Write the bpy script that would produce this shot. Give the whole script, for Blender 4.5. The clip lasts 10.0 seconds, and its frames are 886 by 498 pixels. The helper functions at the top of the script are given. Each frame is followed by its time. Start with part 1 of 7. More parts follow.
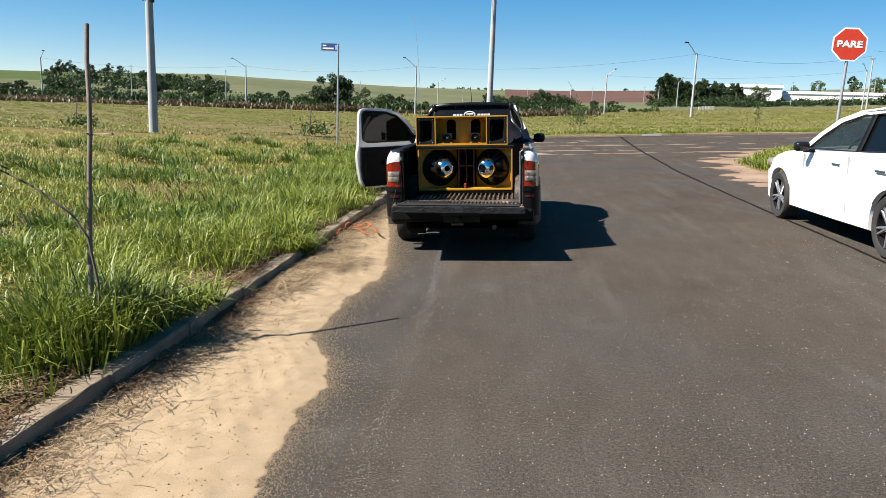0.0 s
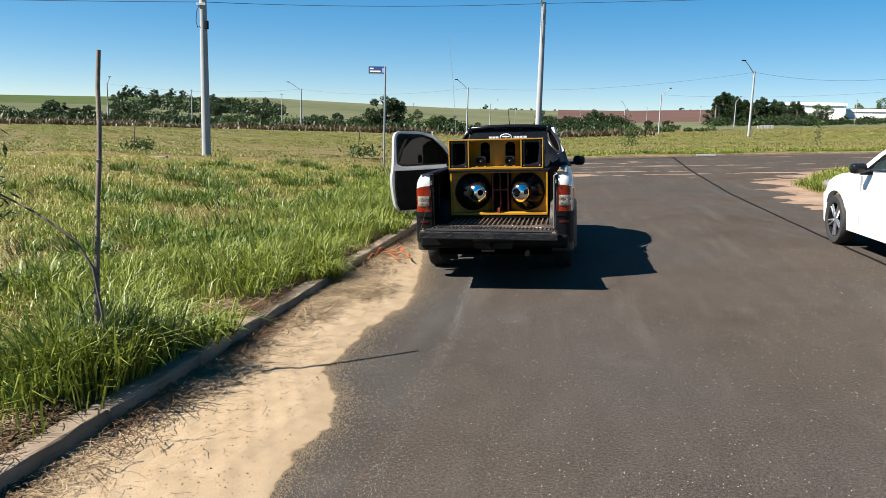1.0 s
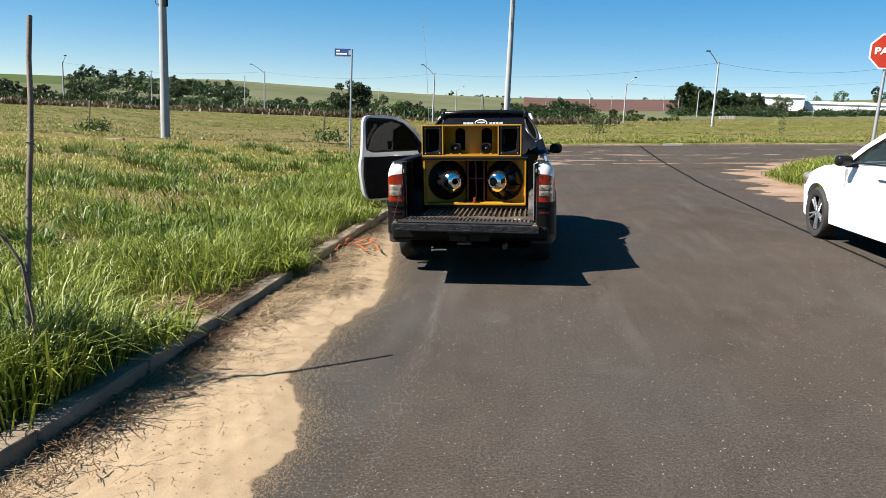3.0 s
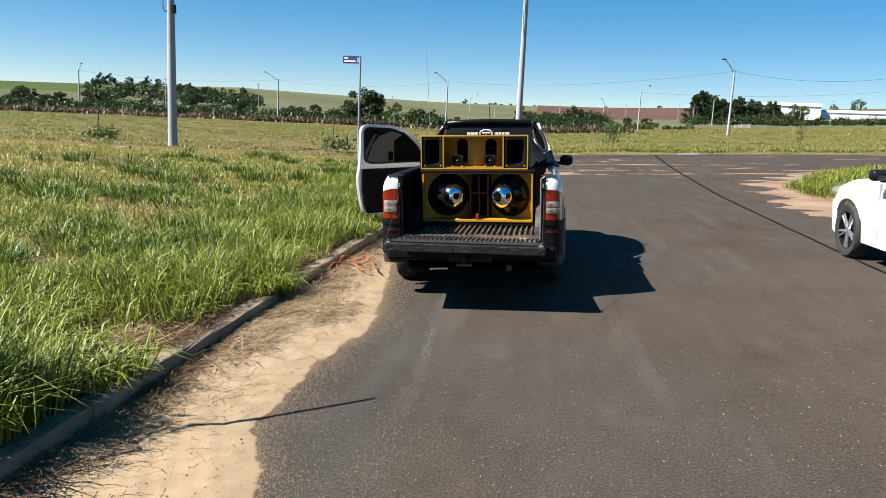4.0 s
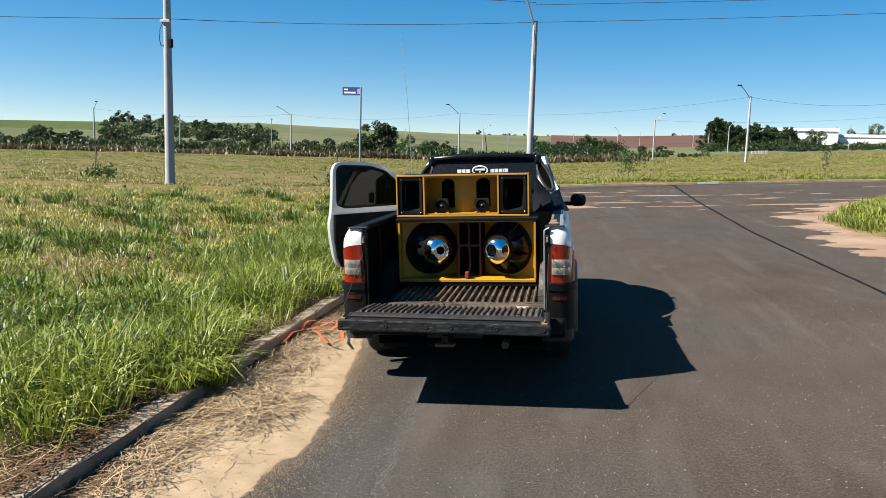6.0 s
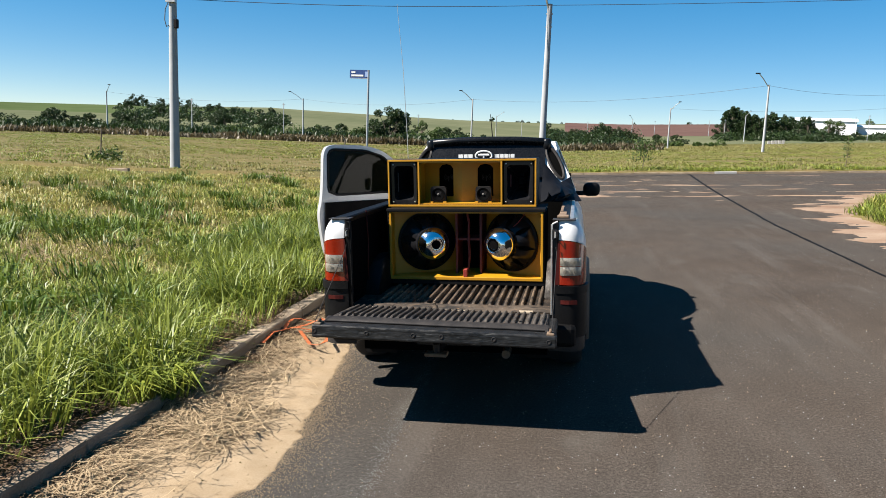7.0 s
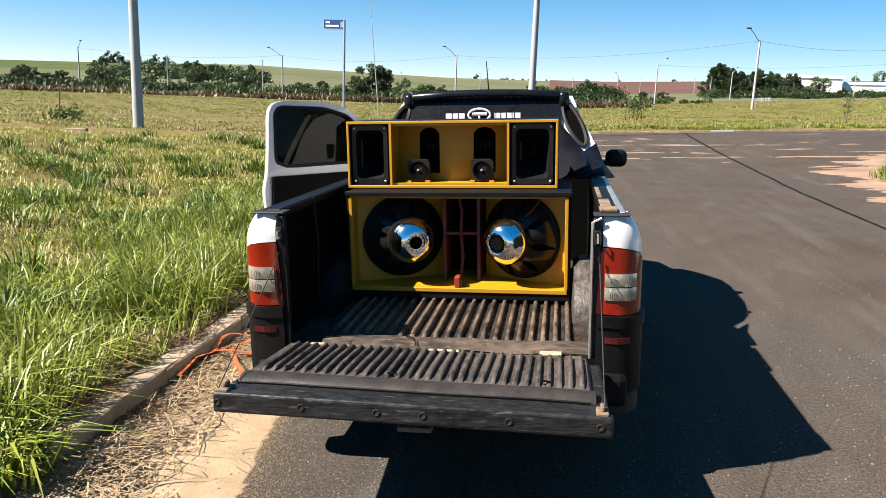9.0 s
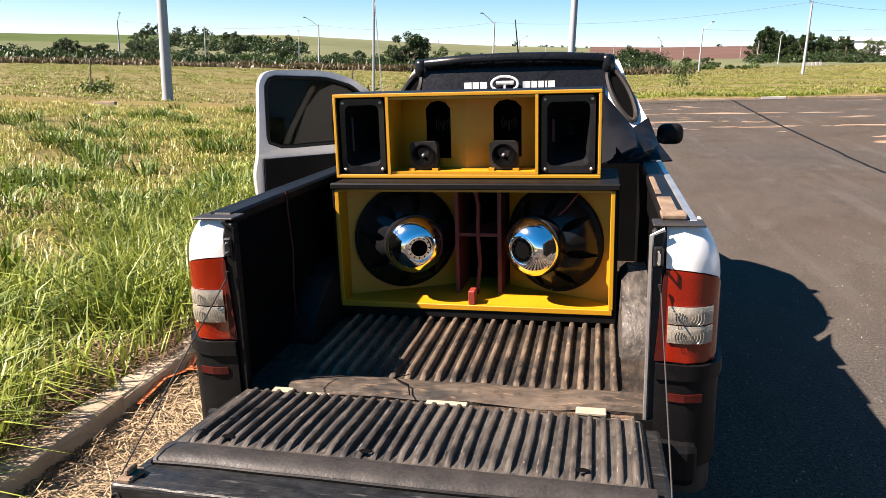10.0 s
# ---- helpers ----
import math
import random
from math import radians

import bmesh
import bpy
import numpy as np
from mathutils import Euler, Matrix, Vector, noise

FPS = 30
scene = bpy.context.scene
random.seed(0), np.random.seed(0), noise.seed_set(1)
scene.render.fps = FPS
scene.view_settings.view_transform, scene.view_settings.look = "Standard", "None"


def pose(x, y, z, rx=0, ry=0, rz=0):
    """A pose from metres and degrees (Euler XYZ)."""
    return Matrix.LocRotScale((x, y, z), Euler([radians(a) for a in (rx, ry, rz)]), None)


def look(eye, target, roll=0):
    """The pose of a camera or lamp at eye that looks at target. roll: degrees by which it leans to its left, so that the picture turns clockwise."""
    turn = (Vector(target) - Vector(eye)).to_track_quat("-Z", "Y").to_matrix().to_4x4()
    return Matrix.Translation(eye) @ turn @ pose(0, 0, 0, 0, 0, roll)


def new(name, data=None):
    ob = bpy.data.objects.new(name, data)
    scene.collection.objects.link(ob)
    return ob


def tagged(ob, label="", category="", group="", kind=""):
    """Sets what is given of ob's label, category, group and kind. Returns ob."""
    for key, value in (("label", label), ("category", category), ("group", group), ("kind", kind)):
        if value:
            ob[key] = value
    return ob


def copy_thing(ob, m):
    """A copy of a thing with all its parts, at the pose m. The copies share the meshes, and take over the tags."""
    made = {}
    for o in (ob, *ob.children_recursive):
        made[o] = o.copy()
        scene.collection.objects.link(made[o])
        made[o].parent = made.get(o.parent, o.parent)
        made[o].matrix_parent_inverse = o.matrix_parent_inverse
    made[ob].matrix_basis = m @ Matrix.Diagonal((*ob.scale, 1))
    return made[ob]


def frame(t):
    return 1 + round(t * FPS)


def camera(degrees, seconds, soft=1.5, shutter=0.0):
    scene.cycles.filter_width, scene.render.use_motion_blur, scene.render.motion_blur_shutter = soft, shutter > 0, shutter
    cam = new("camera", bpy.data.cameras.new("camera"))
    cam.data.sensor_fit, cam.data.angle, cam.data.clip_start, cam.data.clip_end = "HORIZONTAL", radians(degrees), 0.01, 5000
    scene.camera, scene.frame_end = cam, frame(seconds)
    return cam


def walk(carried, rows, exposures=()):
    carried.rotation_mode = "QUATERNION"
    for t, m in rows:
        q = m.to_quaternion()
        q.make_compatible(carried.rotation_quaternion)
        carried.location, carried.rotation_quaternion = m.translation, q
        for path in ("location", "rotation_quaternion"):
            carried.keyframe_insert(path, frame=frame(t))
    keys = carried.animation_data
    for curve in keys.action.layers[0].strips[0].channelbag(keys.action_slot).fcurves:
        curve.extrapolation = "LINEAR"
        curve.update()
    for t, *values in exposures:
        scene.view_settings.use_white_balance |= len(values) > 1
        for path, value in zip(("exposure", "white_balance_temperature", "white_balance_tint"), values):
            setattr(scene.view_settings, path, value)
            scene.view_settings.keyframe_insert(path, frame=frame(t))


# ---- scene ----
cam = camera(61.5, 10.0, soft=0.5)
PATH = [
    (0, (-0.033, 0.27, 1.54), (-0.234, 2.226, 1.173), -1.0),
    (0.5, (0.089, 0.427, 1.556), (-0.204, 2.381, 1.245), -0.8),
    (1, (0.165, 0.552, 1.557), (-0.175, 2.498, 1.247), -1.4),
    (1.5, (0.133, 0.626, 1.557), (-0.148, 2.584, 1.258), -1.1),
    (2, (0.048, 0.71, 1.556), (-0.192, 2.67, 1.244), -0.7),
    (2.5, (-0.026, 0.808, 1.546), (-0.225, 2.768, 1.201), -0.1),
    (2.7, (-0.023, 0.872, 1.54), (-0.236, 2.829, 1.187), -0.2),
    (3.8, (0.097, 1.459, 1.57), (-0.208, 3.409, 1.245), -1.2),
    (4, (0.063, 1.607, 1.564), (-0.218, 3.56, 1.237), -0.4),
    (4.5, (0.038, 1.975, 1.553), (-0.191, 3.927, 1.179), -1.7),
    (5, (0.145, 2.372, 1.585), (-0.203, 4.318, 1.277), -2.2),
    (5.5, (0.142, 2.68, 1.586), (-0.183, 4.639, 1.348), -1.3),
    (5.7, (0.124, 2.871, 1.595), (-0.194, 4.831, 1.359), -1.2),
    (6.8, (0.143, 3.728, 1.618), (-0.218, 5.674, 1.333), -1.8),
    (7, (0.137, 3.815, 1.577), (-0.218, 5.763, 1.298), -0.8),
    (7.5, (0.008, 4.191, 1.567), (-0.224, 6.153, 1.257), -0.0),
    (8, (-0.03, 4.526, 1.544), (-0.306, 6.469, 1.161), -1.2),
    (8.5, (-0.031, 4.948, 1.553), (-0.393, 6.872, 1.144), -1.5),
    (9, (-0.137, 5.389, 1.561), (-0.449, 7.326, 1.173), -0.9),
    (9.5, (-0.17, 5.811, 1.547), (-0.491, 7.733, 1.098), -2.0),
    (10, (-0.156, 6.218, 1.548), (-0.567, 8.119, 1.084), -1.6),
]
SITE = pose(0, 0, 0, 0, -3.03, 0)
walk(cam, [(t, SITE @ look(eye, target, roll)) for t, eye, target, roll in PATH], exposures=[(0, 1.63, 6620, 12), (7.0, 1.66, 6620, 12), (8.0, 1.75, 6750, 13), (8.5, 1.87, 6900, 15), (9.0, 1.95, 6950, 16), (10.0, 2.15, 7300, 21)])

# ---- world, sun, exposure ----
SUN_DIR = Vector((1.855, 0.74, -1.953)).normalized()
world = bpy.data.worlds.new("sky")
scene.world = world
world.use_nodes = True
wn = world.node_tree.nodes
sky = wn.new("ShaderNodeTexSky")
sky.sky_type, sky.sun_disc = "NISHITA", False
sky.sun_elevation = math.asin(-SUN_DIR.z)
sky.sun_rotation = math.atan2(-SUN_DIR.x, -SUN_DIR.y)
sky.altitude, sky.air_density, sky.dust_density, sky.ozone_density = 2500.0, 0.85, 0.0, 1.6
wn["Background"].inputs["Strength"].default_value = 0.05
deep = wn.new("ShaderNodeHueSaturation")
deep.inputs["Saturation"].default_value, deep.inputs["Hue"].default_value = 1.92, 0.4965
deep.inputs["Value"].default_value = 1.66
even = wn.new("ShaderNodeGamma")
even.inputs["Gamma"].default_value = 0.62
world.node_tree.links.new(sky.outputs["Color"], even.inputs["Color"])
world.node_tree.links.new(even.outputs["Color"], deep.inputs["Color"])
world.node_tree.links.new(deep.outputs["Color"], wn["Background"].inputs["Color"])
sun_data = bpy.data.lights.new("sun", "SUN")
sun_data.energy, sun_data.angle, sun_data.color = 5.0, radians(0.53), (1.0, 0.95, 0.87)
sun = new("sun", sun_data)
sun.matrix_world = look((-30, -12, 32), Vector((-30, -12, 32)) + SUN_DIR)


# ---- materials ----
def mat(name, a, b=None, rough=0.6, metal=0.0, scale=6.0, fine=60.0, bump=0.1, depth=0.01, fine_mix=0.35, spec=0.5, coat=0.0, island=0.0, rand=0.0, generated=False):
    """Two colours mixed by noise at two scales, with a fine bump."""
    m = bpy.data.materials.new(name)
    m.use_nodes = True
    nt = m.node_tree
    n, l = nt.nodes, nt.links
    p = n["Principled BSDF"]
    p.inputs["Metallic"].default_value = metal
    p.inputs["Specular IOR Level"].default_value = spec
    p.inputs["Coat Weight"].default_value = coat
    b = b or tuple(c * 0.8 for c in a)
    tc = n.new("ShaderNodeTexCoord")
    n1, n2 = n.new("ShaderNodeTexNoise"), n.new("ShaderNodeTexNoise")
    n1.inputs["Scale"].default_value, n2.inputs["Scale"].default_value = scale, fine
    n1.inputs["Detail"].default_value, n2.inputs["Detail"].default_value = 5.0, 3.0
    for q in (n1, n2):
        l.new(tc.outputs["Object"], q.inputs["Vector"])
    mx = n.new("ShaderNodeMix")
    mx.inputs["Factor"].default_value = fine_mix
    l.new(n1.outputs["Fac"], mx.inputs["A"])
    l.new(n2.outputs["Fac"], mx.inputs["B"])
    fac = mx.outputs["Result"]
    for amount, node, out in ((island, "ShaderNodeNewGeometry", "Random Per Island"), (rand, "ShaderNodeObjectInfo", "Random")):
        if amount:
            g = n.new(node)
            m2 = n.new("ShaderNodeMix")
            m2.inputs["Factor"].default_value = amount
            l.new(fac, m2.inputs["A"])
            l.new(g.outputs[out], m2.inputs["B"])
            fac = m2.outputs["Result"]
    ramp = n.new("ShaderNodeValToRGB")
    ramp.color_ramp.elements[0].position, ramp.color_ramp.elements[1].position = (0.32, 0.68) if not island else (0.12, 0.88)
    ramp.color_ramp.elements[0].color, ramp.color_ramp.elements[1].color = (*a, 1), (*b, 1)
    l.new(fac, ramp.inputs["Fac"])
    l.new(ramp.outputs["Color"], p.inputs["Base Color"])
    mr = n.new("ShaderNodeMapRange")
    mr.inputs["To Min"].default_value, mr.inputs["To Max"].default_value = max(rough - 0.08, 0.02), min(rough + 0.08, 1)
    l.new(n2.outputs["Fac"], mr.inputs["Value"])
    l.new(mr.outputs["Result"], p.inputs["Roughness"])
    if bump:
        bp = n.new("ShaderNodeBump")
        bp.inputs["Strength"].default_value, bp.inputs["Distance"].default_value = bump, depth
        l.new(mx.outputs["Result"], bp.inputs["Height"])
        l.new(bp.outputs["Normal"], p.inputs["Normal"])
    return m


def leafy(name, a, b, light=0.35, scale=0.5, island=0.5):
    """Blades and leaves: colour by island and place, some light passing through."""
    m = mat(name, a, b, rough=0.45, scale=scale, fine=4.0, bump=0, island=island, spec=0.25)
    nt = m.node_tree
    p, out = nt.nodes["Principled BSDF"], nt.nodes["Material Output"]
    tr, ms = nt.nodes.new("ShaderNodeBsdfTranslucent"), nt.nodes.new("ShaderNodeMixShader")
    ramp = [q for q in nt.nodes if q.bl_idname == "ShaderNodeValToRGB"][0]
    nt.links.new(ramp.outputs["Color"], tr.inputs["Color"])
    ms.inputs["Fac"].default_value = light
    nt.links.new(p.outputs["BSDF"], ms.inputs[1])
    nt.links.new(tr.outputs["BSDF"], ms.inputs[2])
    nt.links.new(ms.outputs["Shader"], out.inputs["Surface"])
    return m


def glass(name, tint, alpha, rough=0.02, spec=0.14):
    """A tinted pane: glossy reflection over a partly clear film."""
    m = bpy.data.materials.new(name)
    m.use_nodes = True
    nt = m.node_tree
    p, out = nt.nodes["Principled BSDF"], nt.nodes["Material Output"]
    p.inputs["Base Color"].default_value = (*tint, 1)
    p.inputs["Roughness"].default_value, p.inputs["Specular IOR Level"].default_value = rough, spec
    tr, ms = nt.nodes.new("ShaderNodeBsdfTransparent"), nt.nodes.new("ShaderNodeMixShader")
    tr.inputs["Color"].default_value = (0.75, 0.8, 0.78, 1)
    ms.inputs["Fac"].default_value = alpha
    nt.links.new(p.outputs["BSDF"], ms.inputs[1])
    nt.links.new(tr.outputs["BSDF"], ms.inputs[2])
    nt.links.new(ms.outputs["Shader"], out.inputs["Surface"])
    return m


def worn(name, base, dust, scuff, rough=0.55, amount=0.5, grain=(1.0, 0.25, 1.0)):
    """Black rubber or plastic with blotches of dust, rubbed streaks and pale scratches."""
    m = bpy.data.materials.new(name)
    m.use_nodes = True
    n, l = m.node_tree.nodes, m.node_tree.links
    p = n["Principled BSDF"]
    p.inputs["Specular IOR Level"].default_value = 0.25
    tc = n.new("ShaderNodeTexCoord")

    def field_(scale, lo, hi, detail, stretch=(1.0, 1.0, 1.0)):
        mp, q, r = n.new("ShaderNodeMapping"), n.new("ShaderNodeTexNoise"), n.new("ShaderNodeMapRange")
        mp.inputs["Scale"].default_value = stretch
        q.inputs["Scale"].default_value, q.inputs["Detail"].default_value = scale, detail
        r.inputs["From Min"].default_value, r.inputs["From Max"].default_value = lo, hi
        l.new(tc.outputs["Object"], mp.inputs["Vector"])
        l.new(mp.outputs["Vector"], q.inputs["Vector"])
        l.new(q.outputs["Fac"], r.inputs["Value"])
        return r.outputs["Result"]

    def blend(fac, weight, a_, b_):
        k, q = n.new("ShaderNodeMath"), n.new("ShaderNodeMix")
        k.operation = "MULTIPLY"
        k.inputs[1].default_value = weight
        l.new(fac, k.inputs[0])
        q.data_type = "RGBA"
        l.new(k.outputs[0], q.inputs[0])
        for i, v in ((6, a_), (7, b_)):
            if isinstance(v, tuple):
                q.inputs[i].default_value = (*v, 1.0)
            else:
                l.new(v, q.inputs[i])
        return q.outputs[2]

    c = blend(field_(5.0, 0.38, 0.66, 6.0), amount, base, dust)
    c = blend(field_(38.0, 0.45, 0.70, 5.0, grain), 0.75, c, dust)
    c = blend(field_(70.0, 0.63, 0.74, 4.0, grain), 0.8, c, scuff)
    c = blend(field_(26.0, 0.58, 0.70, 5.0), 0.7, c, base)
    l.new(c, p.inputs["Base Color"])
    r = n.new("ShaderNodeMapRange")
    r.inputs["To Min"].default_value, r.inputs["To Max"].default_value = rough - 0.15, rough + 0.25
    l.new(field_(30.0, 0.3, 0.7, 4.0), r.inputs["Value"])
    l.new(r.outputs["Result"], p.inputs["Roughness"])
    bp = n.new("ShaderNodeBump")
    bp.inputs["Strength"].default_value, bp.inputs["Distance"].default_value = 0.5, 0.004
    l.new(field_(60.0, 0.3, 0.7, 4.0, grain), bp.inputs["Height"])
    l.new(bp.outputs["Normal"], p.inputs["Normal"])
    return m


def asphalt(name, brown, grey, stain=0.55):
    """Worn asphalt: slow brown and grey drifts, dark stains, speckled aggregate."""
    m = bpy.data.materials.new(name)
    m.use_nodes = True
    n, l = m.node_tree.nodes, m.node_tree.links
    p = n["Principled BSDF"]
    p.inputs["Specular IOR Level"].default_value, p.inputs["Roughness"].default_value = 0.04, 0.92
    tc = n.new("ShaderNodeTexCoord")

    def cloud(scale, lo, hi, detail=4.0, stretch=None):
        q, r = n.new("ShaderNodeTexNoise"), n.new("ShaderNodeMapRange")
        q.inputs["Scale"].default_value, q.inputs["Detail"].default_value = scale, detail
        r.inputs["From Min"].default_value, r.inputs["From Max"].default_value = lo, hi
        src = tc.outputs["Object"]
        if stretch:
            mp = n.new("ShaderNodeMapping")
            mp.inputs["Scale"].default_value = stretch
            l.new(src, mp.inputs["Vector"])
            src = mp.outputs["Vector"]
        l.new(src, q.inputs["Vector"])
        l.new(q.outputs["Fac"], r.inputs["Value"])
        return r.outputs["Result"]

    def mix(kind, fac, a_, b_):
        q = n.new("ShaderNodeMix")
        q.data_type, q.blend_type = "RGBA", kind
        for k, v in ((0, fac), (6, a_), (7, b_)):
            if isinstance(v, (tuple, float)):
                q.inputs[k].default_value = v
            else:
                l.new(v, q.inputs[k])
        return q.outputs[2]

    def ramp(v, dark, light):
        q = n.new("ShaderNodeMapRange")
        q.inputs["To Min"].default_value, q.inputs["To Max"].default_value = dark, light
        l.new(v, q.inputs["Value"])
        return q.outputs["Result"]

    c = mix("MIX", cloud(0.28, 0.38, 0.62), (*brown, 1.0), (*grey, 1.0))
    c = mix("MULTIPLY", 1.0, c, ramp(cloud(0.55, 0.30, 0.50, 8.0), stain, 1.0))
    c = mix("MULTIPLY", 1.0, c, ramp(cloud(5.0, 0.35, 0.65, 4.0, (1.0, 0.35, 1.0)), 0.93, 1.07))
    fine = cloud(60.0, 0.30, 0.70, 2.0)
    c = mix("MULTIPLY", 1.0, c, ramp(fine, 0.66, 1.34))
    c = mix("MULTIPLY", 1.0, c, ramp(cloud(170.0, 0.35, 0.65, 1.0), 0.50, 1.55))
    streak = cloud(3.2, 0.56, 0.74, 6.0, (1.0, 0.07, 1.0))
    c = mix("MIX", ramp(streak, 0.0, 0.30), c, (0.0851, 0.0794, 0.0713, 1.0))
    scuff = cloud(1.7, 0.60, 0.72, 9.0, (1.0, 0.6, 1.0))
    c = mix("MIX", ramp(scuff, 0.0, 0.34), c, (0.081, 0.0761, 0.0672, 1.0))
    chip, size, lit = n.new("ShaderNodeTexVoronoi"), n.new("ShaderNodeMapRange"), n.new("ShaderNodeMath")
    chip.inputs["Scale"].default_value = 85.0
    l.new(tc.outputs["Object"], chip.inputs["Vector"])
    tone = n.new("ShaderNodeSeparateColor")
    l.new(chip.outputs["Color"], tone.inputs["Color"])
    size.inputs["From Min"].default_value, size.inputs["From Max"].default_value = 0.80, 0.98
    l.new(tone.outputs["Red"], size.inputs["Value"])
    lit.operation = "MULTIPLY"
    near = n.new("ShaderNodeMapRange")
    near.inputs["From Min"].default_value, near.inputs["From Max"].default_value = 0.45, 0.25
    l.new(chip.outputs["Distance"], near.inputs["Value"])
    l.new(size.outputs["Result"], lit.inputs[0])
    l.new(near.outputs["Result"], lit.inputs[1])
    c = mix("MIX", ramp(lit.outputs[0], 0.0, 0.6), c, (0.138, 0.126, 0.105, 1.0))
    l.new(c, p.inputs["Base Color"])
    bp = n.new("ShaderNodeBump")
    bp.inputs["Strength"].default_value, bp.inputs["Distance"].default_value = 0.3, 0.004
    l.new(fine, bp.inputs["Height"])
    l.new(bp.outputs["Normal"], p.inputs["Normal"])
    return m


ASPHALT = asphalt("asphalt", (0.0482, 0.039, 0.0315), (0.0424, 0.0379, 0.0332), 0.80)
ASPHALT_GREY = asphalt("gutter_asphalt", (0.0441, 0.0384, 0.0327), (0.0395, 0.0379, 0.0349), 0.80)
SAND = mat("sand", (0.193, 0.139, 0.0825), (0.273, 0.213, 0.141), rough=0.95, scale=7.0, fine=150, bump=0.5, depth=0.006, spec=0.1, fine_mix=0.6)
RED_SOIL = mat("red_soil", (0.143, 0.0854, 0.0551), (0.242, 0.182, 0.132), rough=0.95, scale=1.1, fine=40, bump=0.4, spec=0.1)
SOIL = mat("field_soil", (0.0633, 0.0633, 0.0165), (0.132, 0.0964, 0.0441), rough=0.95, scale=0.8, fine=18, bump=0.5, depth=0.03, spec=0.1)
CONCRETE = mat("kerb_concrete", (0.137, 0.104, 0.0716), (0.272, 0.215, 0.153), rough=0.9, scale=4, fine=90, bump=0.4, rand=0.2, spec=0.2)
PALE_CONCRETE = mat("pale_concrete", (0.234, 0.246, 0.252), (0.318, 0.33, 0.336), rough=0.85, scale=1.5, fine=40, bump=0.2, spec=0.2)
PAINTED = mat("white_painted_concrete", (0.243, 0.235, 0.22), (0.306, 0.302, 0.29), rough=0.8, scale=5, fine=60)
GRASS = leafy("grass_blades", (0.020, 0.056, 0.004), (0.262, 0.292, 0.047), 0.22, 0.35)
GRASS_DEEP = leafy("deep_green_grass", (0.022, 0.0578, 0.00441), (0.121, 0.165, 0.0248), 0.2, 0.6)
FAR_GRASS = leafy("far_grass", (0.0697, 0.0887, 0.0159), (0.278, 0.247, 0.0823), 0.22, 0.12, 0.3)
GRASS_DRY = leafy("yellow_grass", (0.101, 0.114, 0.019), (0.392, 0.336, 0.108), 0.18, 0.25, 0.35)
STRAW = mat("straw", (0.135, 0.090, 0.046), (0.33, 0.245, 0.14), rough=0.8, scale=3, fine=20, bump=0, island=0.6)
LEAF = leafy("dark_leaves", (0.00842, 0.0211, 0.00562), (0.0328, 0.0562, 0.014), 0.25, 0.1)
LEAF_LIGHT = leafy("light_leaves", (0.0275, 0.0551, 0.011), (0.0716, 0.105, 0.0275), 0.3, 0.1)
REED = leafy("brown_reeds", (0.042, 0.038, 0.018), (0.115, 0.085, 0.042), 0.25, 0.2, 0.3)
BARK = mat("bark", (0.0551, 0.0413, 0.0275), (0.11, 0.0881, 0.0661), rough=0.9, scale=8, fine=40, bump=0.6)
STICK_WOOD = mat("weathered_wood", (0.0537, 0.0413, 0.0313), (0.174, 0.136, 0.103), rough=0.85, scale=7, fine=70, bump=0.5)
# pasture green greyed down, distance haze mixed into the colour
HILL = mat("hazy_pasture_hill", (0.060, 0.072, 0.040), (0.108, 0.112, 0.068), rough=1.0, scale=0.012, fine=0.09, bump=0, spec=0.0)
CROP = mat("green_crop", (0.040, 0.058, 0.024), (0.062, 0.082, 0.036), rough=1.0, scale=0.03, fine=0.2, bump=0, spec=0.0)
# red earth with blue added to the colour as distance haze
PLOUGHED = mat("hazy_ploughed_earth", (0.068, 0.042, 0.037), (0.094, 0.058, 0.050), rough=1.0, scale=0.03, fine=0.3, bump=0, spec=0.0)
CAR_WHITE = mat("white_car_paint", (0.655, 0.664, 0.672), (0.689, 0.689, 0.689), rough=0.3, scale=3, fine=30, bump=0, coat=0.6)
TRUCK_WHITE = mat("dusty_white_paint", (0.503, 0.51, 0.51), (0.577, 0.577, 0.569), rough=0.38, scale=4, fine=40, bump=0.02, coat=0.4)
# door frame paint darkened for the shade on the door's inner side
DOOR_SHADED = mat("shaded_door_paint", (0.243, 0.248, 0.254), (0.312, 0.318, 0.324), rough=0.35, scale=4, fine=40, bump=0, coat=0.4)
BLACK_PLASTIC = mat("black_plastic", (0.00243, 0.00243, 0.00273), (0.00608, 0.00577, 0.00577), rough=0.5, scale=9, fine=90, bump=0.1, spec=0.12)
GREY_PLASTIC = mat("worn_grey_plastic", (0.0119, 0.0114, 0.0114), (0.0311, 0.0273, 0.0246), rough=0.5, scale=12, fine=110, bump=0.25, spec=0.18)
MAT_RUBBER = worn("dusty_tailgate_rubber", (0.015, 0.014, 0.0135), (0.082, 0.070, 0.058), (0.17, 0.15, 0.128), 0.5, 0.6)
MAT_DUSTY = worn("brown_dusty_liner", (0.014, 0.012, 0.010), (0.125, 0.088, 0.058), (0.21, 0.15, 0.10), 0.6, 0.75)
BLACK_GLOSS = mat("gloss_black", (0.006, 0.006, 0.007), (0.012, 0.012, 0.013), rough=0.2, scale=5, fine=40, bump=0, spec=0.25)
# near-black that stands for shade in openings, undersides and the bed
VOID = mat("unlit_black", (0.002, 0.002, 0.002), (0.003, 0.003, 0.003), rough=0.9, scale=5, fine=40, bump=0, spec=0.02)
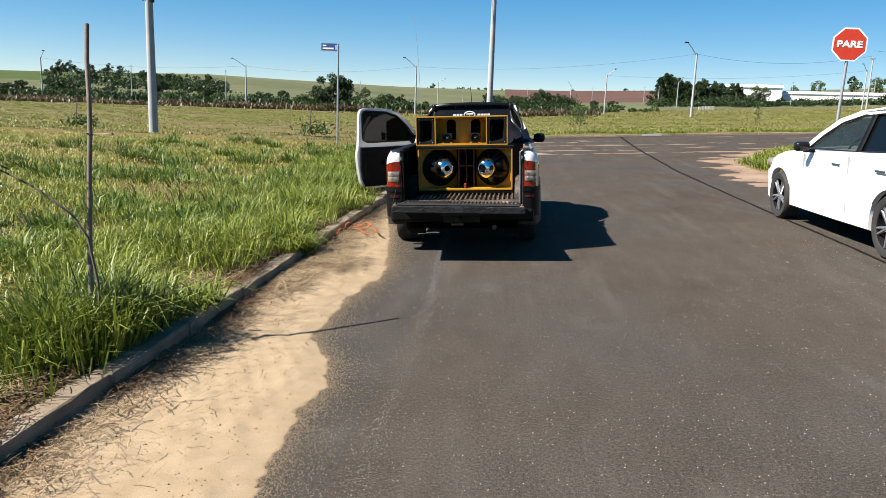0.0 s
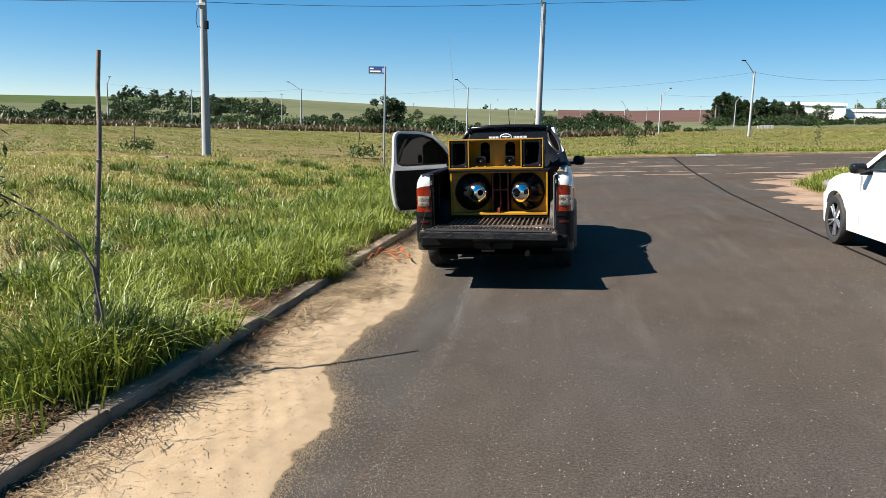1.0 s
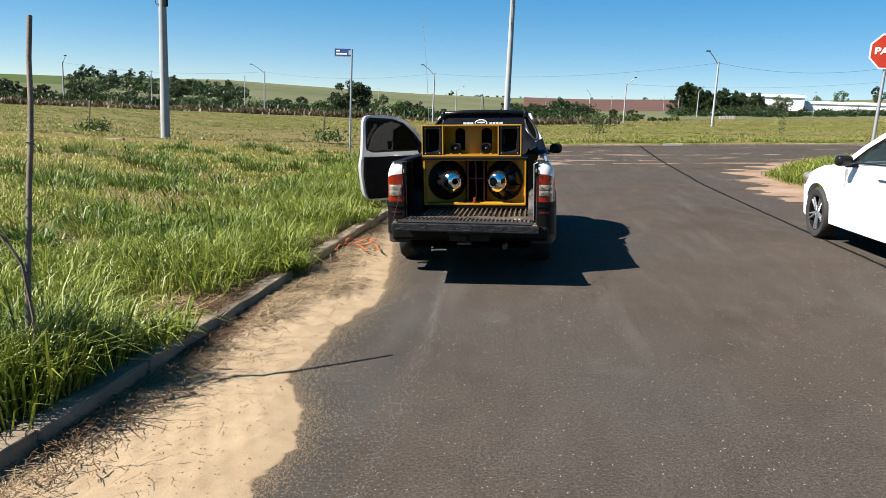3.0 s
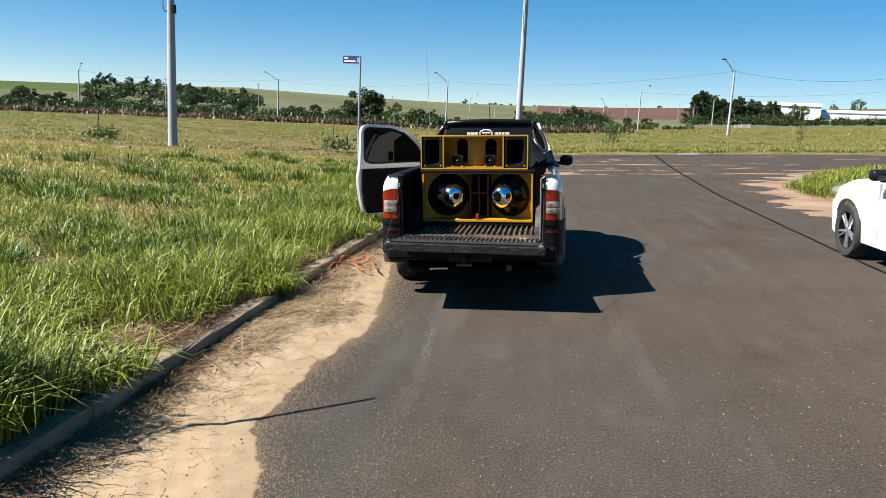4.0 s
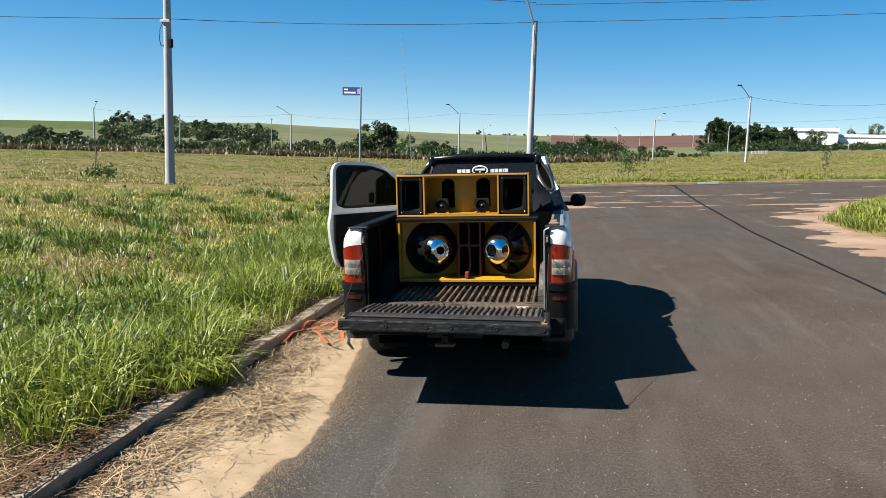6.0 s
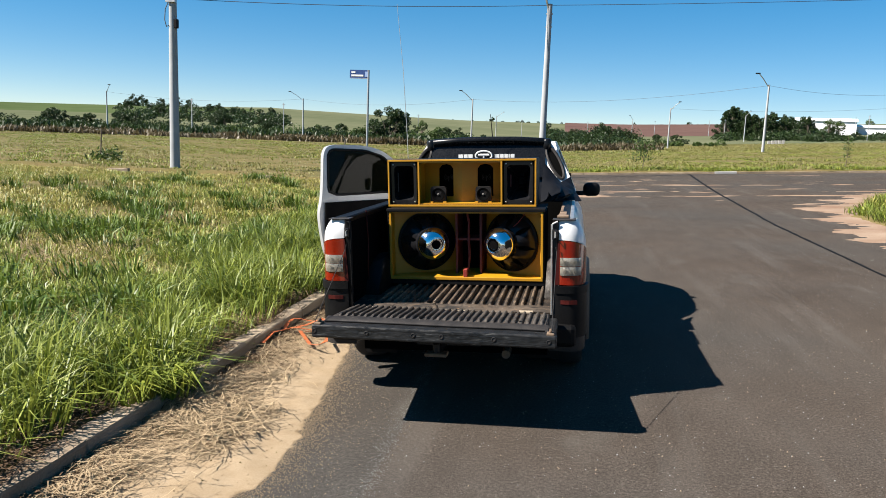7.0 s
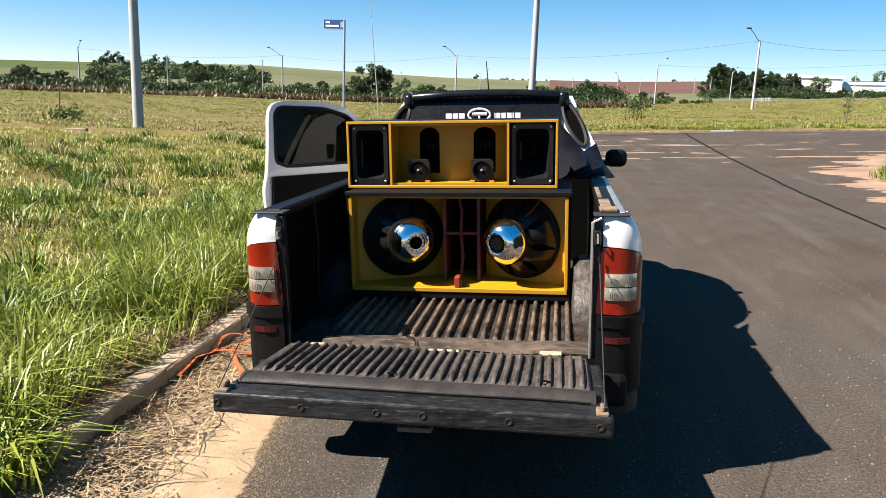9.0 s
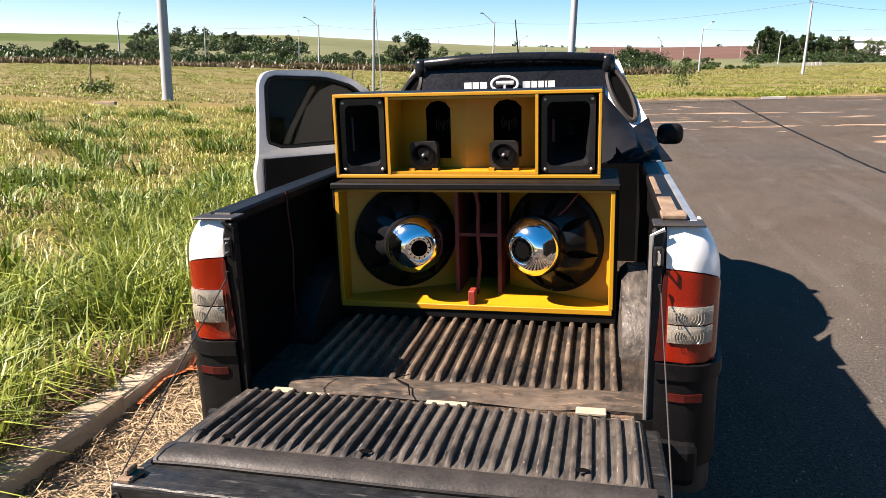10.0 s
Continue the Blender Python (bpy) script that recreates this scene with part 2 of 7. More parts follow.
CLOTH = mat("black_tarp", (0.00227, 0.00255, 0.0034), (0.00567, 0.00595, 0.00737), rough=0.5, scale=8, fine=120, bump=0.2, spec=0.08)
YELLOW = mat("yellow_paint", (0.325, 0.150, 0.001), (0.385, 0.186, 0.002), rough=0.5, scale=5, fine=80, bump=0.06)
RED_PAINT = mat("dark_red_paint", (0.146, 0.0122, 0.00729), (0.207, 0.0213, 0.0122), rough=0.5, scale=6, fine=60, bump=0.05)
CHROME = mat("chrome", (0.86, 0.87, 0.88), (0.9, 0.9, 0.9), rough=0.1, metal=1.0, scale=3, fine=30, bump=0)
STEEL = mat("dull_steel", (0.42, 0.41, 0.39), (0.6, 0.58, 0.55), rough=0.4, metal=0.9, scale=8, fine=80, bump=0.05)
GALV = mat("galvanised_steel", (0.279, 0.291, 0.304), (0.36, 0.372, 0.384), rough=0.45, metal=0.6, scale=4, fine=40, bump=0.03)
RUST = mat("rusty_steel", (0.0661, 0.0386, 0.022), (0.176, 0.121, 0.0771), rough=0.85, scale=14, fine=90, bump=0.4)
LAMP_RED = mat("red_lens", (0.115, 0.004, 0.001), (0.185, 0.010, 0.002), rough=0.16, scale=10, fine=160, bump=0.05, spec=0.5, coat=0.3)
LAMP_CLEAR = mat("clear_lens", (0.13, 0.115, 0.092), (0.29, 0.262, 0.215), rough=0.2, metal=0.2, scale=16, fine=120, bump=0.3)
TYRE = mat("tyre_rubber", (0.00907, 0.00907, 0.00907), (0.0194, 0.0181, 0.0168), rough=0.8, scale=12, fine=90, bump=0.3)
ALLOY = mat("alloy", (0.45, 0.46, 0.48), (0.6, 0.6, 0.62), rough=0.28, metal=0.9, scale=4, fine=40, bump=0)
SIGN_RED = mat("sign_red", (0.372, 0.021, 0.00719), (0.42, 0.036, 0.012), rough=0.45, scale=4, fine=30, bump=0)
SIGN_WHITE = mat("sign_white", (0.597, 0.597, 0.581), (0.643, 0.643, 0.627), rough=0.5, scale=4, fine=30, bump=0)
SIGN_BLUE = mat("sign_blue", (0.013, 0.0389, 0.143), (0.0194, 0.0551, 0.181), rough=0.45, scale=6, fine=30, bump=0)
ORANGE = mat("orange_strap", (0.303, 0.0551, 0.011), (0.397, 0.105, 0.022), rough=0.7, scale=20, fine=120, bump=0.2)
CABLE = mat("cable_black", (0.02, 0.02, 0.02), (0.04, 0.04, 0.04), rough=0.6, scale=9, fine=60, bump=0)
SHED = mat("white_sheet_wall", (0.616, 0.624, 0.641), (0.684, 0.693, 0.701), rough=0.6, scale=0.1, fine=1.5, bump=0)
LINER_LIP = worn("scuffed_liner", (0.016, 0.014, 0.012), (0.095, 0.070, 0.050), (0.21, 0.125, 0.065), 0.6, 0.65, (0.3, 1.0, 1.0))
CREAM = mat("cream_metal", (0.207, 0.164, 0.109), (0.334, 0.279, 0.207), rough=0.6, scale=14, fine=80, bump=0.2)
TINT = glass("tinted_glass", (0.003, 0.004, 0.004), 0.06)
TINT_CAR = glass("car_glass", (0.012, 0.018, 0.02), 0.55)
TINT_DOOR = glass("black_film_glass", (0.001, 0.0015, 0.0015), 0.10, 0.03, 0.10)
DOOR_TRIM = mat("matt_black_trim", (0.0025, 0.0025, 0.003), (0.006, 0.006, 0.006), rough=0.85, scale=9, fine=90, bump=0.1, spec=0.03)
DULL_RED = mat("dull_red_plastic", (0.0358, 0.00337, 0.00211), (0.0506, 0.00506, 0.00337), rough=0.5, scale=9, fine=60, bump=0, spec=0.2)
PORT_RED = mat("port_red", (0.079, 0.00729, 0.00608), (0.115, 0.0122, 0.00851), rough=0.6, scale=6, fine=60, bump=0.05)
DEAD_LEAF = mat("dead_brown_litter", (0.031, 0.0192, 0.0117), (0.138, 0.0861, 0.0483), rough=0.9, scale=3, fine=20, bump=0, island=0.6, spec=0.1)
VISOR_BLACK = mat("smooth_black_shell", (0.003, 0.0035, 0.0045), (0.006, 0.0065, 0.008), rough=0.28, scale=5, fine=60, bump=0.03, spec=0.2)
GATE_BLACK = worn("scuffed_gate_paint", (0.006, 0.0063, 0.0065), (0.016, 0.0165, 0.0165), (0.06, 0.06, 0.057), 0.4, 0.35, (0.2, 1.0, 1.0))
TAR = mat("road_tar", (0.0034, 0.00316, 0.00292), (0.0078, 0.00678, 0.00583), rough=0.8, scale=6, fine=90, bump=0.2, spec=0.1)
# liner taken darker: the shade between the ribs is in this colour
LINER_SHADE = worn("shaded_liner_floor", (0.006, 0.0055, 0.005), (0.045, 0.032, 0.022), (0.085, 0.06, 0.04), 0.6, 0.5)
SEAM = mat("panel_gap", (0.30, 0.30, 0.30), (0.36, 0.36, 0.36), rough=0.6, bump=0)


# ---- mesh helpers ----
def link(name, bm, material, parent=None, label="", smooth=False, m=None):
    me = bpy.data.meshes.new(name)
    bm.to_mesh(me)
    bm.free()
    me.materials.append(material)
    if smooth:
        me.shade_smooth()
        me.set_sharp_from_angle(angle=radians(42))
    ob = new(name, me)
    if parent is not None:
        ob.parent = parent
    if m is not None:
        ob.matrix_basis = m
    if label:
        ob["label"] = label
    return ob


def part(name, bm, material, parent, label="", smooth=False, m=None):
    return link(name, bm, material, parent, label, smooth, m)


def thing(name, m, label, category, group="", kind=""):
    return_ob = new(name)
    return_ob.empty_display_size = 0.1
    return_ob.matrix_basis = m
    return tagged(return_ob, label, category, group, kind)


def box(bm, x0, x1, y0, y1, z0, z1, bevel=0.0, seg=1):
    vs = [bm.verts.new((x, y, z)) for z in (z0, z1) for y in (y0, y1) for x in (x0, x1)]
    fs = [bm.faces.new([vs[i] for i in q]) for q in ((0, 2, 3, 1), (4, 5, 7, 6), (0, 1, 5, 4), (2, 6, 7, 3), (0, 4, 6, 2), (1, 3, 7, 5))]
    if bevel:
        es = list({e for f in fs for e in f.edges})
        bmesh.ops.bevel(bm, geom=es, offset=bevel, segments=seg, affect="EDGES", profile=0.5)
    return vs


def boxes(*rows, bevel=0.0, seg=1):
    bm = bmesh.new()
    for r in rows:
        box(bm, *r, bevel=bevel, seg=seg)
    return bm


def tube(bm, points, radius, sides=8, cap=True):
    """A round bar along points; radius may be a list."""
    pts = [Vector(p) for p in points]
    rad = radius if isinstance(radius, (list, tuple)) else [radius] * len(pts)
    rings = []
    for i, p in enumerate(pts):
        d = (pts[min(i + 1, len(pts) - 1)] - pts[max(i - 1, 0)]).normalized()
        a = d.cross(Vector((0.13, 0.97, 0.21))).normalized()
        b = d.cross(a)
        rings.append([bm.verts.new(p + (a * math.cos(k * math.tau / sides) + b * math.sin(k * math.tau / sides)) * rad[i]) for k in range(sides)])
    for r, s in zip(rings, rings[1:]):
        for k in range(sides):
            bm.faces.new((r[k], r[(k + 1) % sides], s[(k + 1) % sides], s[k]))
    if cap:
        bm.faces.new(rings[0][::-1])
        bm.faces.new(rings[-1])
    return bm


def tubes(*rows, sides=8):
    bm = bmesh.new()
    for pts, r in rows:
        tube(bm, pts, r, sides)
    bmesh.ops.recalc_face_normals(bm, faces=bm.faces)
    return bm


def lathe(profile, sides=24, bm=None):
    """Turns (radius, height) about the z axis."""
    bm = bm or bmesh.new()
    rings = [[bm.verts.new((r * math.cos(k * math.tau / sides), r * math.sin(k * math.tau / sides), h)) for k in range(sides)] for r, h in profile]
    for r, s in zip(rings, rings[1:]):
        for k in range(sides):
            bm.faces.new((r[k], r[(k + 1) % sides], s[(k + 1) % sides], s[k]))
    bm.faces.new(rings[0][::-1])
    bm.faces.new(rings[-1])
    bmesh.ops.recalc_face_normals(bm, faces=bm.faces)
    return bm


def grid(rows, bm=None, thick=0.0):
    """A sheet over rows of points."""
    bm = bm or bmesh.new()
    vs = [[bm.verts.new(p) for p in r] for r in rows]
    fs = []
    for r, s in zip(vs, vs[1:]):
        for i in range(len(r) - 1):
            fs.append(bm.faces.new((r[i], r[i + 1], s[i + 1], s[i])))
    if thick:
        bmesh.ops.recalc_face_normals(bm, faces=fs)
        bmesh.ops.solidify(bm, geom=fs, thickness=thick)
    return bm


def plate(outer, holes, place, thick):
    """A flat outline with holes, given in (u, v); place turns them into a point; made thick."""
    bm = bmesh.new()
    es = []
    for loop in (outer, *holes):
        vs = [bm.verts.new((u, v, 0)) for u, v in loop]
        es += [bm.edges.new((vs[i], vs[(i + 1) % len(vs)])) for i in range(len(vs))]
    bmesh.ops.triangle_fill(bm, edges=es, use_beauty=True, use_dissolve=False, normal=(0, 0, 1))
    bmesh.ops.recalc_face_normals(bm, faces=bm.faces)
    got = bmesh.ops.extrude_face_region(bm, geom=list(bm.faces))
    for v in got["geom"]:
        if isinstance(v, bmesh.types.BMVert):
            v.co.z += thick
    bmesh.ops.recalc_face_normals(bm, faces=bm.faces)
    for v in bm.verts:
        v.co = Vector(place(*v.co))
    bmesh.ops.recalc_face_normals(bm, faces=bm.faces)
    return bm


def rounded(x0, x1, z0, z1, r, n=5):
    out = []
    for cx, cz, a in ((x1 - r, z1 - r, 0), (x0 + r, z1 - r, 90), (x0 + r, z0 + r, 180), (x1 - r, z0 + r, 270)):
        for k in range(n + 1):
            q = radians(a + 90 * k / n)
            out.append((cx + r * math.cos(q), cz + r * math.sin(q)))
    return out


def arrays(name, verts, faces, material, m=None):
    """A mesh out of computed arrays; faces is an array of triangles or quads."""
    me = bpy.data.meshes.new(name)
    nv, (nf, k) = len(verts), faces.shape
    me.vertices.add(nv)
    me.vertices.foreach_set("co", verts.astype(np.float32).ravel())
    me.loops.add(nf * k)
    me.loops.foreach_set("vertex_index", faces.astype(np.int32).ravel())
    me.polygons.add(nf)
    me.polygons.foreach_set("loop_start", np.arange(0, nf * k, k, dtype=np.int32))
    me.polygons.foreach_set("loop_total", np.full(nf, k, dtype=np.int32))
    me.update(calc_edges=True)
    me.materials.append(material)
    ob = new(name, me)
    if m is not None:
        ob.matrix_basis = m
    return ob


# ---- the lie of the land (in the road's plane; SITE turns it upright) ----
def smooth(a, b, v):
    t = np.clip((np.asarray(v, dtype=float) - a) / (b - a), 0, 1)
    return t * t * (3 - 2 * t)


KERB_X, RIGHT_X, NEAR_L, NEAR_R, FAR_Y, FAR_L = -2.28, 5.55, 27.5, 26.0, 41.0, 29.0


def base_z(x, y):
    """Road level: level ground to the left, the tilted plane elsewhere."""
    return np.maximum(-2.4 - np.asarray(x, dtype=float), 0) * 0.053


def hill_z(x, y):
    x, y = np.asarray(x, dtype=float), np.asarray(y, dtype=float)
    r = np.hypot(x, y)
    az = np.degrees(np.arctan2(x, y))
    crest = np.interp(az, [-60, -35, -23, -9, 3.4, 12, 20, 40], [2.6, 2.66, 2.6, 1.70, 1.15, 1.0, 0.9, 0.9])
    rise = np.tan(np.radians(crest)) * 760
    return (rise - base_z(x, y)) * smooth(130, 760, r) ** 1.15


def is_road(x, y):
    x, y = np.asarray(x, dtype=float), np.asarray(y, dtype=float)
    main = (x > KERB_X - 0.02) & (x < RIGHT_X + np.maximum(y - 20.5, 0) * 0.55) & (y < 30)
    cross = (y < np.where(x < -4.0, FAR_L, FAR_Y)) & (y > np.where(x < 0, NEAR_L, NEAR_R))
    return main | cross


def land_z(x, y):
    bumps = 0.05 * np.sin(np.asarray(x) * 0.9 + 1.3) * np.sin(np.asarray(y) * 0.7) + 0.03 * np.sin(np.asarray(x) * 2.3 + np.asarray(y) * 1.7)
    verge = 0.12 + bumps * smooth(0.3, 3.0, np.abs(np.asarray(x) - KERB_X)) * 0.8
    past = np.asarray(x, dtype=float) - RIGHT_X - np.maximum(np.asarray(y, dtype=float) - 20.5, 0) * 0.55
    verge = np.where((past > -0.1) & (np.asarray(y) > 14.5), 0.012 + (verge - 0.012) * smooth(0.0, 1.6, past), verge)
    return base_z(x, y) + hill_z(x, y) + np.where(is_road(x, y), -0.08, verge)


def upright(x, y, dz=0.0):
    """The pose of a thing that stands plumb on the land at (x, y) of the road's plane."""
    p = SITE @ Vector((x, y, float(land_z(x, y)) + dz))
    return Matrix.Translation(p)


def lines(*runs):
    """Grid lines: runs of (start, end, step)."""
    out = sorted({round(v, 4) for a, b, s in runs for v in np.arange(a, b + s * 0.01, s)})
    return np.array(out)


def sheet(name, xs, ys, height, material):
    gx, gy = np.meshgrid(xs, ys)
    v = np.stack([gx.ravel(), gy.ravel(), height(gx, gy).ravel()], 1)
    i = np.arange(len(xs) * len(ys)).reshape(len(ys), len(xs))
    f = np.stack([i[:-1, :-1].ravel(), i[:-1, 1:].ravel(), i[1:, 1:].ravel(), i[1:, :-1].ravel()], 1)
    ob = arrays(name, v, f, material, SITE.copy())
    ob.data.shade_smooth()
    return ob


gx = lines((-900, -100, 40), (-100, -30, 7), (-30, -4.2, 0.6), (-4.02, -4.01, 0.02), (-3.99, -3.98, 0.02), (-3.6, -2.6, 0.5), (-2.44, -2.43, 0.02), (-2.26, -2.25, 0.02), (-1.5, 5.3, 0.8), (5.53, 5.54, 0.01), (5.57, 5.58, 0.02), (6.5, 30, 1.2), (30, 100, 7), (100, 900, 40))
gy = lines((-60, -10, 10), (-10, 23, 0.7), (23.5, 25.5, 0.8), (25.98, 25.99, 0.02), (26.02, 26.03, 0.02), (26.7, 26.8, 0.2), (27.48, 27.49, 0.02), (27.52, 27.53, 0.02), (28, 28.5, 0.5), (28.98, 28.99, 0.02), (29.02, 29.03, 0.02), (30, 40.5, 1.0), (40.98, 40.99, 0.02), (41.02, 41.03, 0.02), (42, 100, 3), (100, 900, 25), (900, 1100, 100))
tagged(sheet("ground", gx, gy, land_z, SOIL), "grassy field with bare brown soil patches", "ground", kind="structure")

# the hillside beyond the field, with its pasture, crop and ploughed strips
def on_hill(name, az0, az1, r0, r1, material, label, lift=0.6):
    rows = []
    for r in np.geomspace(r0, r1, 26):
        rows.append([])
        for a in np.linspace(az0, az1, 40):
            x, y = r * math.sin(radians(a)), r * math.cos(radians(a))
            rows[-1].append((x, y, float(land_z(x, y)) + 0.04 + lift * min((r - r0) / 90, 1)))
    ob = link(name, grid(rows), material, m=SITE.copy(), smooth=True)
    return tagged(ob, label, "field", kind="structure")


on_hill("pasture", -48, -9, 150, 900, HILL, "green pasture on a far hillside, paled for haze")
on_hill("pasture", -9, 45, 205, 900, HILL, "green pasture on a far hillside, paled for haze")
on_hill("crop_field", -48, -24, 300, 455, CROP, "green crop field on the far hillside", 1.4)
on_hill("ploughed_field", -6, 2.6, 405, 430, PLOUGHED, "reddish ploughed field on the far slope, dulled for haze", 2.0)
on_hill("ploughed_field", -1.0, 14, 290, 640, PLOUGHED, "reddish ploughed field on the far slope, dulled for haze", 1.6)


def road_sheet(name, xs, ys, lift=0.0):
    return tagged(sheet(name, xs, ys, lambda x, y: base_z(x, y) + lift, ASPHALT), "worn grey-brown asphalt street", "road", kind="structure")


road_sheet("road", lines((-0.82, 9.0, 0.4)), lines((-14, 26, 1.0)))
strip = road_sheet("road", np.linspace(KERB_X + 0.02, -0.82, 5), lines((-14, 26, 1.0)), 0.0)
strip.data.materials[0] = ASPHALT_GREY
strip["label"] = "paler grey asphalt strip beside the gutter"
road_sheet("road", lines((-4.0, 90, 1.0)), lines((26.0, FAR_Y, 1.0)), -0.004)
road_sheet("road", lines((-70, -4.0, 1.0)), lines((NEAR_L, FAR_L, 0.5)), -0.004)


# ---- kerbs ----
def kerb_stone(material, length, seed):
    rnd = random.Random(seed)
    bm = bmesh.new()
    box(bm, -0.075, 0.075, 0.004, length - 0.004, -0.1, 0.14, bevel=0.014, seg=2)
    bmesh.ops.subdivide_edges(bm, edges=[e for e in bm.edges if e.calc_length() > 0.5], cuts=4)
    for v in bm.verts:
        if v.co.z > 0.05:
            v.co += Vector((rnd.uniform(-0.006, 0.006), 0, rnd.uniform(-0.010, 0.003)))
    me = bpy.data.meshes.new("kerb_stone")
    bm.to_mesh(me)
    bm.free()
    me.materials.append(material)
    return me


def kerb(name, start, step, count, turn, label, material=CONCRETE, only=1, drop=0.0):
    run = thing(name, SITE.copy(), label, "kerb", kind="structure")
    meshes = [kerb_stone(material, step, k) for k in range(4)]
    rnd = random.Random(len(name) + count)
    c, s = math.cos(radians(turn)), math.sin(radians(turn))
    for k in range(0, count, only):
        x, y = start[0] - s * step * k, start[1] + c * step * k
        ob = new("kerb_stone", meshes[k % 4])
        ob.parent = run
        ob.matrix_basis = pose(x + rnd.uniform(-0.008, 0.008), y, float(base_z(x, y)) + drop + rnd.uniform(-0.008, 0.004), rnd.uniform(-0.4, 0.4), rnd.uniform(-1, 1), turn + rnd.uniform(-0.3, 0.3))
    return run


kerb("kerb", (KERB_X - 0.07, -2.0), 1.0, 27, 0, "weathered concrete kerb between grass and road")
kerb("kerb", (RIGHT_X + 0.07, -2.0), 1.0, 17, 0, "weathered concrete kerb beside the road")
kerb("kerb", (40.0, FAR_Y + 0.06), 1.2, 37, 90, "low concrete kerb along the far side of the street", CONCRETE, 1, -0.05)


kerb("kerb", (-4.9, FAR_L - 0.2), 0.8, 40, 90, "broken pale kerb stones at the edge of the far field", CONCRETE, 7)


# ---- sand washed over the road's edge ----
def fbm(x, y, s):
    return noise.fractal(Vector((x * s, y * s, 3.7)), 1.0, 2.0, 4)


def sand_mound(name, x0, x1, y0, y1, step, height, material, label):
    xs, ys = np.arange(x0, x1, step), np.arange(y0, y1, step)
    z = np.array([[height(x, y) for x in xs] for y in ys])
    gx_, gy_ = np.meshgrid(xs, ys)
    v = np.stack([gx_.ravel(), gy_.ravel(), (z + base_z(gx_, gy_)).ravel()], 1)
    i = np.arange(z.size).reshape(z.shape)
    keep = np.maximum.reduce([z[:-1, :-1], z[:-1, 1:], z[1:, 1:], z[1:, :-1]]) > -0.003
    f = np.stack([i[:-1, :-1][keep], i[:-1, 1:][keep], i[1:, 1:][keep], i[1:, :-1][keep]], 1)
    ob = arrays(name, v, f, material, SITE.copy())
    ob.data.shade_smooth()
    return tagged(ob, label, "sand", kind="stuff")


def sand_edge(y):
    return np.interp(y, [-4.4, -3.4, -2.2, 0, 2.6, 3.4, 3.8, 4.2, 4.65, 5.1, 5.8, 6.2, 6.6, 7.0, 7.5, 7.9, 8.5, 9.0, 9.4, 10.2, 11.2, 12.4, 14], [-2.6, -1.9, -1.25, -1.0, -1.08, -1.15, -1.18, -1.13, -1.22, -1.46, -1.48, -1.46, -1.40, -1.34, -1.34, -1.40, -1.49, -1.57, -1.64, -1.77, -1.98, -2.15, -2.25])


def gutter_sand(x, y):
    d = sand_edge(y) - x + 0.06 * fbm(x, y, 2.2) + 0.03 * fbm(x, y, 14)
    furrow = 0.004 * math.sin((x * 0.9 + y * 0.42) * 62) * smooth(3.2, 3.8, y) * (1 - smooth(5.0, 5.6, y)) * min(max(d, 0) * 4, 1)
    return furrow + min(d, 0.25) * 0.10 + 0.011 * fbm(x, y, 8) * min(max(d, 0) * 6, 1) + 0.0035 * fbm(x, y, 28)


sand_mound("sand", KERB_X, -0.9, -4.6, 13.5, 0.035, gutter_sand, SAND, "pale sand washed into the gutter")


def corner_sand(x, y):
    edge = np.interp(y, [12, 13.5, 15, 17, 19, 22, 25, 27, 29], [6.6, 5.7, 4.9, 4.7, 4.9, 5.6, 6.9, 8.6, 11.5])
    d = x - edge + 0.25 + 0.85 * fbm(x * 0.45, y * 1.5, 0.8) + 0.22 * fbm(x * 0.6, y * 1.4, 3.0)
    return min(d, 0.9) * 0.02 + 0.006 * fbm(x * 0.6, y * 1.6, 2.2) - 0.002 + 0.003 * fbm(x, y, 9)


sand_mound("sand", 2.6, 11.0, 12.0, 28.0, 0.065, corner_sand, RED_SOIL, "reddish sand spilled round the street corner")


def street_sand(x, y):
    return 0.03 * (fbm(x * 0.30, y * 1.9, 0.55) - 0.50) + 0.016 * fbm(x * 0.7, y * 2.2, 1.7) - 0.004


sand_mound("sand", -1.0, 22.0, 24.0, 40.7, 0.12, street_sand, RED_SOIL, "thin streaks of pale sand across the asphalt")


# ---- tar-filled joint along the street ----
def tar_seam():
    rows_ = []
    for y in np.arange(-12, 40.6, 0.06):
        x = float(np.interp(y, [-12, 7.8, 13.2, 18.4, 21, 28, 36.3, 40.6], [3.42, 3.54, 3.63, 3.75, 3.90, 4.32, 4.95, 5.30])) + 0.022 * noise.noise(Vector((y * 0.9, 4.1, 0))) + 0.010 * noise.noise(Vector((y * 5.0, 1.3, 0)))
        w = (0.022 + 0.006 * noise.noise(Vector((y * 3.1, 9.2, 0)))) * (1 + 0.045 * max(y - 10, 0))
        rows_.append([(x - w, y, 0.0015), (x - w * 0.5, y, 0.0055), (x + w * 0.5, y, 0.0055), (x + w, y, 0.0015)])
    return tagged(link("tar_seam", grid(rows_), TAR, m=SITE.copy(), smooth=True), "wavy black tar-filled joint along the asphalt", "road seam", kind="structure")


tar_seam()


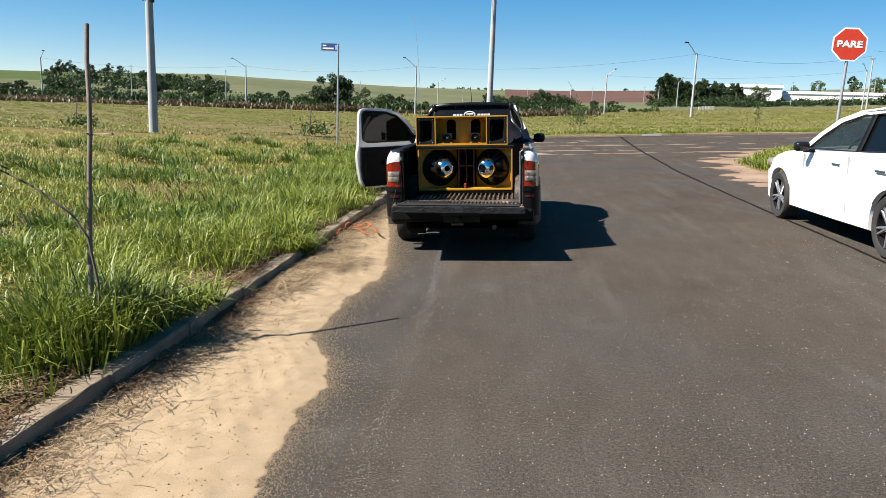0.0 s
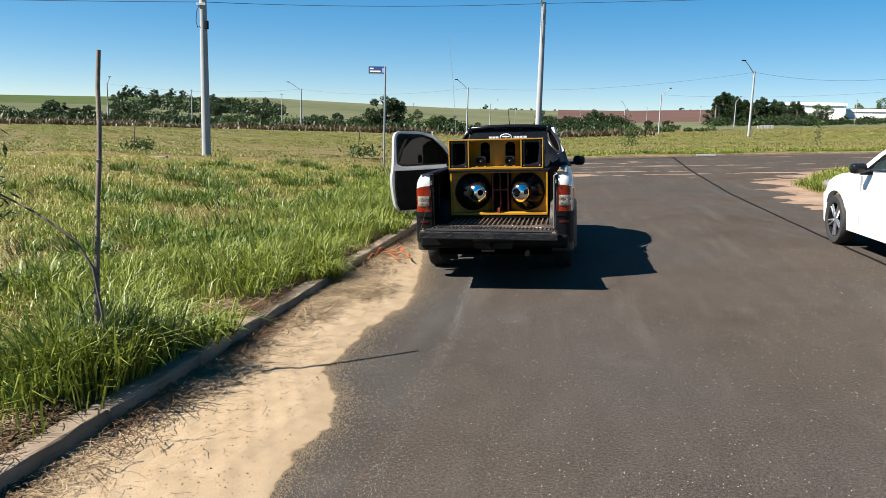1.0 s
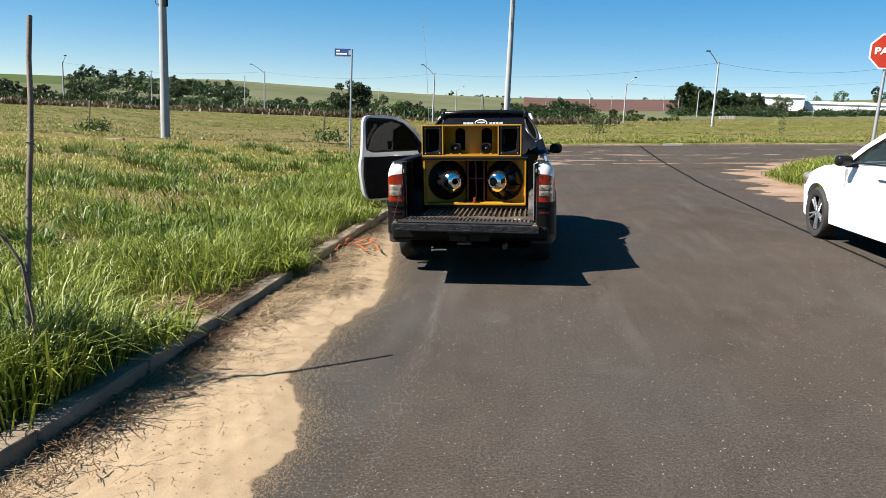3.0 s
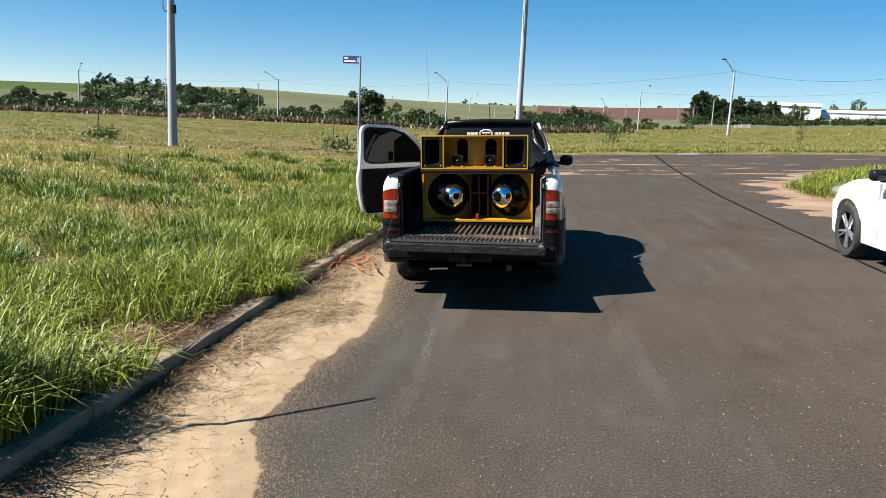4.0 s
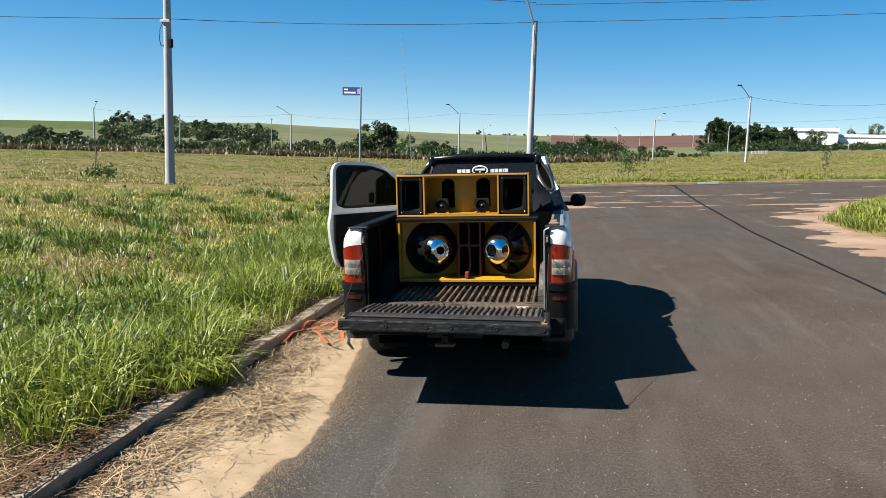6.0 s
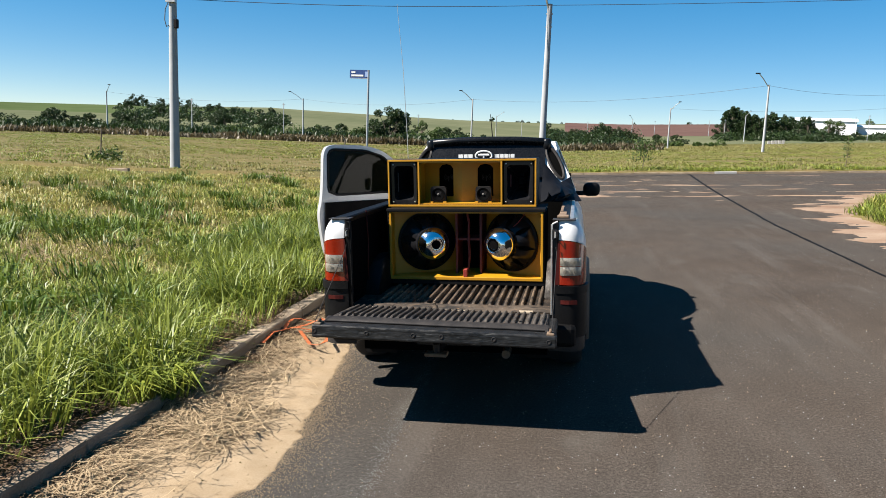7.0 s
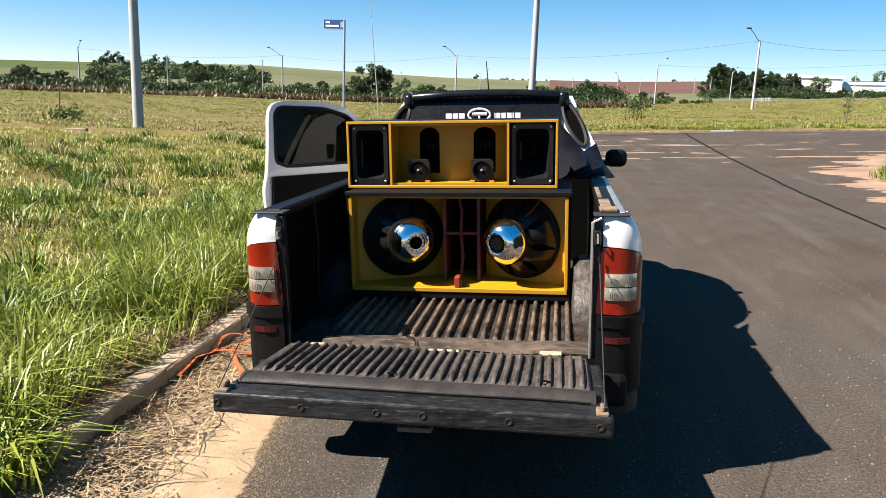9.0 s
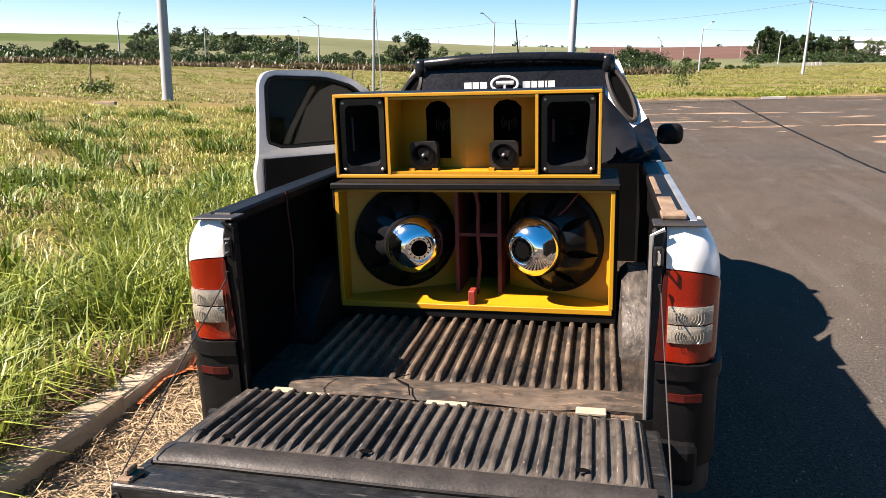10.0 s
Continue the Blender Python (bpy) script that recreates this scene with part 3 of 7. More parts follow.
# ---- poles, signs and wires ----
def concrete_pole(x, y, height, r0=0.15, r1=0.09, lean=(0, 0)):
    ob = thing("utility_pole", upright(x, y, -0.1) @ pose(0, 0, 0, lean[0], lean[1], 0), "pale grey concrete utility pole standing in the grass", "pole", "utility poles")
    part("shaft", tubes(([(0, 0, 0), (0, 0, height * 0.5), (0, 0, height + 0.1)], [r0, (r0 + r1) / 2, r1]), sides=12), PALE_CONCRETE, ob, smooth=True)
    for dz in (0.35, 0.9):
        part("bracket", boxes((-0.14, 0.14, -0.03, 0.03, height - dz, height - dz + 0.07)), STEEL, ob, "steel wire bracket")
    part("insulator", lathe([(0.03, height - 0.28), (0.05, height - 0.22), (0.03, height - 0.18), (0.045, height - 0.12), (0.02, height - 0.08)], 10), BLACK_PLASTIC, ob, "dark insulator")
    return ob


def street_lamp(x, y, height, arm, label="slim concrete lamp pole with a slanted arm"):
    ob = thing("street_lamp", upright(x, y, -0.1), label, "street lamp", "street lamps")
    part("shaft", tubes(([(0, 0, 0), (0, 0, height)], [0.16, 0.10]), sides=10), PALE_CONCRETE, ob, smooth=True)
    part("arm", tubes(([(0, 0, height - 0.35), (arm * 0.55, -0.2, height + 0.6), (arm, -0.4, height + 1.2)], 0.05), sides=6), STEEL, ob)
    part("lamp_head", boxes((arm - 0.35, arm + 0.15, -0.55, -0.3, height + 1.12, height + 1.26), bevel=0.04), BLACK_PLASTIC, ob, "dark lamp head")
    return ob


POLE_L, POLE_C = (-15.4, 30.8), (-1.55, 37.5)
field_pole = concrete_pole(*POLE_L, 8.4, 0.19, 0.13)
part("junction_box", boxes((0.10, 0.24, -0.14, 0.02, 5.40, 5.74), bevel=0.02), BLACK_PLASTIC, field_pole, "dark junction box")
part("cable_loop", tubes(([(-0.14, -0.08, 6.35), (-0.24, -0.12, 6.1), (-0.27, -0.12, 5.7), (-0.20, -0.12, 5.45), (-0.10, -0.13, 5.5)], 0.018), sides=6), CABLE, field_pole, "hanging black cable loop", True)
part("wire_clamp", boxes((-0.20, 0.20, -0.20, -0.10, 6.34, 6.44), bevel=0.01), STEEL, field_pole, "steel wire clamp")
corner_pole = concrete_pole(*POLE_C, 7.6, 0.16, 0.11)
part("lamp_arm", tubes(([(0, 0, 7.35), (-0.28, -0.25, 8.25), (-0.62, -0.55, 9.3)], 0.045), sides=8), STEEL, corner_pole, "slanted steel lamp arm", True)


def far_pole(x, y, height):
    ob = thing("utility_pole", upright(x, y, -0.1), "thin pale concrete pole across the field", "pole", "far poles")
    part("shaft", tubes(([(0, 0, 0), (0, 0, height)], [0.11, 0.07]), sides=8), PALE_CONCRETE, ob, smooth=True)
    part("bracket", boxes((-0.3, 0.3, -0.06, 0.06, height - 0.3, height - 0.2)), STEEL, ob)
    return ob


def at_az(az, r):
    return r * math.sin(radians(az)), r * math.cos(radians(az))


def wire(name, a, b, sag, label, r=0.012):
    pts = [Vector(a).lerp(Vector(b), k / 24) - Vector((0, 0, sag * 4 * (k / 24) * (1 - k / 24))) for k in range(25)]
    return tagged(link(name, tubes((pts, r), sides=5), CABLE), label, "wire")


def top(x, y, h):
    return SITE @ Vector((x, y, float(land_z(x, y)))) + Vector((0, 0, h))


wire("overhead_wire", top(*POLE_L, 6.4), top(*POLE_C, 7.55), 0.15, "black overhead wire beside the street")
wire("overhead_wire", top(*POLE_C, 7.55), top(34, 46, 8.3), 0.2, "black overhead wire beside the street")
wire("overhead_wire", top(*POLE_L, 6.4), top(-45, 22, 5.9), 0.2, "black overhead wire beside the street")
wire("overhead_wire", top(*POLE_L, 7.4), top(*POLE_C, 8.4), -0.1, "black overhead wire beside the street")
wire("overhead_wire", top(*POLE_C, 8.3), top(34, 46, 8.8), 0.1, "black overhead wire beside the street")


def octagon(r):
    return [(r * math.cos(radians(22.5 + 45 * k)), r * math.sin(radians(22.5 + 45 * k))) for k in range(8)]


def text_mesh(body, size, depth=0.002):
    cu = bpy.data.curves.new("lettering", "FONT")
    cu.body, cu.size, cu.extrude, cu.align_x, cu.align_y, cu.offset = body, size, depth, "CENTER", "CENTER", 0.006
    tmp = new("lettering", cu)
    me = bpy.data.meshes.new_from_object(tmp.evaluated_get(bpy.context.evaluated_depsgraph_get()))
    bpy.data.objects.remove(tmp)
    bm = bmesh.new()
    bm.from_mesh(me)
    return bm


STOP_XY = (6.08, 15.7)
stop = thing("stop_sign", upright(*STOP_XY, -0.1) @ pose(0, 0, 0, 0, 1.0, -6), "red octagonal stop sign on a galvanised post in the verge", "stop sign")
part("post", tubes(([(0, 0.03, 0), (0, 0.03, 2.74)], 0.03), sides=12), GALV, stop, smooth=True)
face = lambda r, y0, th: plate(octagon(r), [], lambda u, v, w: (u, y0 - w, 2.71 + v), th)
part("rim_plate", face(0.335, -0.004, 0.004), SIGN_WHITE, stop, "white rim")
part("red_face", face(0.305, -0.0085, 0.002), SIGN_RED, stop, "red face")
part("lettering", text_mesh("PARE", 0.168), SIGN_WHITE, stop, "white word PARE", m=pose(0, -0.013, 2.71, 90, 0, 0) @ Matrix.Diagonal((1.2, 1, 1, 1)))

plate_sign = thing("street_name_sign", upright(-6.52, 26.8, -0.04), "blue street name plate on a slim galvanised post", "street sign")
part("post", tubes(([(0, 0, 0), (0, 0, 3.62)], 0.035), sides=10), GALV, plate_sign, smooth=True)
part("name_plate", boxes((-0.60, 0.02, -0.02, 0.02, 3.36, 3.62)), SIGN_BLUE, plate_sign, "blue plate")
part("writing", boxes((-0.55, -0.42, -0.026, -0.02, 3.52, 3.57), (-0.55, -0.16, -0.026, -0.02, 3.42, 3.475)), SIGN_WHITE, plate_sign, "unreadable white writing")
part("badge", boxes((-0.11, -0.02, -0.026, -0.02, 3.41, 3.57)), mat("pale_blue", (0.25, 0.35, 0.55), rough=0.5), plate_sign, "pale square mark")
part("rail", boxes((-0.60, 0.02, -0.024, 0.024, 3.355, 3.375)), GALV, plate_sign)


# ---- wheels ----
def wheel(parent, m, radius, width, label, spokes=5):
    """Axle along x, the outer face towards +x."""
    w = radius - 0.002
    rim_r = radius * 0.70
    turn = Matrix.Rotation(radians(90), 4, "Y")
    tyre = part("wheel", lathe([(rim_r, -width / 2), (w * 0.93, -width / 2), (w, -width * 0.36), (w, width * 0.36), (w * 0.93, width / 2), (rim_r + 0.01, width / 2), (rim_r - 0.01, width * 0.42), (rim_r - 0.02, -width / 2 + 0.01)], 40), TYRE, parent, label, True, m @ turn)
    part("rim", lathe([(rim_r * 0.96, -width * 0.4), (rim_r, width * 0.44), (rim_r * 0.93, width * 0.44), (rim_r * 0.88, 0.0), (rim_r * 0.3, -width * 0.02)], 32), BLACK_GLOSS, tyre, "dark rim", smooth=False)
    if spokes:
        bm = bmesh.new()
        for k in range(spokes):
            for d in (-0.16, 0.16):
                a = math.tau * k / spokes + d
                ca, sa = math.cos(a), math.sin(a)
                a2 = math.tau * k / spokes + d * 0.9
                c2, s2 = math.cos(a2), math.sin(a2)
                p = [(ca * rim_r * 0.16, sa * rim_r * 0.16, width * 0.34), (c2 * rim_r * 0.93, s2 * rim_r * 0.93, width * 0.40)]
                tube(bm, p, [rim_r * 0.085, rim_r * 0.06], 6)
        part("spokes", bm, ALLOY, tyre, "silver alloy spokes")
        part("hub_cap", lathe([(rim_r * 0.19, width * 0.25), (rim_r * 0.19, width * 0.40), (rim_r * 0.10, width * 0.43)], 20), ALLOY, tyre)
    return tyre


# ---- the white car ----
def lofted(stations, rows):
    """stations: list of y; rows: a function of y giving the half section, (x, z) from sill to centre."""
    bm = bmesh.new()
    pts = []
    for y in stations:
        half = rows(y)
        pts.append([(x, y, z) for x, z in half])
    for side in (1, -1):
        grid([[(side * x, y, z) for x, y, z in r] for r in pts], bm)
    bmesh.ops.remove_doubles(bm, verts=bm.verts, dist=0.0005)
    bmesh.ops.recalc_face_normals(bm, faces=bm.faces)
    return bm


def arch(y, centres, r, sill):
    z = sill
    for c in centres:
        if abs(y - c) < r:
            z = max(z, 0.31 + math.sqrt(r * r - (y - c) ** 2))
    return z


CAR_FRONT, CAR_REAR = 0.0, -2.62      # axles, ahead is +y


def car_half(y):
    """Lower body of the hatchback, up to the shoulder and bonnet."""
    nose, tail = 0.78, -3.30
    k = np.interp(y, [tail, tail + 0.15, tail + 0.6, -1.5, 0.2, 0.55, nose - 0.05, nose], [0.62, 0.76, 0.84, 0.865, 0.85, 0.79, 0.66, 0.58])
    belt = np.interp(y, [tail, -2.6, -1.4, -0.5, 0.05, 0.45, nose], [1.02, 1.03, 0.985, 0.94, 0.90, 0.80, 0.60])
    deck = np.interp(y, [tail, -2.6, -1.4, -0.55, -0.1, 0.45, nose - 0.04, nose], [1.03, 1.04, 1.0, 0.985, 0.955, 0.86, 0.70, 0.62])
    low = arch(y, (CAR_FRONT, CAR_REAR), 0.365, float(np.interp(y, [tail, -2.9, 0.4, nose], [0.34, 0.22, 0.22, 0.30])))
    mid = max(low + 0.01, 0.45)
    return [(k - 0.05, low - 0.0), (k - 0.012, low + 0.015), (k, max(mid, 0.50)), (k + 0.004, max(mid + 0.01, 0.62)), (k - 0.015, max(belt - 0.14, mid + 0.02)), (k - 0.05, belt - 0.02), (k - 0.09, belt), (k * 0.55, deck + 0.0), (0.0, deck + 0.01)]


car = thing("hatchback_car", SITE @ pose(4.38, 10.88, 0, 0, 0, 1.6) @ Matrix.Diagonal((1.02, 1.11, 1.01, 1)), "white five-door hatchback parked on the asphalt", "car")
stations = sorted(set([round(v, 3) for v in np.linspace(-3.30, 0.78, 60)] + [round(c + 0.365 * math.sin(a), 3) for c in (CAR_FRONT, CAR_REAR) for a in np.linspace(-1.57, 1.57, 19)]))
part("body", lofted(stations, car_half), CAR_WHITE, car, "white painted body shell", True)
# roof and pillars: a ruled side with window openings
def car_side(side):
    def place(u, v, w):
        t = (v - 0.93) / 0.53
        u = float(np.interp(u, [-3.3, -1.2, 0.3], [-3.3, -1.80, -0.36]))
        return (side * (0.775 - 0.17 * t - 0.03 * t * t - w), u, v)
    return place


ROOF_LINE = [(0.28, 0.935), (-0.10, 1.17), (-0.45, 1.345), (-0.85, 1.435), (-1.5, 1.475), (-2.2, 1.455), (-2.9, 1.385), (-3.12, 1.30), (-3.25, 1.03), (-2.6, 1.02), (-1.4, 0.97), (-0.3, 0.92)]
WIN_F = [(0.02, 0.975), (-0.26, 1.15), (-0.58, 1.30), (-0.98, 1.385), (-1.16, 1.395), (-1.16, 0.995)]
WIN_R = [(-1.24, 0.998), (-1.24, 1.40), (-1.6, 1.41), (-2.1, 1.40), (-2.42, 1.355), (-2.55, 1.15), (-2.3, 1.04)]
for side in (1, -1):
    part("side_frame", plate(ROOF_LINE, [WIN_F, WIN_R], car_side(side), 0.03), CAR_WHITE, car)
    for w, nm in ((WIN_F, "front_window"), (WIN_R, "rear_window")):
        q = car_side(side)
        glass_ob = part(nm, plate(w, [], lambda u, v, t, q=q: q(u, v, t + 0.012), 0.004), TINT_CAR if nm == "front_window" else TINT, car, "dark side window")
        glass_ob.visible_shadow = False
        cu = [Vector(q(u, v, -0.004)) for u, v in w] + [Vector(q(*w[0], -0.004))]
        part("window_trim", tubes((cu, 0.016), sides=5), BLACK_GLOSS, car, "black window surround")
    part("pillar", plate([(-1.15, 0.99), (-1.15, 1.40), (-1.25, 1.405), (-1.25, 0.99)], [], lambda u, v, t, q=car_side(side): q(u, v, t - 0.004), 0.004), BLACK_GLOSS, car, "black door pillar")
    part("mirror", boxes((side * 0.955 - 0.085, side * 0.955 + 0.085, -0.93, -0.80, 0.955, 1.075), bevel=0.042, seg=3), BLACK_GLOSS, car, "gloss black door mirror", True)
    part("mirror_arm", boxes((side * 0.86 - 0.06, side * 0.86 + 0.06, -0.88, -0.82, 0.94, 0.98)), BLACK_PLASTIC, car)
    for y in (-1.52, -2.42):
        part("door_handle", boxes((side * 0.852 - 0.012, side * 0.852 + 0.03, y - 0.10, y + 0.09, 0.835, 0.862), bevel=0.009, seg=2), CHROME, car, "chrome door handle")
    for c in (CAR_FRONT, CAR_REAR):
        wheel(car, pose(side * 0.76, c, 0.318, 0, 0, 0 if side > 0 else 180) @ Matrix.Diagonal((1, 0.91, 1, 1)), 0.318, 0.19, "black tyre on a silver alloy rim", 5)
    part("headlight", boxes((side * 0.66 - 0.12, side * 0.66 + 0.10, 0.42, 0.66, 0.66, 0.78), bevel=0.05, seg=2), LAMP_CLEAR, car, "clear headlight", True)
    for y0, z0, z1 in ((-1.80, 0.32, 0.95), (-0.72, 0.34, 0.92)):
        part("door_gap", boxes((side * 0.850 - 0.014, side * 0.850 + 0.014, y0 - 0.002, y0 + 0.002, z0, z1)), SEAM, car)
roof_rows = [[(x * np.interp(y, [-3.1, -2.4, -1.4, -1.08], [0.9, 1, 1, 0.98]), y, np.interp(y, [-3.1, -2.9, -2.4, -2.0, -1.48, -1.08], [1.30, 1.385, 1.46, 1.48, 1.44, 1.35]) + 0.02 * (1 - (x / 0.58) ** 2)) for x in np.linspace(-0.6, 0.6, 9)] for y in np.linspace(-3.1, -1.08, 16)]
part("roof", grid(roof_rows, thick=0.02), CAR_WHITE, car, smooth=True)
ws = part("windscreen", grid([[(x * np.interp(z, [0.95, 1.35], [1.2, 0.98]), np.interp(z, [0.95, 1.35], [-0.38, -1.08]) + 0.0 * x, z) for x in np.linspace(-0.6, 0.6, 5)] for z in np.linspace(0.95, 1.35, 6)], thick=0.005), TINT_CAR, car, "windscreen")
ws.visible_shadow = False
part("rear_screen", grid([[(x, np.interp(z, [1.03, 1.30], [-3.27, -3.1]), z) for x in np.linspace(-0.62, 0.62, 5)] for z in np.linspace(1.03, 1.30, 4)], thick=0.005), TINT, car, "tinted rear screen")
# underside in unlit black, the shade below the car as colour
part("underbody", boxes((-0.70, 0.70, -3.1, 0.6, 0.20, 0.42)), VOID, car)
part("tail_panel", boxes((-0.62, 0.62, -3.32, -3.24, 0.36, 1.03), bevel=0.03), CAR_WHITE, car)
for x in (-0.36, 0.36):
    part("front_seat", boxes((x - 0.22, x + 0.22, -1.98, -1.84, 0.6, 1.1), (x - 0.12, x + 0.12, -1.96, -1.88, 1.1, 1.28), bevel=0.04, seg=2), BLACK_PLASTIC, car, "dark front seat")
part("steering_wheel", tubes(([( -0.36 + 0.18 * math.cos(a), -1.12 - 0.05 * math.sin(a), 0.95 + 0.17 * math.sin(a)) for a in np.linspace(0, math.tau, 20)], 0.014), sides=6), BLACK_PLASTIC, car)
part("dashboard", boxes((-0.68, 0.68, -0.95, -0.45, 0.80, 0.97), bevel=0.05), BLACK_PLASTIC, car)


# ---- the pickup ----
TRUCK = SITE @ pose(-0.645, 8.30, 0, 0, 0, 0)
truck = thing("pickup_truck", TRUCK, "white single-cab pickup with lowered tailgate parked by the kerb", "pickup truck")
REAR_AXLE, FRONT_AXLE = 0.85, 3.57


def side_x(y, z):
    """Half width of the bed's outer panel."""
    k = float(np.interp(z, [0.40, 0.60, 0.78, 0.93, 1.02, 1.07, 1.11], [0.795, 0.825, 0.835, 0.829, 0.812, 0.793, 0.758]))
    return k - 0.0 if y > 0.12 else k


for side in (1, -1):
    rows = []
    for y in sorted(set([0.13, 0.2, 0.3, 0.38] + [round(REAR_AXLE + 0.40 * math.sin(a), 3) for a in np.linspace(-1.57, 1.57, 17)] + [1.4, 1.6, 1.8, 2.0])):
        low = arch(y, (REAR_AXLE,), 0.40, 0.34)
        zs = [low + (1.11 - low) * k / 9 for k in range(10)]
        flare = 0.02 * max(0, 1 - abs(math.hypot(y - REAR_AXLE, low - 0.31) - 0.40) / 0.1) if abs(y - REAR_AXLE) < 0.42 else 0
        rows.append([(side * (side_x(y, z) + (flare if k < 2 else 0)), y, z) for k, z in enumerate(zs)] + [(side * 0.735, y, 1.115), (side * 0.73, y, 1.08)])
    part("bed_side", grid(rows, thick=0.012), TRUCK_WHITE, truck, "white bed side panel", True)
    # black wheel-arch cladding
    bm = bmesh.new()
    ring = []
    for a in np.linspace(-1.62, 1.62, 21):
        cy, cz = REAR_AXLE + 0.40 * math.sin(a), 0.31 + 0.40 * math.cos(a)
        oy, oz = REAR_AXLE + 0.475 * math.sin(a), 0.31 + 0.475 * math.cos(a)
        ring.append([(side * 0.80, cy, cz), (side * 0.862, cy, cz), (side * 0.866, (cy + oy) / 2, (cz + oz) / 2), (side * 0.842, oy, oz)])
    part("arch_cladding", grid(ring, bm, 0.006), GREY_PLASTIC, truck, "black plastic arch flare", True)
    part("sill_cladding", boxes(*[(min(side * 0.78, side * 0.845), max(side * 0.78, side * 0.845), 1.32, 3.1, 0.30, 0.47)], bevel=0.02), GREY_PLASTIC, truck)
    wheel(truck, pose(side * 0.72, REAR_AXLE, 0.315, 0, 0, 0 if side > 0 else 180), 0.315, 0.20, "black rear tyre", 6)
    wheel(truck, pose(side * 0.72, FRONT_AXLE, 0.315, 0, 0, 0 if side > 0 else 180), 0.315, 0.20, "black front tyre", 6)

    # rear corner: plan curve swept over a height range
    def corner(z0, z1, out=0.0, inner=0.0, steps=3, top_in=0.0, low=0.0, high=0.0):
        plan = [(0.672 - inner, 0.012 - out), (0.735, 0.0 - out), (0.785, 0.012 - out), (0.812 + out, 0.045 - out * 0.5), (0.826 + out, 0.09), (0.832 + out, 0.16)]
        return grid([[(side * (x - top_in * (k / steps) ** 2.6 * (i / 5) ** 0.6), y + top_in * 0.5 * (k / steps) ** 2.6, z0 - low * (i / 5) ** 2 + (z1 - high * (i / 5) ** 2 - z0 + low * (i / 5) ** 2) * k / steps) for i, (x, y) in enumerate(plan)] for k in range(steps + 1)], thick=0.012)

    part("corner_cap", corner(0.996, 1.112, 0.003, 0.0, 7, 0.060, 0.075, 0.0), TRUCK_WHITE, truck, "white rear corner", True)
    lamp = part("tail_light", corner(0.722, 0.992, 0.006, 0.0, 4, 0.0, 0.0, 0.075), LAMP_RED, truck, "red and clear tail light", True)
    for z0, z1 in ((0.782, 0.834), (0.838, 0.890)):
        part("clear_lens", grid([[(side * x, y - 0.012 - 0.004 * math.sin((z - z0) / (z1 - z0) * math.pi), z) for x, y in ((0.681, 0.009), (0.71, 0.003), (0.735, 0.0), (0.76, 0.004), (0.785, 0.012), (0.806, 0.034))] for z in np.linspace(z0, z1, 6)], thick=0.004), LAMP_CLEAR, lamp, "clear reversing lens", True)
        for r in (0.012, 0.020, 0.028, 0.036, 0.044):
            zc = (z0 + z1) / 2
            arc = [(side * (0.735 + r * math.cos(a)), -0.0185 + 0.35 * max(0, r * math.cos(a) - 0.03), zc + min(0.022, max(-0.022, r * math.sin(a)))) for a in np.linspace(-0.75, 0.75, 7)]
            part("lens_ridge", tubes((arc, 0.0009), sides=4), LAMP_CLEAR, lamp)
            arc = [(side * (0.735 - r * math.cos(a)), -0.0185 + 0.15 * max(0, r * math.cos(a) - 0.03), zc + min(0.022, max(-0.022, r * math.sin(a)))) for a in np.linspace(-0.75, 0.75, 7)]
            part("lens_ridge", tubes((arc, 0.0009), sides=4), LAMP_CLEAR, lamp)
    part("inner_strip", plate([(0.650, 0.722), (0.676, 0.722), (0.676, 0.985), (0.668, 0.985)], [], lambda u, v, w, side=side: (side * u, 0.004 + w, v), 0.03), DULL_RED, lamp, "dark red inner strip")
    bump_part = part("bumper_corner", corner(0.40, 0.715, 0.014, 0.02, 5), BLACK_PLASTIC, truck, "black plastic bumper corner", True)
    part("bumper_lip", corner(0.672, 0.718, 0.022, 0.02, 3), BLACK_PLASTIC, bump_part, "rounded bumper shoulder", True)
    part("reflector", grid([[(side * x, y - 0.019, z) for x, y in ((0.685, 0.009), (0.71, 0.003), (0.735, 0.0), (0.76, 0.005), (0.785, 0.012))] for z in (0.606, 0.618, 0.630)], thick=0.004), DULL_RED, bump_part, "red reflector strip")
    part("bumper_foot", corner(0.31, 0.40, 0.004, 0.06, 2, 0.0), GREY_PLASTIC, bump_part, "grey lower bumper", True)
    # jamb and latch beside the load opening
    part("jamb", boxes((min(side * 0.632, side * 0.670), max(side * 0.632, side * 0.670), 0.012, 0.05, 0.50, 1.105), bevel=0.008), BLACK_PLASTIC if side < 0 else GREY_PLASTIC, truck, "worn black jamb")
    part("jamb_edge", tubes(([(side * 0.630, 0.006, 0.52), (side * 0.630, 0.006, 1.09), (side * 0.665, 0.004, 1.108)], 0.006), sides=6), STEEL if side > 0 else BLACK_PLASTIC, truck, "bare metal edge")
    part("latch_striker", boxes((min(side * 0.636, side * 0.664), max(side * 0.636, side * 0.664), -0.006, 0.016, 1.000, 1.060), bevel=0.005), BLACK_GLOSS, truck)
    part("latch_loop", tubes(([(side * 0.650, -0.006, 1.015), (side * 0.650, -0.026, 1.015), (side * 0.650, -0.026, 1.045), (side * 0.650, -0.006, 1.045)], 0.004), sides=6), STEEL, truck)
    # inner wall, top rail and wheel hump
    # near-black wall colour stands for the deep shade inside the bed
    part("inner_wall", boxes((min(side * 0.672, side * 0.70), max(side * 0.672, side * 0.70), 0.05, 1.86, 0.50, 1.09)), VOID, truck, "liner wall blackened for the shade in the bed")
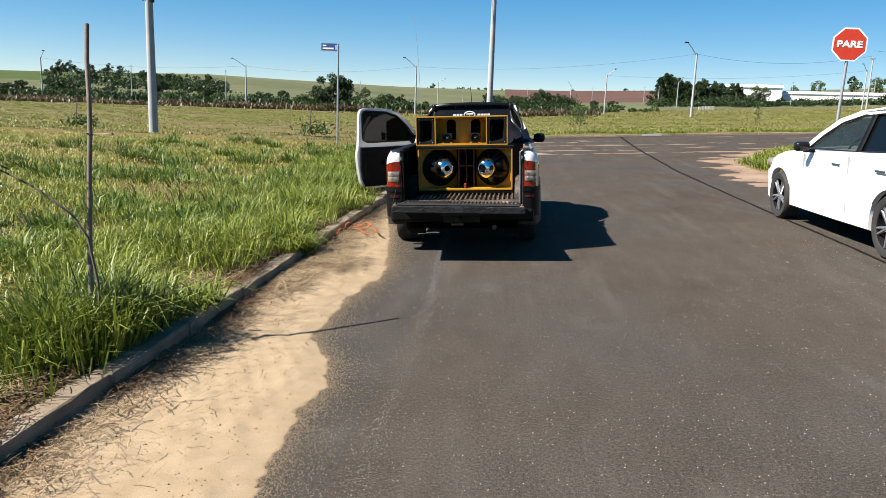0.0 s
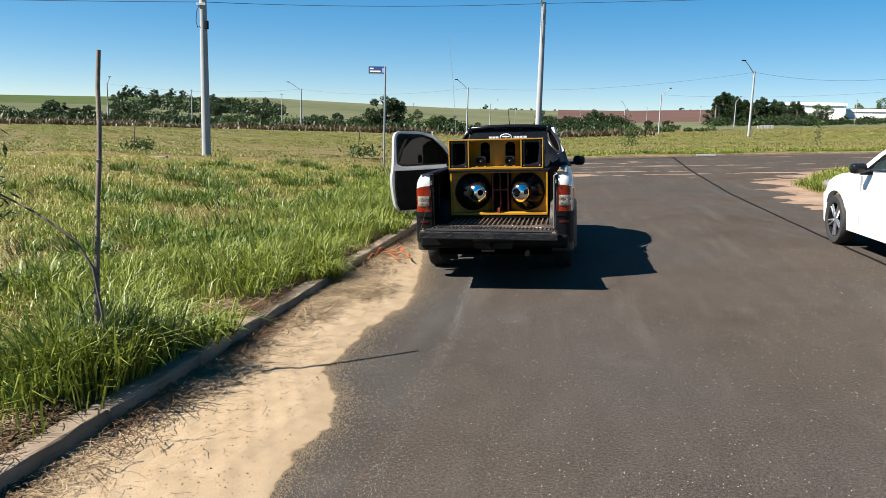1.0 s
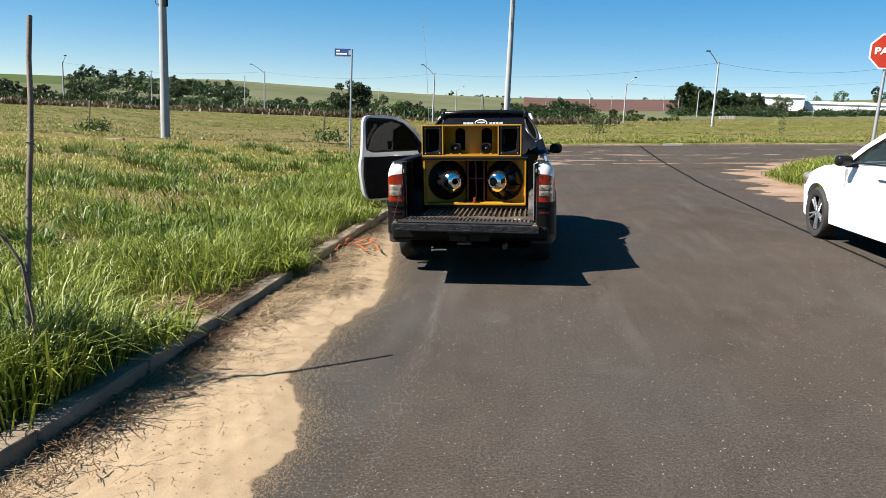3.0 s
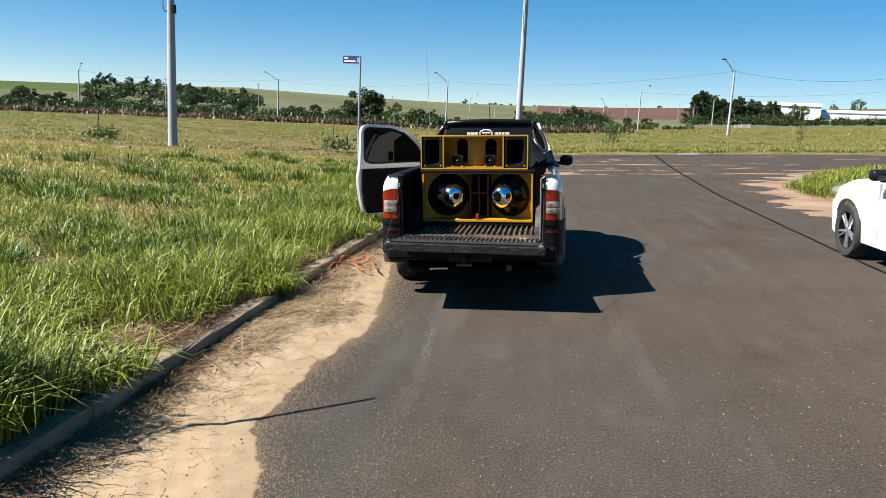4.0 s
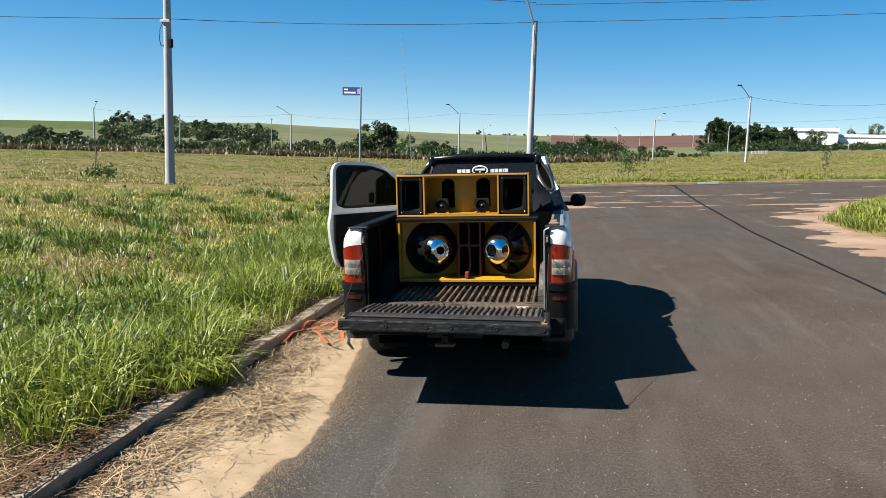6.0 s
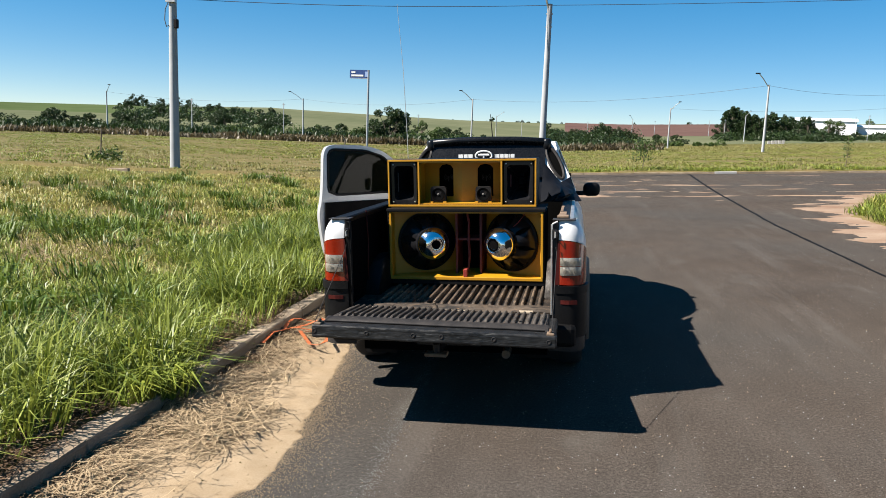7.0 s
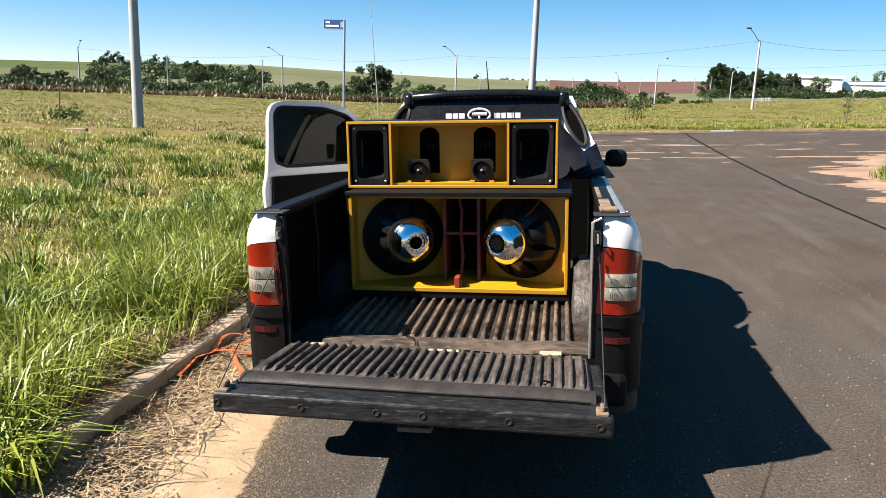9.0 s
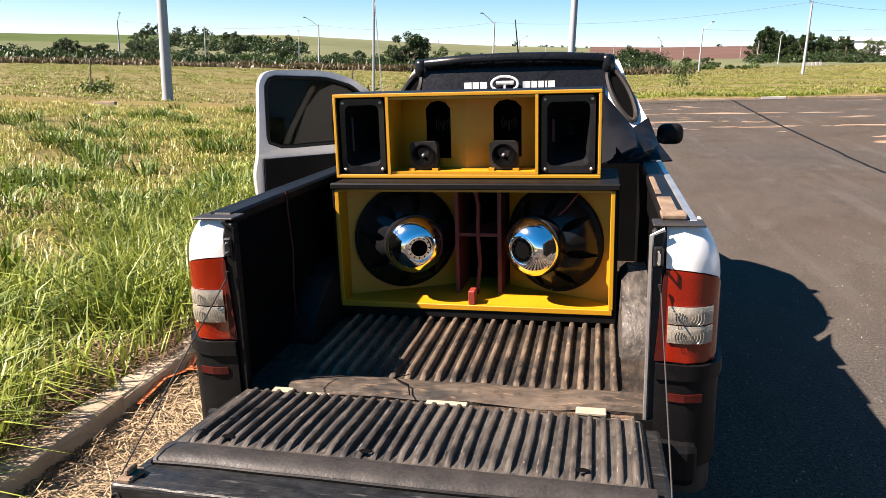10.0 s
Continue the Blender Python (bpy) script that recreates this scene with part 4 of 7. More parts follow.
    part("top_rail", boxes((min(side * 0.665, side * 0.735), max(side * 0.665, side * 0.735), 0.07, 1.9, 1.085, 1.125), bevel=0.008), BLACK_PLASTIC, truck, "top rail of the bed")
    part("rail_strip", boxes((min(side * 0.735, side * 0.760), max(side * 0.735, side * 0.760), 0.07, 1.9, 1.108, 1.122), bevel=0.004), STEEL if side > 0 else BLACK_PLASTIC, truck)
    hump = bmesh.new()
    hr = []
    for a in np.linspace(-1.57, 1.57, 13):
        y, z = REAR_AXLE + 0.40 * math.sin(a), 0.50 + 0.235 * math.cos(a)
        hr.append([(side * 0.675, y, z), (side * 0.60, y, z), (side * 0.575, y * 1.0, z - 0.03 * math.cos(a)), (side * 0.565, REAR_AXLE + 0.38 * math.sin(a), 0.50)])
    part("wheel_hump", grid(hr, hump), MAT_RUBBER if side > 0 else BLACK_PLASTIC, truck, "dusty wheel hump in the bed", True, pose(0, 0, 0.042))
    part("stay_cable", tubes(([(side * 0.655, -0.012, 0.955), (side * 0.660, -0.012, 0.93), (side * 0.655, -0.628, 0.600)], [0.005, 0.0022, 0.0022]), sides=6), GREY_PLASTIC, truck, "thin tailgate stay")
    part("corner_top", boxes((min(side * 0.634, side * 0.775), max(side * 0.634, side * 0.775), 0.012, 0.10, 1.113, 1.120), bevel=0.003), GREY_PLASTIC, truck, "dark worn corner plate")

part("corner_rust", boxes((0.66, 0.73, 0.075, 0.16, 1.122, 1.135), (0.668, 0.715, 0.18, 0.42, 1.124, 1.131), (0.670, 0.690, 0.5, 0.9, 1.124, 1.129), bevel=0.003), RUST, truck, "rusty bare rail end")


def ribs(parent, material, x0, x1, y0, y1, z, pitch, h, wob=0.0):
    """Rounded ribs that run along y, each a part."""
    count = int((x1 - x0) / pitch)
    for k in range(count + 1):
        x = x0 + k * (x1 - x0) / count
        w = pitch * 0.25
        sec = [(-w, 0), (-w * 0.75, h * 0.8), (-w * 0.3, h), (w * 0.3, h), (w * 0.75, h * 0.8), (w, 0)]
        ends = []
        bm = bmesh.new()
        for y, s in ((y0, 0.0), (y0 + 0.015, 0.55), (y0 + 0.04, 1.0), ((y0 + y1) / 2, 1.0), (y1 - 0.012, 1.0), (y1, 0.0)):
            o = wob * noise.noise(Vector((x * 9, y * 4, 0.3)))
            ends.append([(x + a + o, y, z + b * s + o * 0.3) for a, b in sec])
        grid(ends, bm)
        part("rib", bm, material, parent, smooth=True)


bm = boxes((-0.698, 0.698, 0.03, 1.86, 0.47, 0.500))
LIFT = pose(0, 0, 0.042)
# floor colour carries the groove shade; the ribs keep the dusty brown
bed = part("bed_floor", bm, LINER_SHADE, truck, "ribbed brown-dusty bed liner with groove shade in its colour", m=LIFT)
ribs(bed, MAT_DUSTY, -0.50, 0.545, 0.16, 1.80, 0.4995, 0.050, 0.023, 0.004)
# curled front lip of the liner, with its seam
lip = []
for x in np.linspace(-0.50, 0.640, 60):
    w = 0.016 * noise.noise(Vector((x * 4.5, 0.7, 0)))
    w2 = 0.010 * noise.noise(Vector((x * 11, 3.7, 0)))
    lip.append([(x, 0.165, 0.502), (x, 0.135, 0.519 + w * 0.4), (x, 0.10 + w2, 0.523 + w + w2 * 0.5), (x, 0.06, 0.521 + w), (x, 0.034 + w * 0.9 + w2, 0.515 + w), (x, 0.026 + w * 0.9 + w2, 0.500 + w * 0.5)])
part("liner_lip", grid(lip, thick=0.006), LINER_LIP, truck, "warped scuffed liner edge", True, LIFT)
part("lip_split", tubes(([(-0.12, 0.15, 0.53), (-0.16, 0.10, 0.537), (-0.10, 0.06, 0.534), (-0.085, 0.015, 0.52)], 0.0025), sides=5), VOID, truck, m=LIFT)
part("hinge_plate", boxes((-0.545, -0.475, -0.012, 0.028, 0.500, 0.514), bevel=0.003), CREAM, truck, "white hinge plate", m=LIFT)
part("hinge_plate", boxes((0.43, 0.52, -0.012, 0.028, 0.500, 0.512), bevel=0.003), CREAM, truck, "white hinge plate", m=LIFT)
for x0, x1 in ((-0.43, -0.35), (-0.03, 0.10)):
    part("sill_strip", boxes((x0, x1, -0.004, 0.020, 0.494, 0.506), bevel=0.002), CREAM, truck, "bare metal sill", m=LIFT)
part("sill_edge", boxes((-0.55, 0.60, -0.008, 0.024, 0.484, 0.494)), RUST, truck, "rusty sill edge", m=LIFT)
part("bed_sill", boxes((-0.70, 0.70, 0.0, 0.05, 0.40, 0.494)), BLACK_PLASTIC, truck, m=LIFT)
# same near-black, bed shade put into the front wall's colour
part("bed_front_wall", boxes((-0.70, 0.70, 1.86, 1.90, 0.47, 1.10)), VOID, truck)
part("hanging_strap", tubes(([(-0.665, 0.50, 1.128), (-0.66, 0.49, 1.05), (-0.655, 0.50, 0.9), (-0.656, 0.48, 0.75), (-0.658, 0.5, 0.6)], 0.005), sides=5), DULL_RED, truck, "dark red strap on the bed wall")

# tailgate, folded down, its rear edge held a little high by the stays
GATE = pose(0, -0.022, 0.543, -4.4, 1.0, 0)
gate = part("tailgate", boxes((-0.655, 0.672, -0.625, -0.012, -0.075, -0.006), bevel=0.012, seg=2), GATE_BLACK, truck, "lowered black tailgate", m=GATE)
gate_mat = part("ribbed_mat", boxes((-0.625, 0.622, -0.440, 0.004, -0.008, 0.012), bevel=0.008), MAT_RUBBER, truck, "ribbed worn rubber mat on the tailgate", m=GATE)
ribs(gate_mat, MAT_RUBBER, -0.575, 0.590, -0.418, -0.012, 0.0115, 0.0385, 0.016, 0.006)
edge = []
for x in np.linspace(-0.628, 0.632, 60):
    w = 0.010 * noise.noise(Vector((x * 3.5, 2.1, 0))) + 0.003 * noise.noise(Vector((x * 17, 5.1, 0)))
    edge.append([(x, -0.424, 0.013), (x, -0.447 + w, 0.020 + w * 0.4), (x, -0.475 + w, 0.017 + w * 0.4), (x, -0.505 + w * 1.4, 0.006 + w * 0.3), (x, -0.512 + w * 1.4, -0.006)])
part("mat_edge", grid(edge, thick=0.005), GREY_PLASTIC, gate, "turned-down mat edge", True)
part("mat_welt", tubes(([(x, -0.520 + 0.012 * noise.noise(Vector((x * 3.5, 2.1, 0))), -0.001) for x in np.linspace(-0.625, 0.615, 40)], 0.005), sides=6), BLACK_PLASTIC, gate, "loose black welt under the mat", True)
part("gate_lip", boxes((-0.660, 0.682, -0.648, -0.600, -0.074, -0.002), bevel=0.010, seg=3), GATE_BLACK, gate, "dark rear edge of the tailgate")
for x in (-0.642, -0.345, -0.085, 0.070, 0.352, 0.640):
    part("bolt", lathe([(0.0125, 0.0), (0.0125, 0.003), (0.0095, 0.004), (0.009, 0.001)], 14), GREY_PLASTIC, gate, "small round bolt", m=pose(x, -0.648, -0.036, 90, 0, 0))
for x in (-0.628, 0.648):
    part("gate_latch", boxes((x - 0.020, x + 0.020, -0.640, -0.57, -0.006, 0.008), (x - 0.007, x + 0.007, -0.625, -0.585, 0.008, 0.026), bevel=0.004), RUST, gate, "scuffed steel latch")
for x, y in ((-0.48, -0.39), (-0.09, -0.40), (0.46, -0.39)):
    part("mat_tear", lathe([(0.015, 0.0), (0.012, 0.0016), (0.004, 0.002)], 9), VOID, gate_mat, "torn spot in the rubber", m=pose(x, y, 0.0265) @ Matrix.Diagonal((1.3, 0.8, 1, 1)))

# bumper, hitch, underside
bumper = part("rear_bumper", boxes((-0.78, 0.78, -0.035, 0.10, 0.34, 0.485), bevel=0.03, seg=2), BLACK_PLASTIC, truck, "black rear bumper")
part("plate_holder", boxes((-0.22, 0.22, -0.050, -0.034, 0.405, 0.440), bevel=0.004), GREY_PLASTIC, bumper, "scuffed step strip")
part("registration_plate", boxes((-0.20, 0.20, -0.044, -0.036, 0.335, 0.398)), GREY_PLASTIC, bumper, "plain dark plate holder")
part("hitch", tubes(([(-0.02, 0.1, 0.37), (-0.02, -0.34, 0.375)], 0.024), ([(-0.02, -0.34, 0.375), (-0.02, -0.34, 0.425)], 0.022)), GREY_PLASTIC, truck, "dark tow hitch")
part("hitch_plate", boxes((-0.085, 0.045, -0.38, -0.30, 0.355, 0.375), bevel=0.004), RUST, truck)
# chassis block in unlit black, underside shade as colour
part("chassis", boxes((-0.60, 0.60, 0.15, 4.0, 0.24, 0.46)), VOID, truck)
part("axle", tubes(([(-0.66, REAR_AXLE, 0.315), (0.66, REAR_AXLE, 0.315)], 0.04)), BLACK_PLASTIC, truck)
part("exhaust", tubes(([(0.35, 0.9, 0.27), (0.35, 0.02, 0.27)], 0.028)), RUST, truck, "rusty exhaust pipe")
for x in (-0.56, 0.56):
    part("mud_flap", boxes((x - 0.11, x + 0.11, 0.42, 0.43, 0.14, 0.42)), BLACK_PLASTIC, truck)


# cab and bonnet
def cab_half(y):
    k = float(np.interp(y, [1.92, 2.1, 3.0, 3.6, 4.1, 4.32], [0.80, 0.815, 0.825, 0.815, 0.74, 0.60]))
    belt = float(np.interp(y, [1.92, 3.0, 3.3, 4.1, 4.32], [1.05, 1.03, 1.02, 0.90, 0.70]))
    low = arch(y, (FRONT_AXLE,), 0.38, 0.34)
    return [(k - 0.02, low), (k, low + 0.02), (k + 0.01, max(low + 0.03, 0.72)), (k - 0.01, max(low + 0.04, belt - 0.1)), (k - 0.06, belt), (k * 0.5, belt + 0.03), (0.0, belt + 0.04)]


st = sorted(set([round(v, 3) for v in np.linspace(1.92, 4.32, 30)] + [round(FRONT_AXLE + 0.38 * math.sin(a), 3) for a in np.linspace(-1.57, 1.57, 15)]))
part("cab_body", lofted(st, cab_half), TRUCK_WHITE, truck, "white cab and bonnet", True)


def cab_side(side):
    return lambda u, v, w: (side * (0.775 - 0.20 * (v - 1.03) / 0.55 - w), u, v)


CAB_OUT = [(1.92, 1.05), (2.05, 1.35), (2.22, 1.54), (2.40, 1.585), (2.9, 1.59), (3.15, 1.53), (3.50, 1.25), (3.72, 1.03)]
CAB_WIN = [(2.42, 1.10), (2.42, 1.45), (2.52, 1.505), (2.88, 1.51), (3.05, 1.47), (3.45, 1.10)]
for side in (1, -1):
    part("cab_frame", plate(CAB_OUT, [CAB_WIN], cab_side(side), 0.04), TRUCK_WHITE, truck)
    if side > 0:
        part("cab_window", plate(CAB_WIN, [], lambda u, v, w: cab_side(1)(u, v, w + 0.01), 0.005), TINT, truck, "dark cab window")
    # white fairing pillar behind the cab; a black plate shades its oval opening
    oval = [(0.585 + 0.048 * math.cos(a) - 0.060 * math.sin(a), 1.405 + 0.135 * math.sin(a)) for a in np.linspace(0, math.tau, 25)[:-1]]
    fair = [(0.43, 1.592), (0.545, 1.578), (0.60, 1.49), (0.665, 1.38), (0.728, 1.26), (0.775, 1.10), (0.60, 1.10), (0.50, 1.30), (0.455, 1.46)]
    place = lambda u, v, w, side=side: (side * u, 2.13 - (1.59 - v) * 0.42 + w, v)
    fairing = part("fairing", plate(fair, [oval], place, 0.05), TRUCK_WHITE, truck, "white fairing pillar")
    part("oval_surround", tubes(([Vector(place(u, v, -0.006)) for u, v in oval + oval[:1]], 0.014), sides=6), GREY_PLASTIC, fairing, "grey oval surround", True)
    part("oval_vent", plate(oval, [], lambda u, v, w, q=place: q(u, v, w - 0.002), 0.04), VOID, fairing, "black plate for the unlit oval opening")
    part("side_mirror", boxes((min(side * 0.83, side * 0.99), max(side * 0.83, side * 0.99), 2.80, 2.90, 1.06, 1.19), bevel=0.045, seg=3), BLACK_PLASTIC, truck, "black door mirror", True)
    part("mirror_stalk", boxes((min(side * 0.76, side * 0.86), max(side * 0.76, side * 0.86), 2.82, 2.88, 1.07, 1.11)), BLACK_PLASTIC, truck)
roof = [[(x, y, float(np.interp(y, [2.2, 2.35, 2.8, 3.15], [1.555, 1.60, 1.61, 1.54])) - 0.05 * (abs(x) / 0.575) ** 3) for x in np.linspace(-0.585, 0.585, 11)] for y in np.linspace(2.2, 3.15, 8)]
part("roof", grid(roof, thick=0.03), TRUCK_WHITE, truck, smooth=True)
part("windscreen", grid([[(x * k, y, z) for x in np.linspace(-0.58, 0.58, 5)] for y, z, k in ((3.13, 1.54, 0.98), (3.5, 1.26, 1.15), (3.74, 1.05, 1.25))], thick=0.005), TINT, truck)
part("rear_cab_wall", grid([[(x * k, y, z) for x in np.linspace(-0.6, 0.6, 7)] for y, z, k in ((1.935, 0.6, 1.2), (1.945, 1.05, 1.1), (2.07, 1.33, 0.86), (2.22, 1.55, 0.80))], thick=0.02), BLACK_GLOSS, truck, "dark glass rear screen of the cab", True)
part("roof_spoiler", tubes(([(-0.515, 2.13, 1.560), (-0.48, 2.11, 1.586), (-0.25, 2.10, 1.602), (0, 2.095, 1.606), (0.25, 2.10, 1.602), (0.48, 2.11, 1.586), (0.515, 2.13, 1.560)], [0.030, 0.034, 0.032, 0.032, 0.032, 0.034, 0.030]), sides=14), VISOR_BLACK, truck, "rolled black cover under the roof edge", True)
for x in (-0.512, 0.512):
    part("spoiler_end", lathe([(0.004, -0.050), (0.026, -0.044), (0.036, -0.025), (0.038, 0.0), (0.038, 0.030), (0.034, 0.045), (0.020, 0.055), (0.004, 0.058)], 18), VISOR_BLACK, truck, "rounded black end cap", True, pose(x, 2.11, 1.558))
visor = [[(x, 2.10 - d, z + 0.012 * (1 - (x / 0.50) ** 2)) for x in np.linspace(-0.50, 0.50, 13)] for d, z in ((-0.03, 1.59), (0.0, 1.53), (0.035, 1.45), (0.07, 1.37), (0.10, 1.28))]
part("visor_panel", grid(visor, thick=0.008), VISOR_BLACK, truck, "black panel with a white emblem", True)
# plain shapes in place of the emblem
for x0, x1 in ((-0.225, -0.185), (-0.178, -0.145), (-0.138, -0.10), (0.095, 0.135), (0.142, 0.172), (0.179, 0.209), (0.215, 0.225), (0.232, 0.266)):
    part("emblem_bar", boxes((x0 - 0.03, x1 - 0.03, 2.029, 2.039, 1.450, 1.484)), SIGN_WHITE, truck, "plain white emblem bar")
ring_pts = [(-0.033 + 0.072 * math.cos(a), 2.034, 1.472 + 0.040 * math.sin(a)) for a in np.linspace(0, math.tau, 25)]
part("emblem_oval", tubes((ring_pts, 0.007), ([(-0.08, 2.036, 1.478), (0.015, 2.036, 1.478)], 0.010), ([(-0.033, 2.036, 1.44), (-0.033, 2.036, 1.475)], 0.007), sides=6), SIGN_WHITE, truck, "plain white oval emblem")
part("roof_aerial", tubes(([(-0.06, 3.0, 1.60), (-0.075, 2.93, 1.86)], [0.006, 0.003]), sides=6), BLACK_PLASTIC, truck, "short black roof aerial")
part("whip_aerial", tubes(([(-0.64, 1.75, 1.10), (-0.645, 1.74, 1.6), (-0.665, 1.72, 2.2), (-0.70, 1.70, 2.72)], [0.004, 0.003, 0.0025, 0.002]), sides=6), STEEL, truck, "long thin whip aerial")
# added black panel stands for the shade inside the cab
part("cab_back", boxes((-0.72, 0.72, 2.35, 2.40, 0.5, 1.3)), VOID, truck, "black panel for the unlit cab interior")
part("seat_back", boxes((-0.62, -0.08, 2.42, 2.55, 0.62, 1.18), (-0.47, -0.22, 2.44, 2.52, 1.18, 1.36), bevel=0.04, seg=2), BLACK_PLASTIC, truck, "dark seat")

# open driver's door, swung out over the verge
HINGE = Vector((-0.80, 2.98, 0))
door_turn = math.degrees(math.atan2(2.20 - 2.98, -1.645 + 0.80))
DOOR = [(0.0, 0.52), (0.06, 0.47), (1.02, 0.47), (1.09, 0.56), (1.125, 0.80), (1.135, 0.95), (1.10, 1.08), (1.075, 1.30), (1.06, 1.50), (1.02, 1.57), (0.92, 1.588), (0.62, 1.575), (0.42, 1.52), (0.22, 1.36), (0.0, 1.08)]
DOOR_WIN = [(1.035, 1.11), (1.015, 1.49), (0.99, 1.53), (0.95, 1.543), (0.62, 1.525), (0.44, 1.47), (0.27, 1.32), (0.12, 1.12)]


def eased(loop, cut=0.22):
    """Rounds a closed outline by cutting its corners twice."""
    for _ in range(2):
        loop = [(a[0] + (b[0] - a[0]) * k, a[1] + (b[1] - a[1]) * k) for a, b in zip(loop, loop[1:] + loop[:1]) for k in (cut, 1 - cut)]
    return loop


DOOR, DOOR_WIN = eased(DOOR), eased(DOOR_WIN, 0.10)
door = part("door", plate(DOOR, [DOOR_WIN], lambda u, v, w: (u, w - 0.03 - 0.07 * max(0, v - 1.05), v), 0.06), DOOR_SHADED, truck, "open driver door seen from inside", m=Matrix.Translation(HINGE) @ pose(0, 0, 0, 0, 0, door_turn))
part("door_window", plate(DOOR_WIN, [], lambda u, v, w: (u, w - 0.004 - 0.07 * max(0, v - 1.05), v), 0.005), TINT_DOOR, door, "dark tinted pane")
part("window_seal", tubes(([(u, 0.028 - 0.07 * max(0, v - 1.05), v) for u, v in DOOR_WIN + DOOR_WIN[:1]], 0.012), sides=6), BLACK_PLASTIC, door)
part("door_trim", plate([(0.06, 0.50), (1.02, 0.50), (1.065, 0.60), (1.085, 0.80), (1.075, 1.045), (0.03, 1.045), (0.03, 0.56)], [], lambda u, v, w: (u, w + 0.028, v), 0.03), DOOR_TRIM, door, "black inner door trim")
part("armrest", boxes((0.3, 0.75, 0.05, 0.11, 0.80, 0.86), bevel=0.02), DOOR_TRIM, door)
part("door_latch", boxes((1.095, 1.128, -0.02, 0.02, 0.86, 0.94), bevel=0.005), BLACK_GLOSS, door)

# black tarp bunched between the cab and the cabinets
tarp = thing("folded_tarp", TRUCK, "crumpled black tarp draped over the bed side", "tarp")


def flap(name, corners, label=""):
    """A soft sheet between four corners, with shallow creases."""
    a, b, c, d = (Vector(q) for q in corners)
    n_ = (b - a).cross(d - a).normalized()
    rows_ = []
    for i in range(13):
        u = i / 12
        rows_.append([])
        for j in range(13):
            v = j / 12
            p = a.lerp(b, u).lerp(d.lerp(c, u), v)
            hem = min(u, 1 - u, v, 1 - v) * 4
            rows_[-1].append(p + n_ * min(hem, 1) * (0.012 * noise.noise(p * 7.0) + 0.006 * noise.noise(p * 19.0)))
    return part(name, grid(rows_, thick=0.006), CLOTH, tarp, label, True)


TARP_TOP, TARP_RIM, TARP_EAR, TARP_SIDE, TARP_TIP = (0.49, 1.95, 1.42), (0.64, 1.78, 1.25), (0.72, 1.92, 1.29), (0.76, 1.75, 1.18), (0.81, 1.50, 1.12)
TARP_FOLD, TARP_INNER, TARP_RIDGE, TARP_HEEL = (0.58, 1.40, 1.12), (0.49, 1.46, 1.11), (0.65, 1.38, 1.19), (0.72, 1.48, 1.17)
flap("tarp_sheet", (TARP_TOP, TARP_RIM, TARP_RIDGE, TARP_INNER), "taut black sheet")
flap("tarp_ear", (TARP_RIM, TARP_EAR, TARP_SIDE, TARP_HEEL), "black flap over the pillar foot")
flap("tarp_corner", (TARP_RIM, TARP_HEEL, TARP_FOLD, TARP_RIDGE), "folded black corner")
flap("tarp_tip", (TARP_HEEL, TARP_SIDE, TARP_TIP, TARP_FOLD), "drooping black tip")
flap("tarp_hem", (TARP_INNER, TARP_RIDGE, TARP_FOLD, (0.46, 1.50, 1.10)), "black hem")
rows = []
for i in range(9):
    t = i / 8
    rows.append([(-0.48 - 0.22 * s, 1.55 + 0.5 * t, 1.14 + (0.22 * t + 0.03 * noise.noise(Vector((t * 5, s * 4, 8)))) * (1 - s * 0.8)) for s in np.linspace(0, 1, 7)])
part("tarp_tail", grid(rows, thick=0.01), CLOTH, tarp, smooth=True)


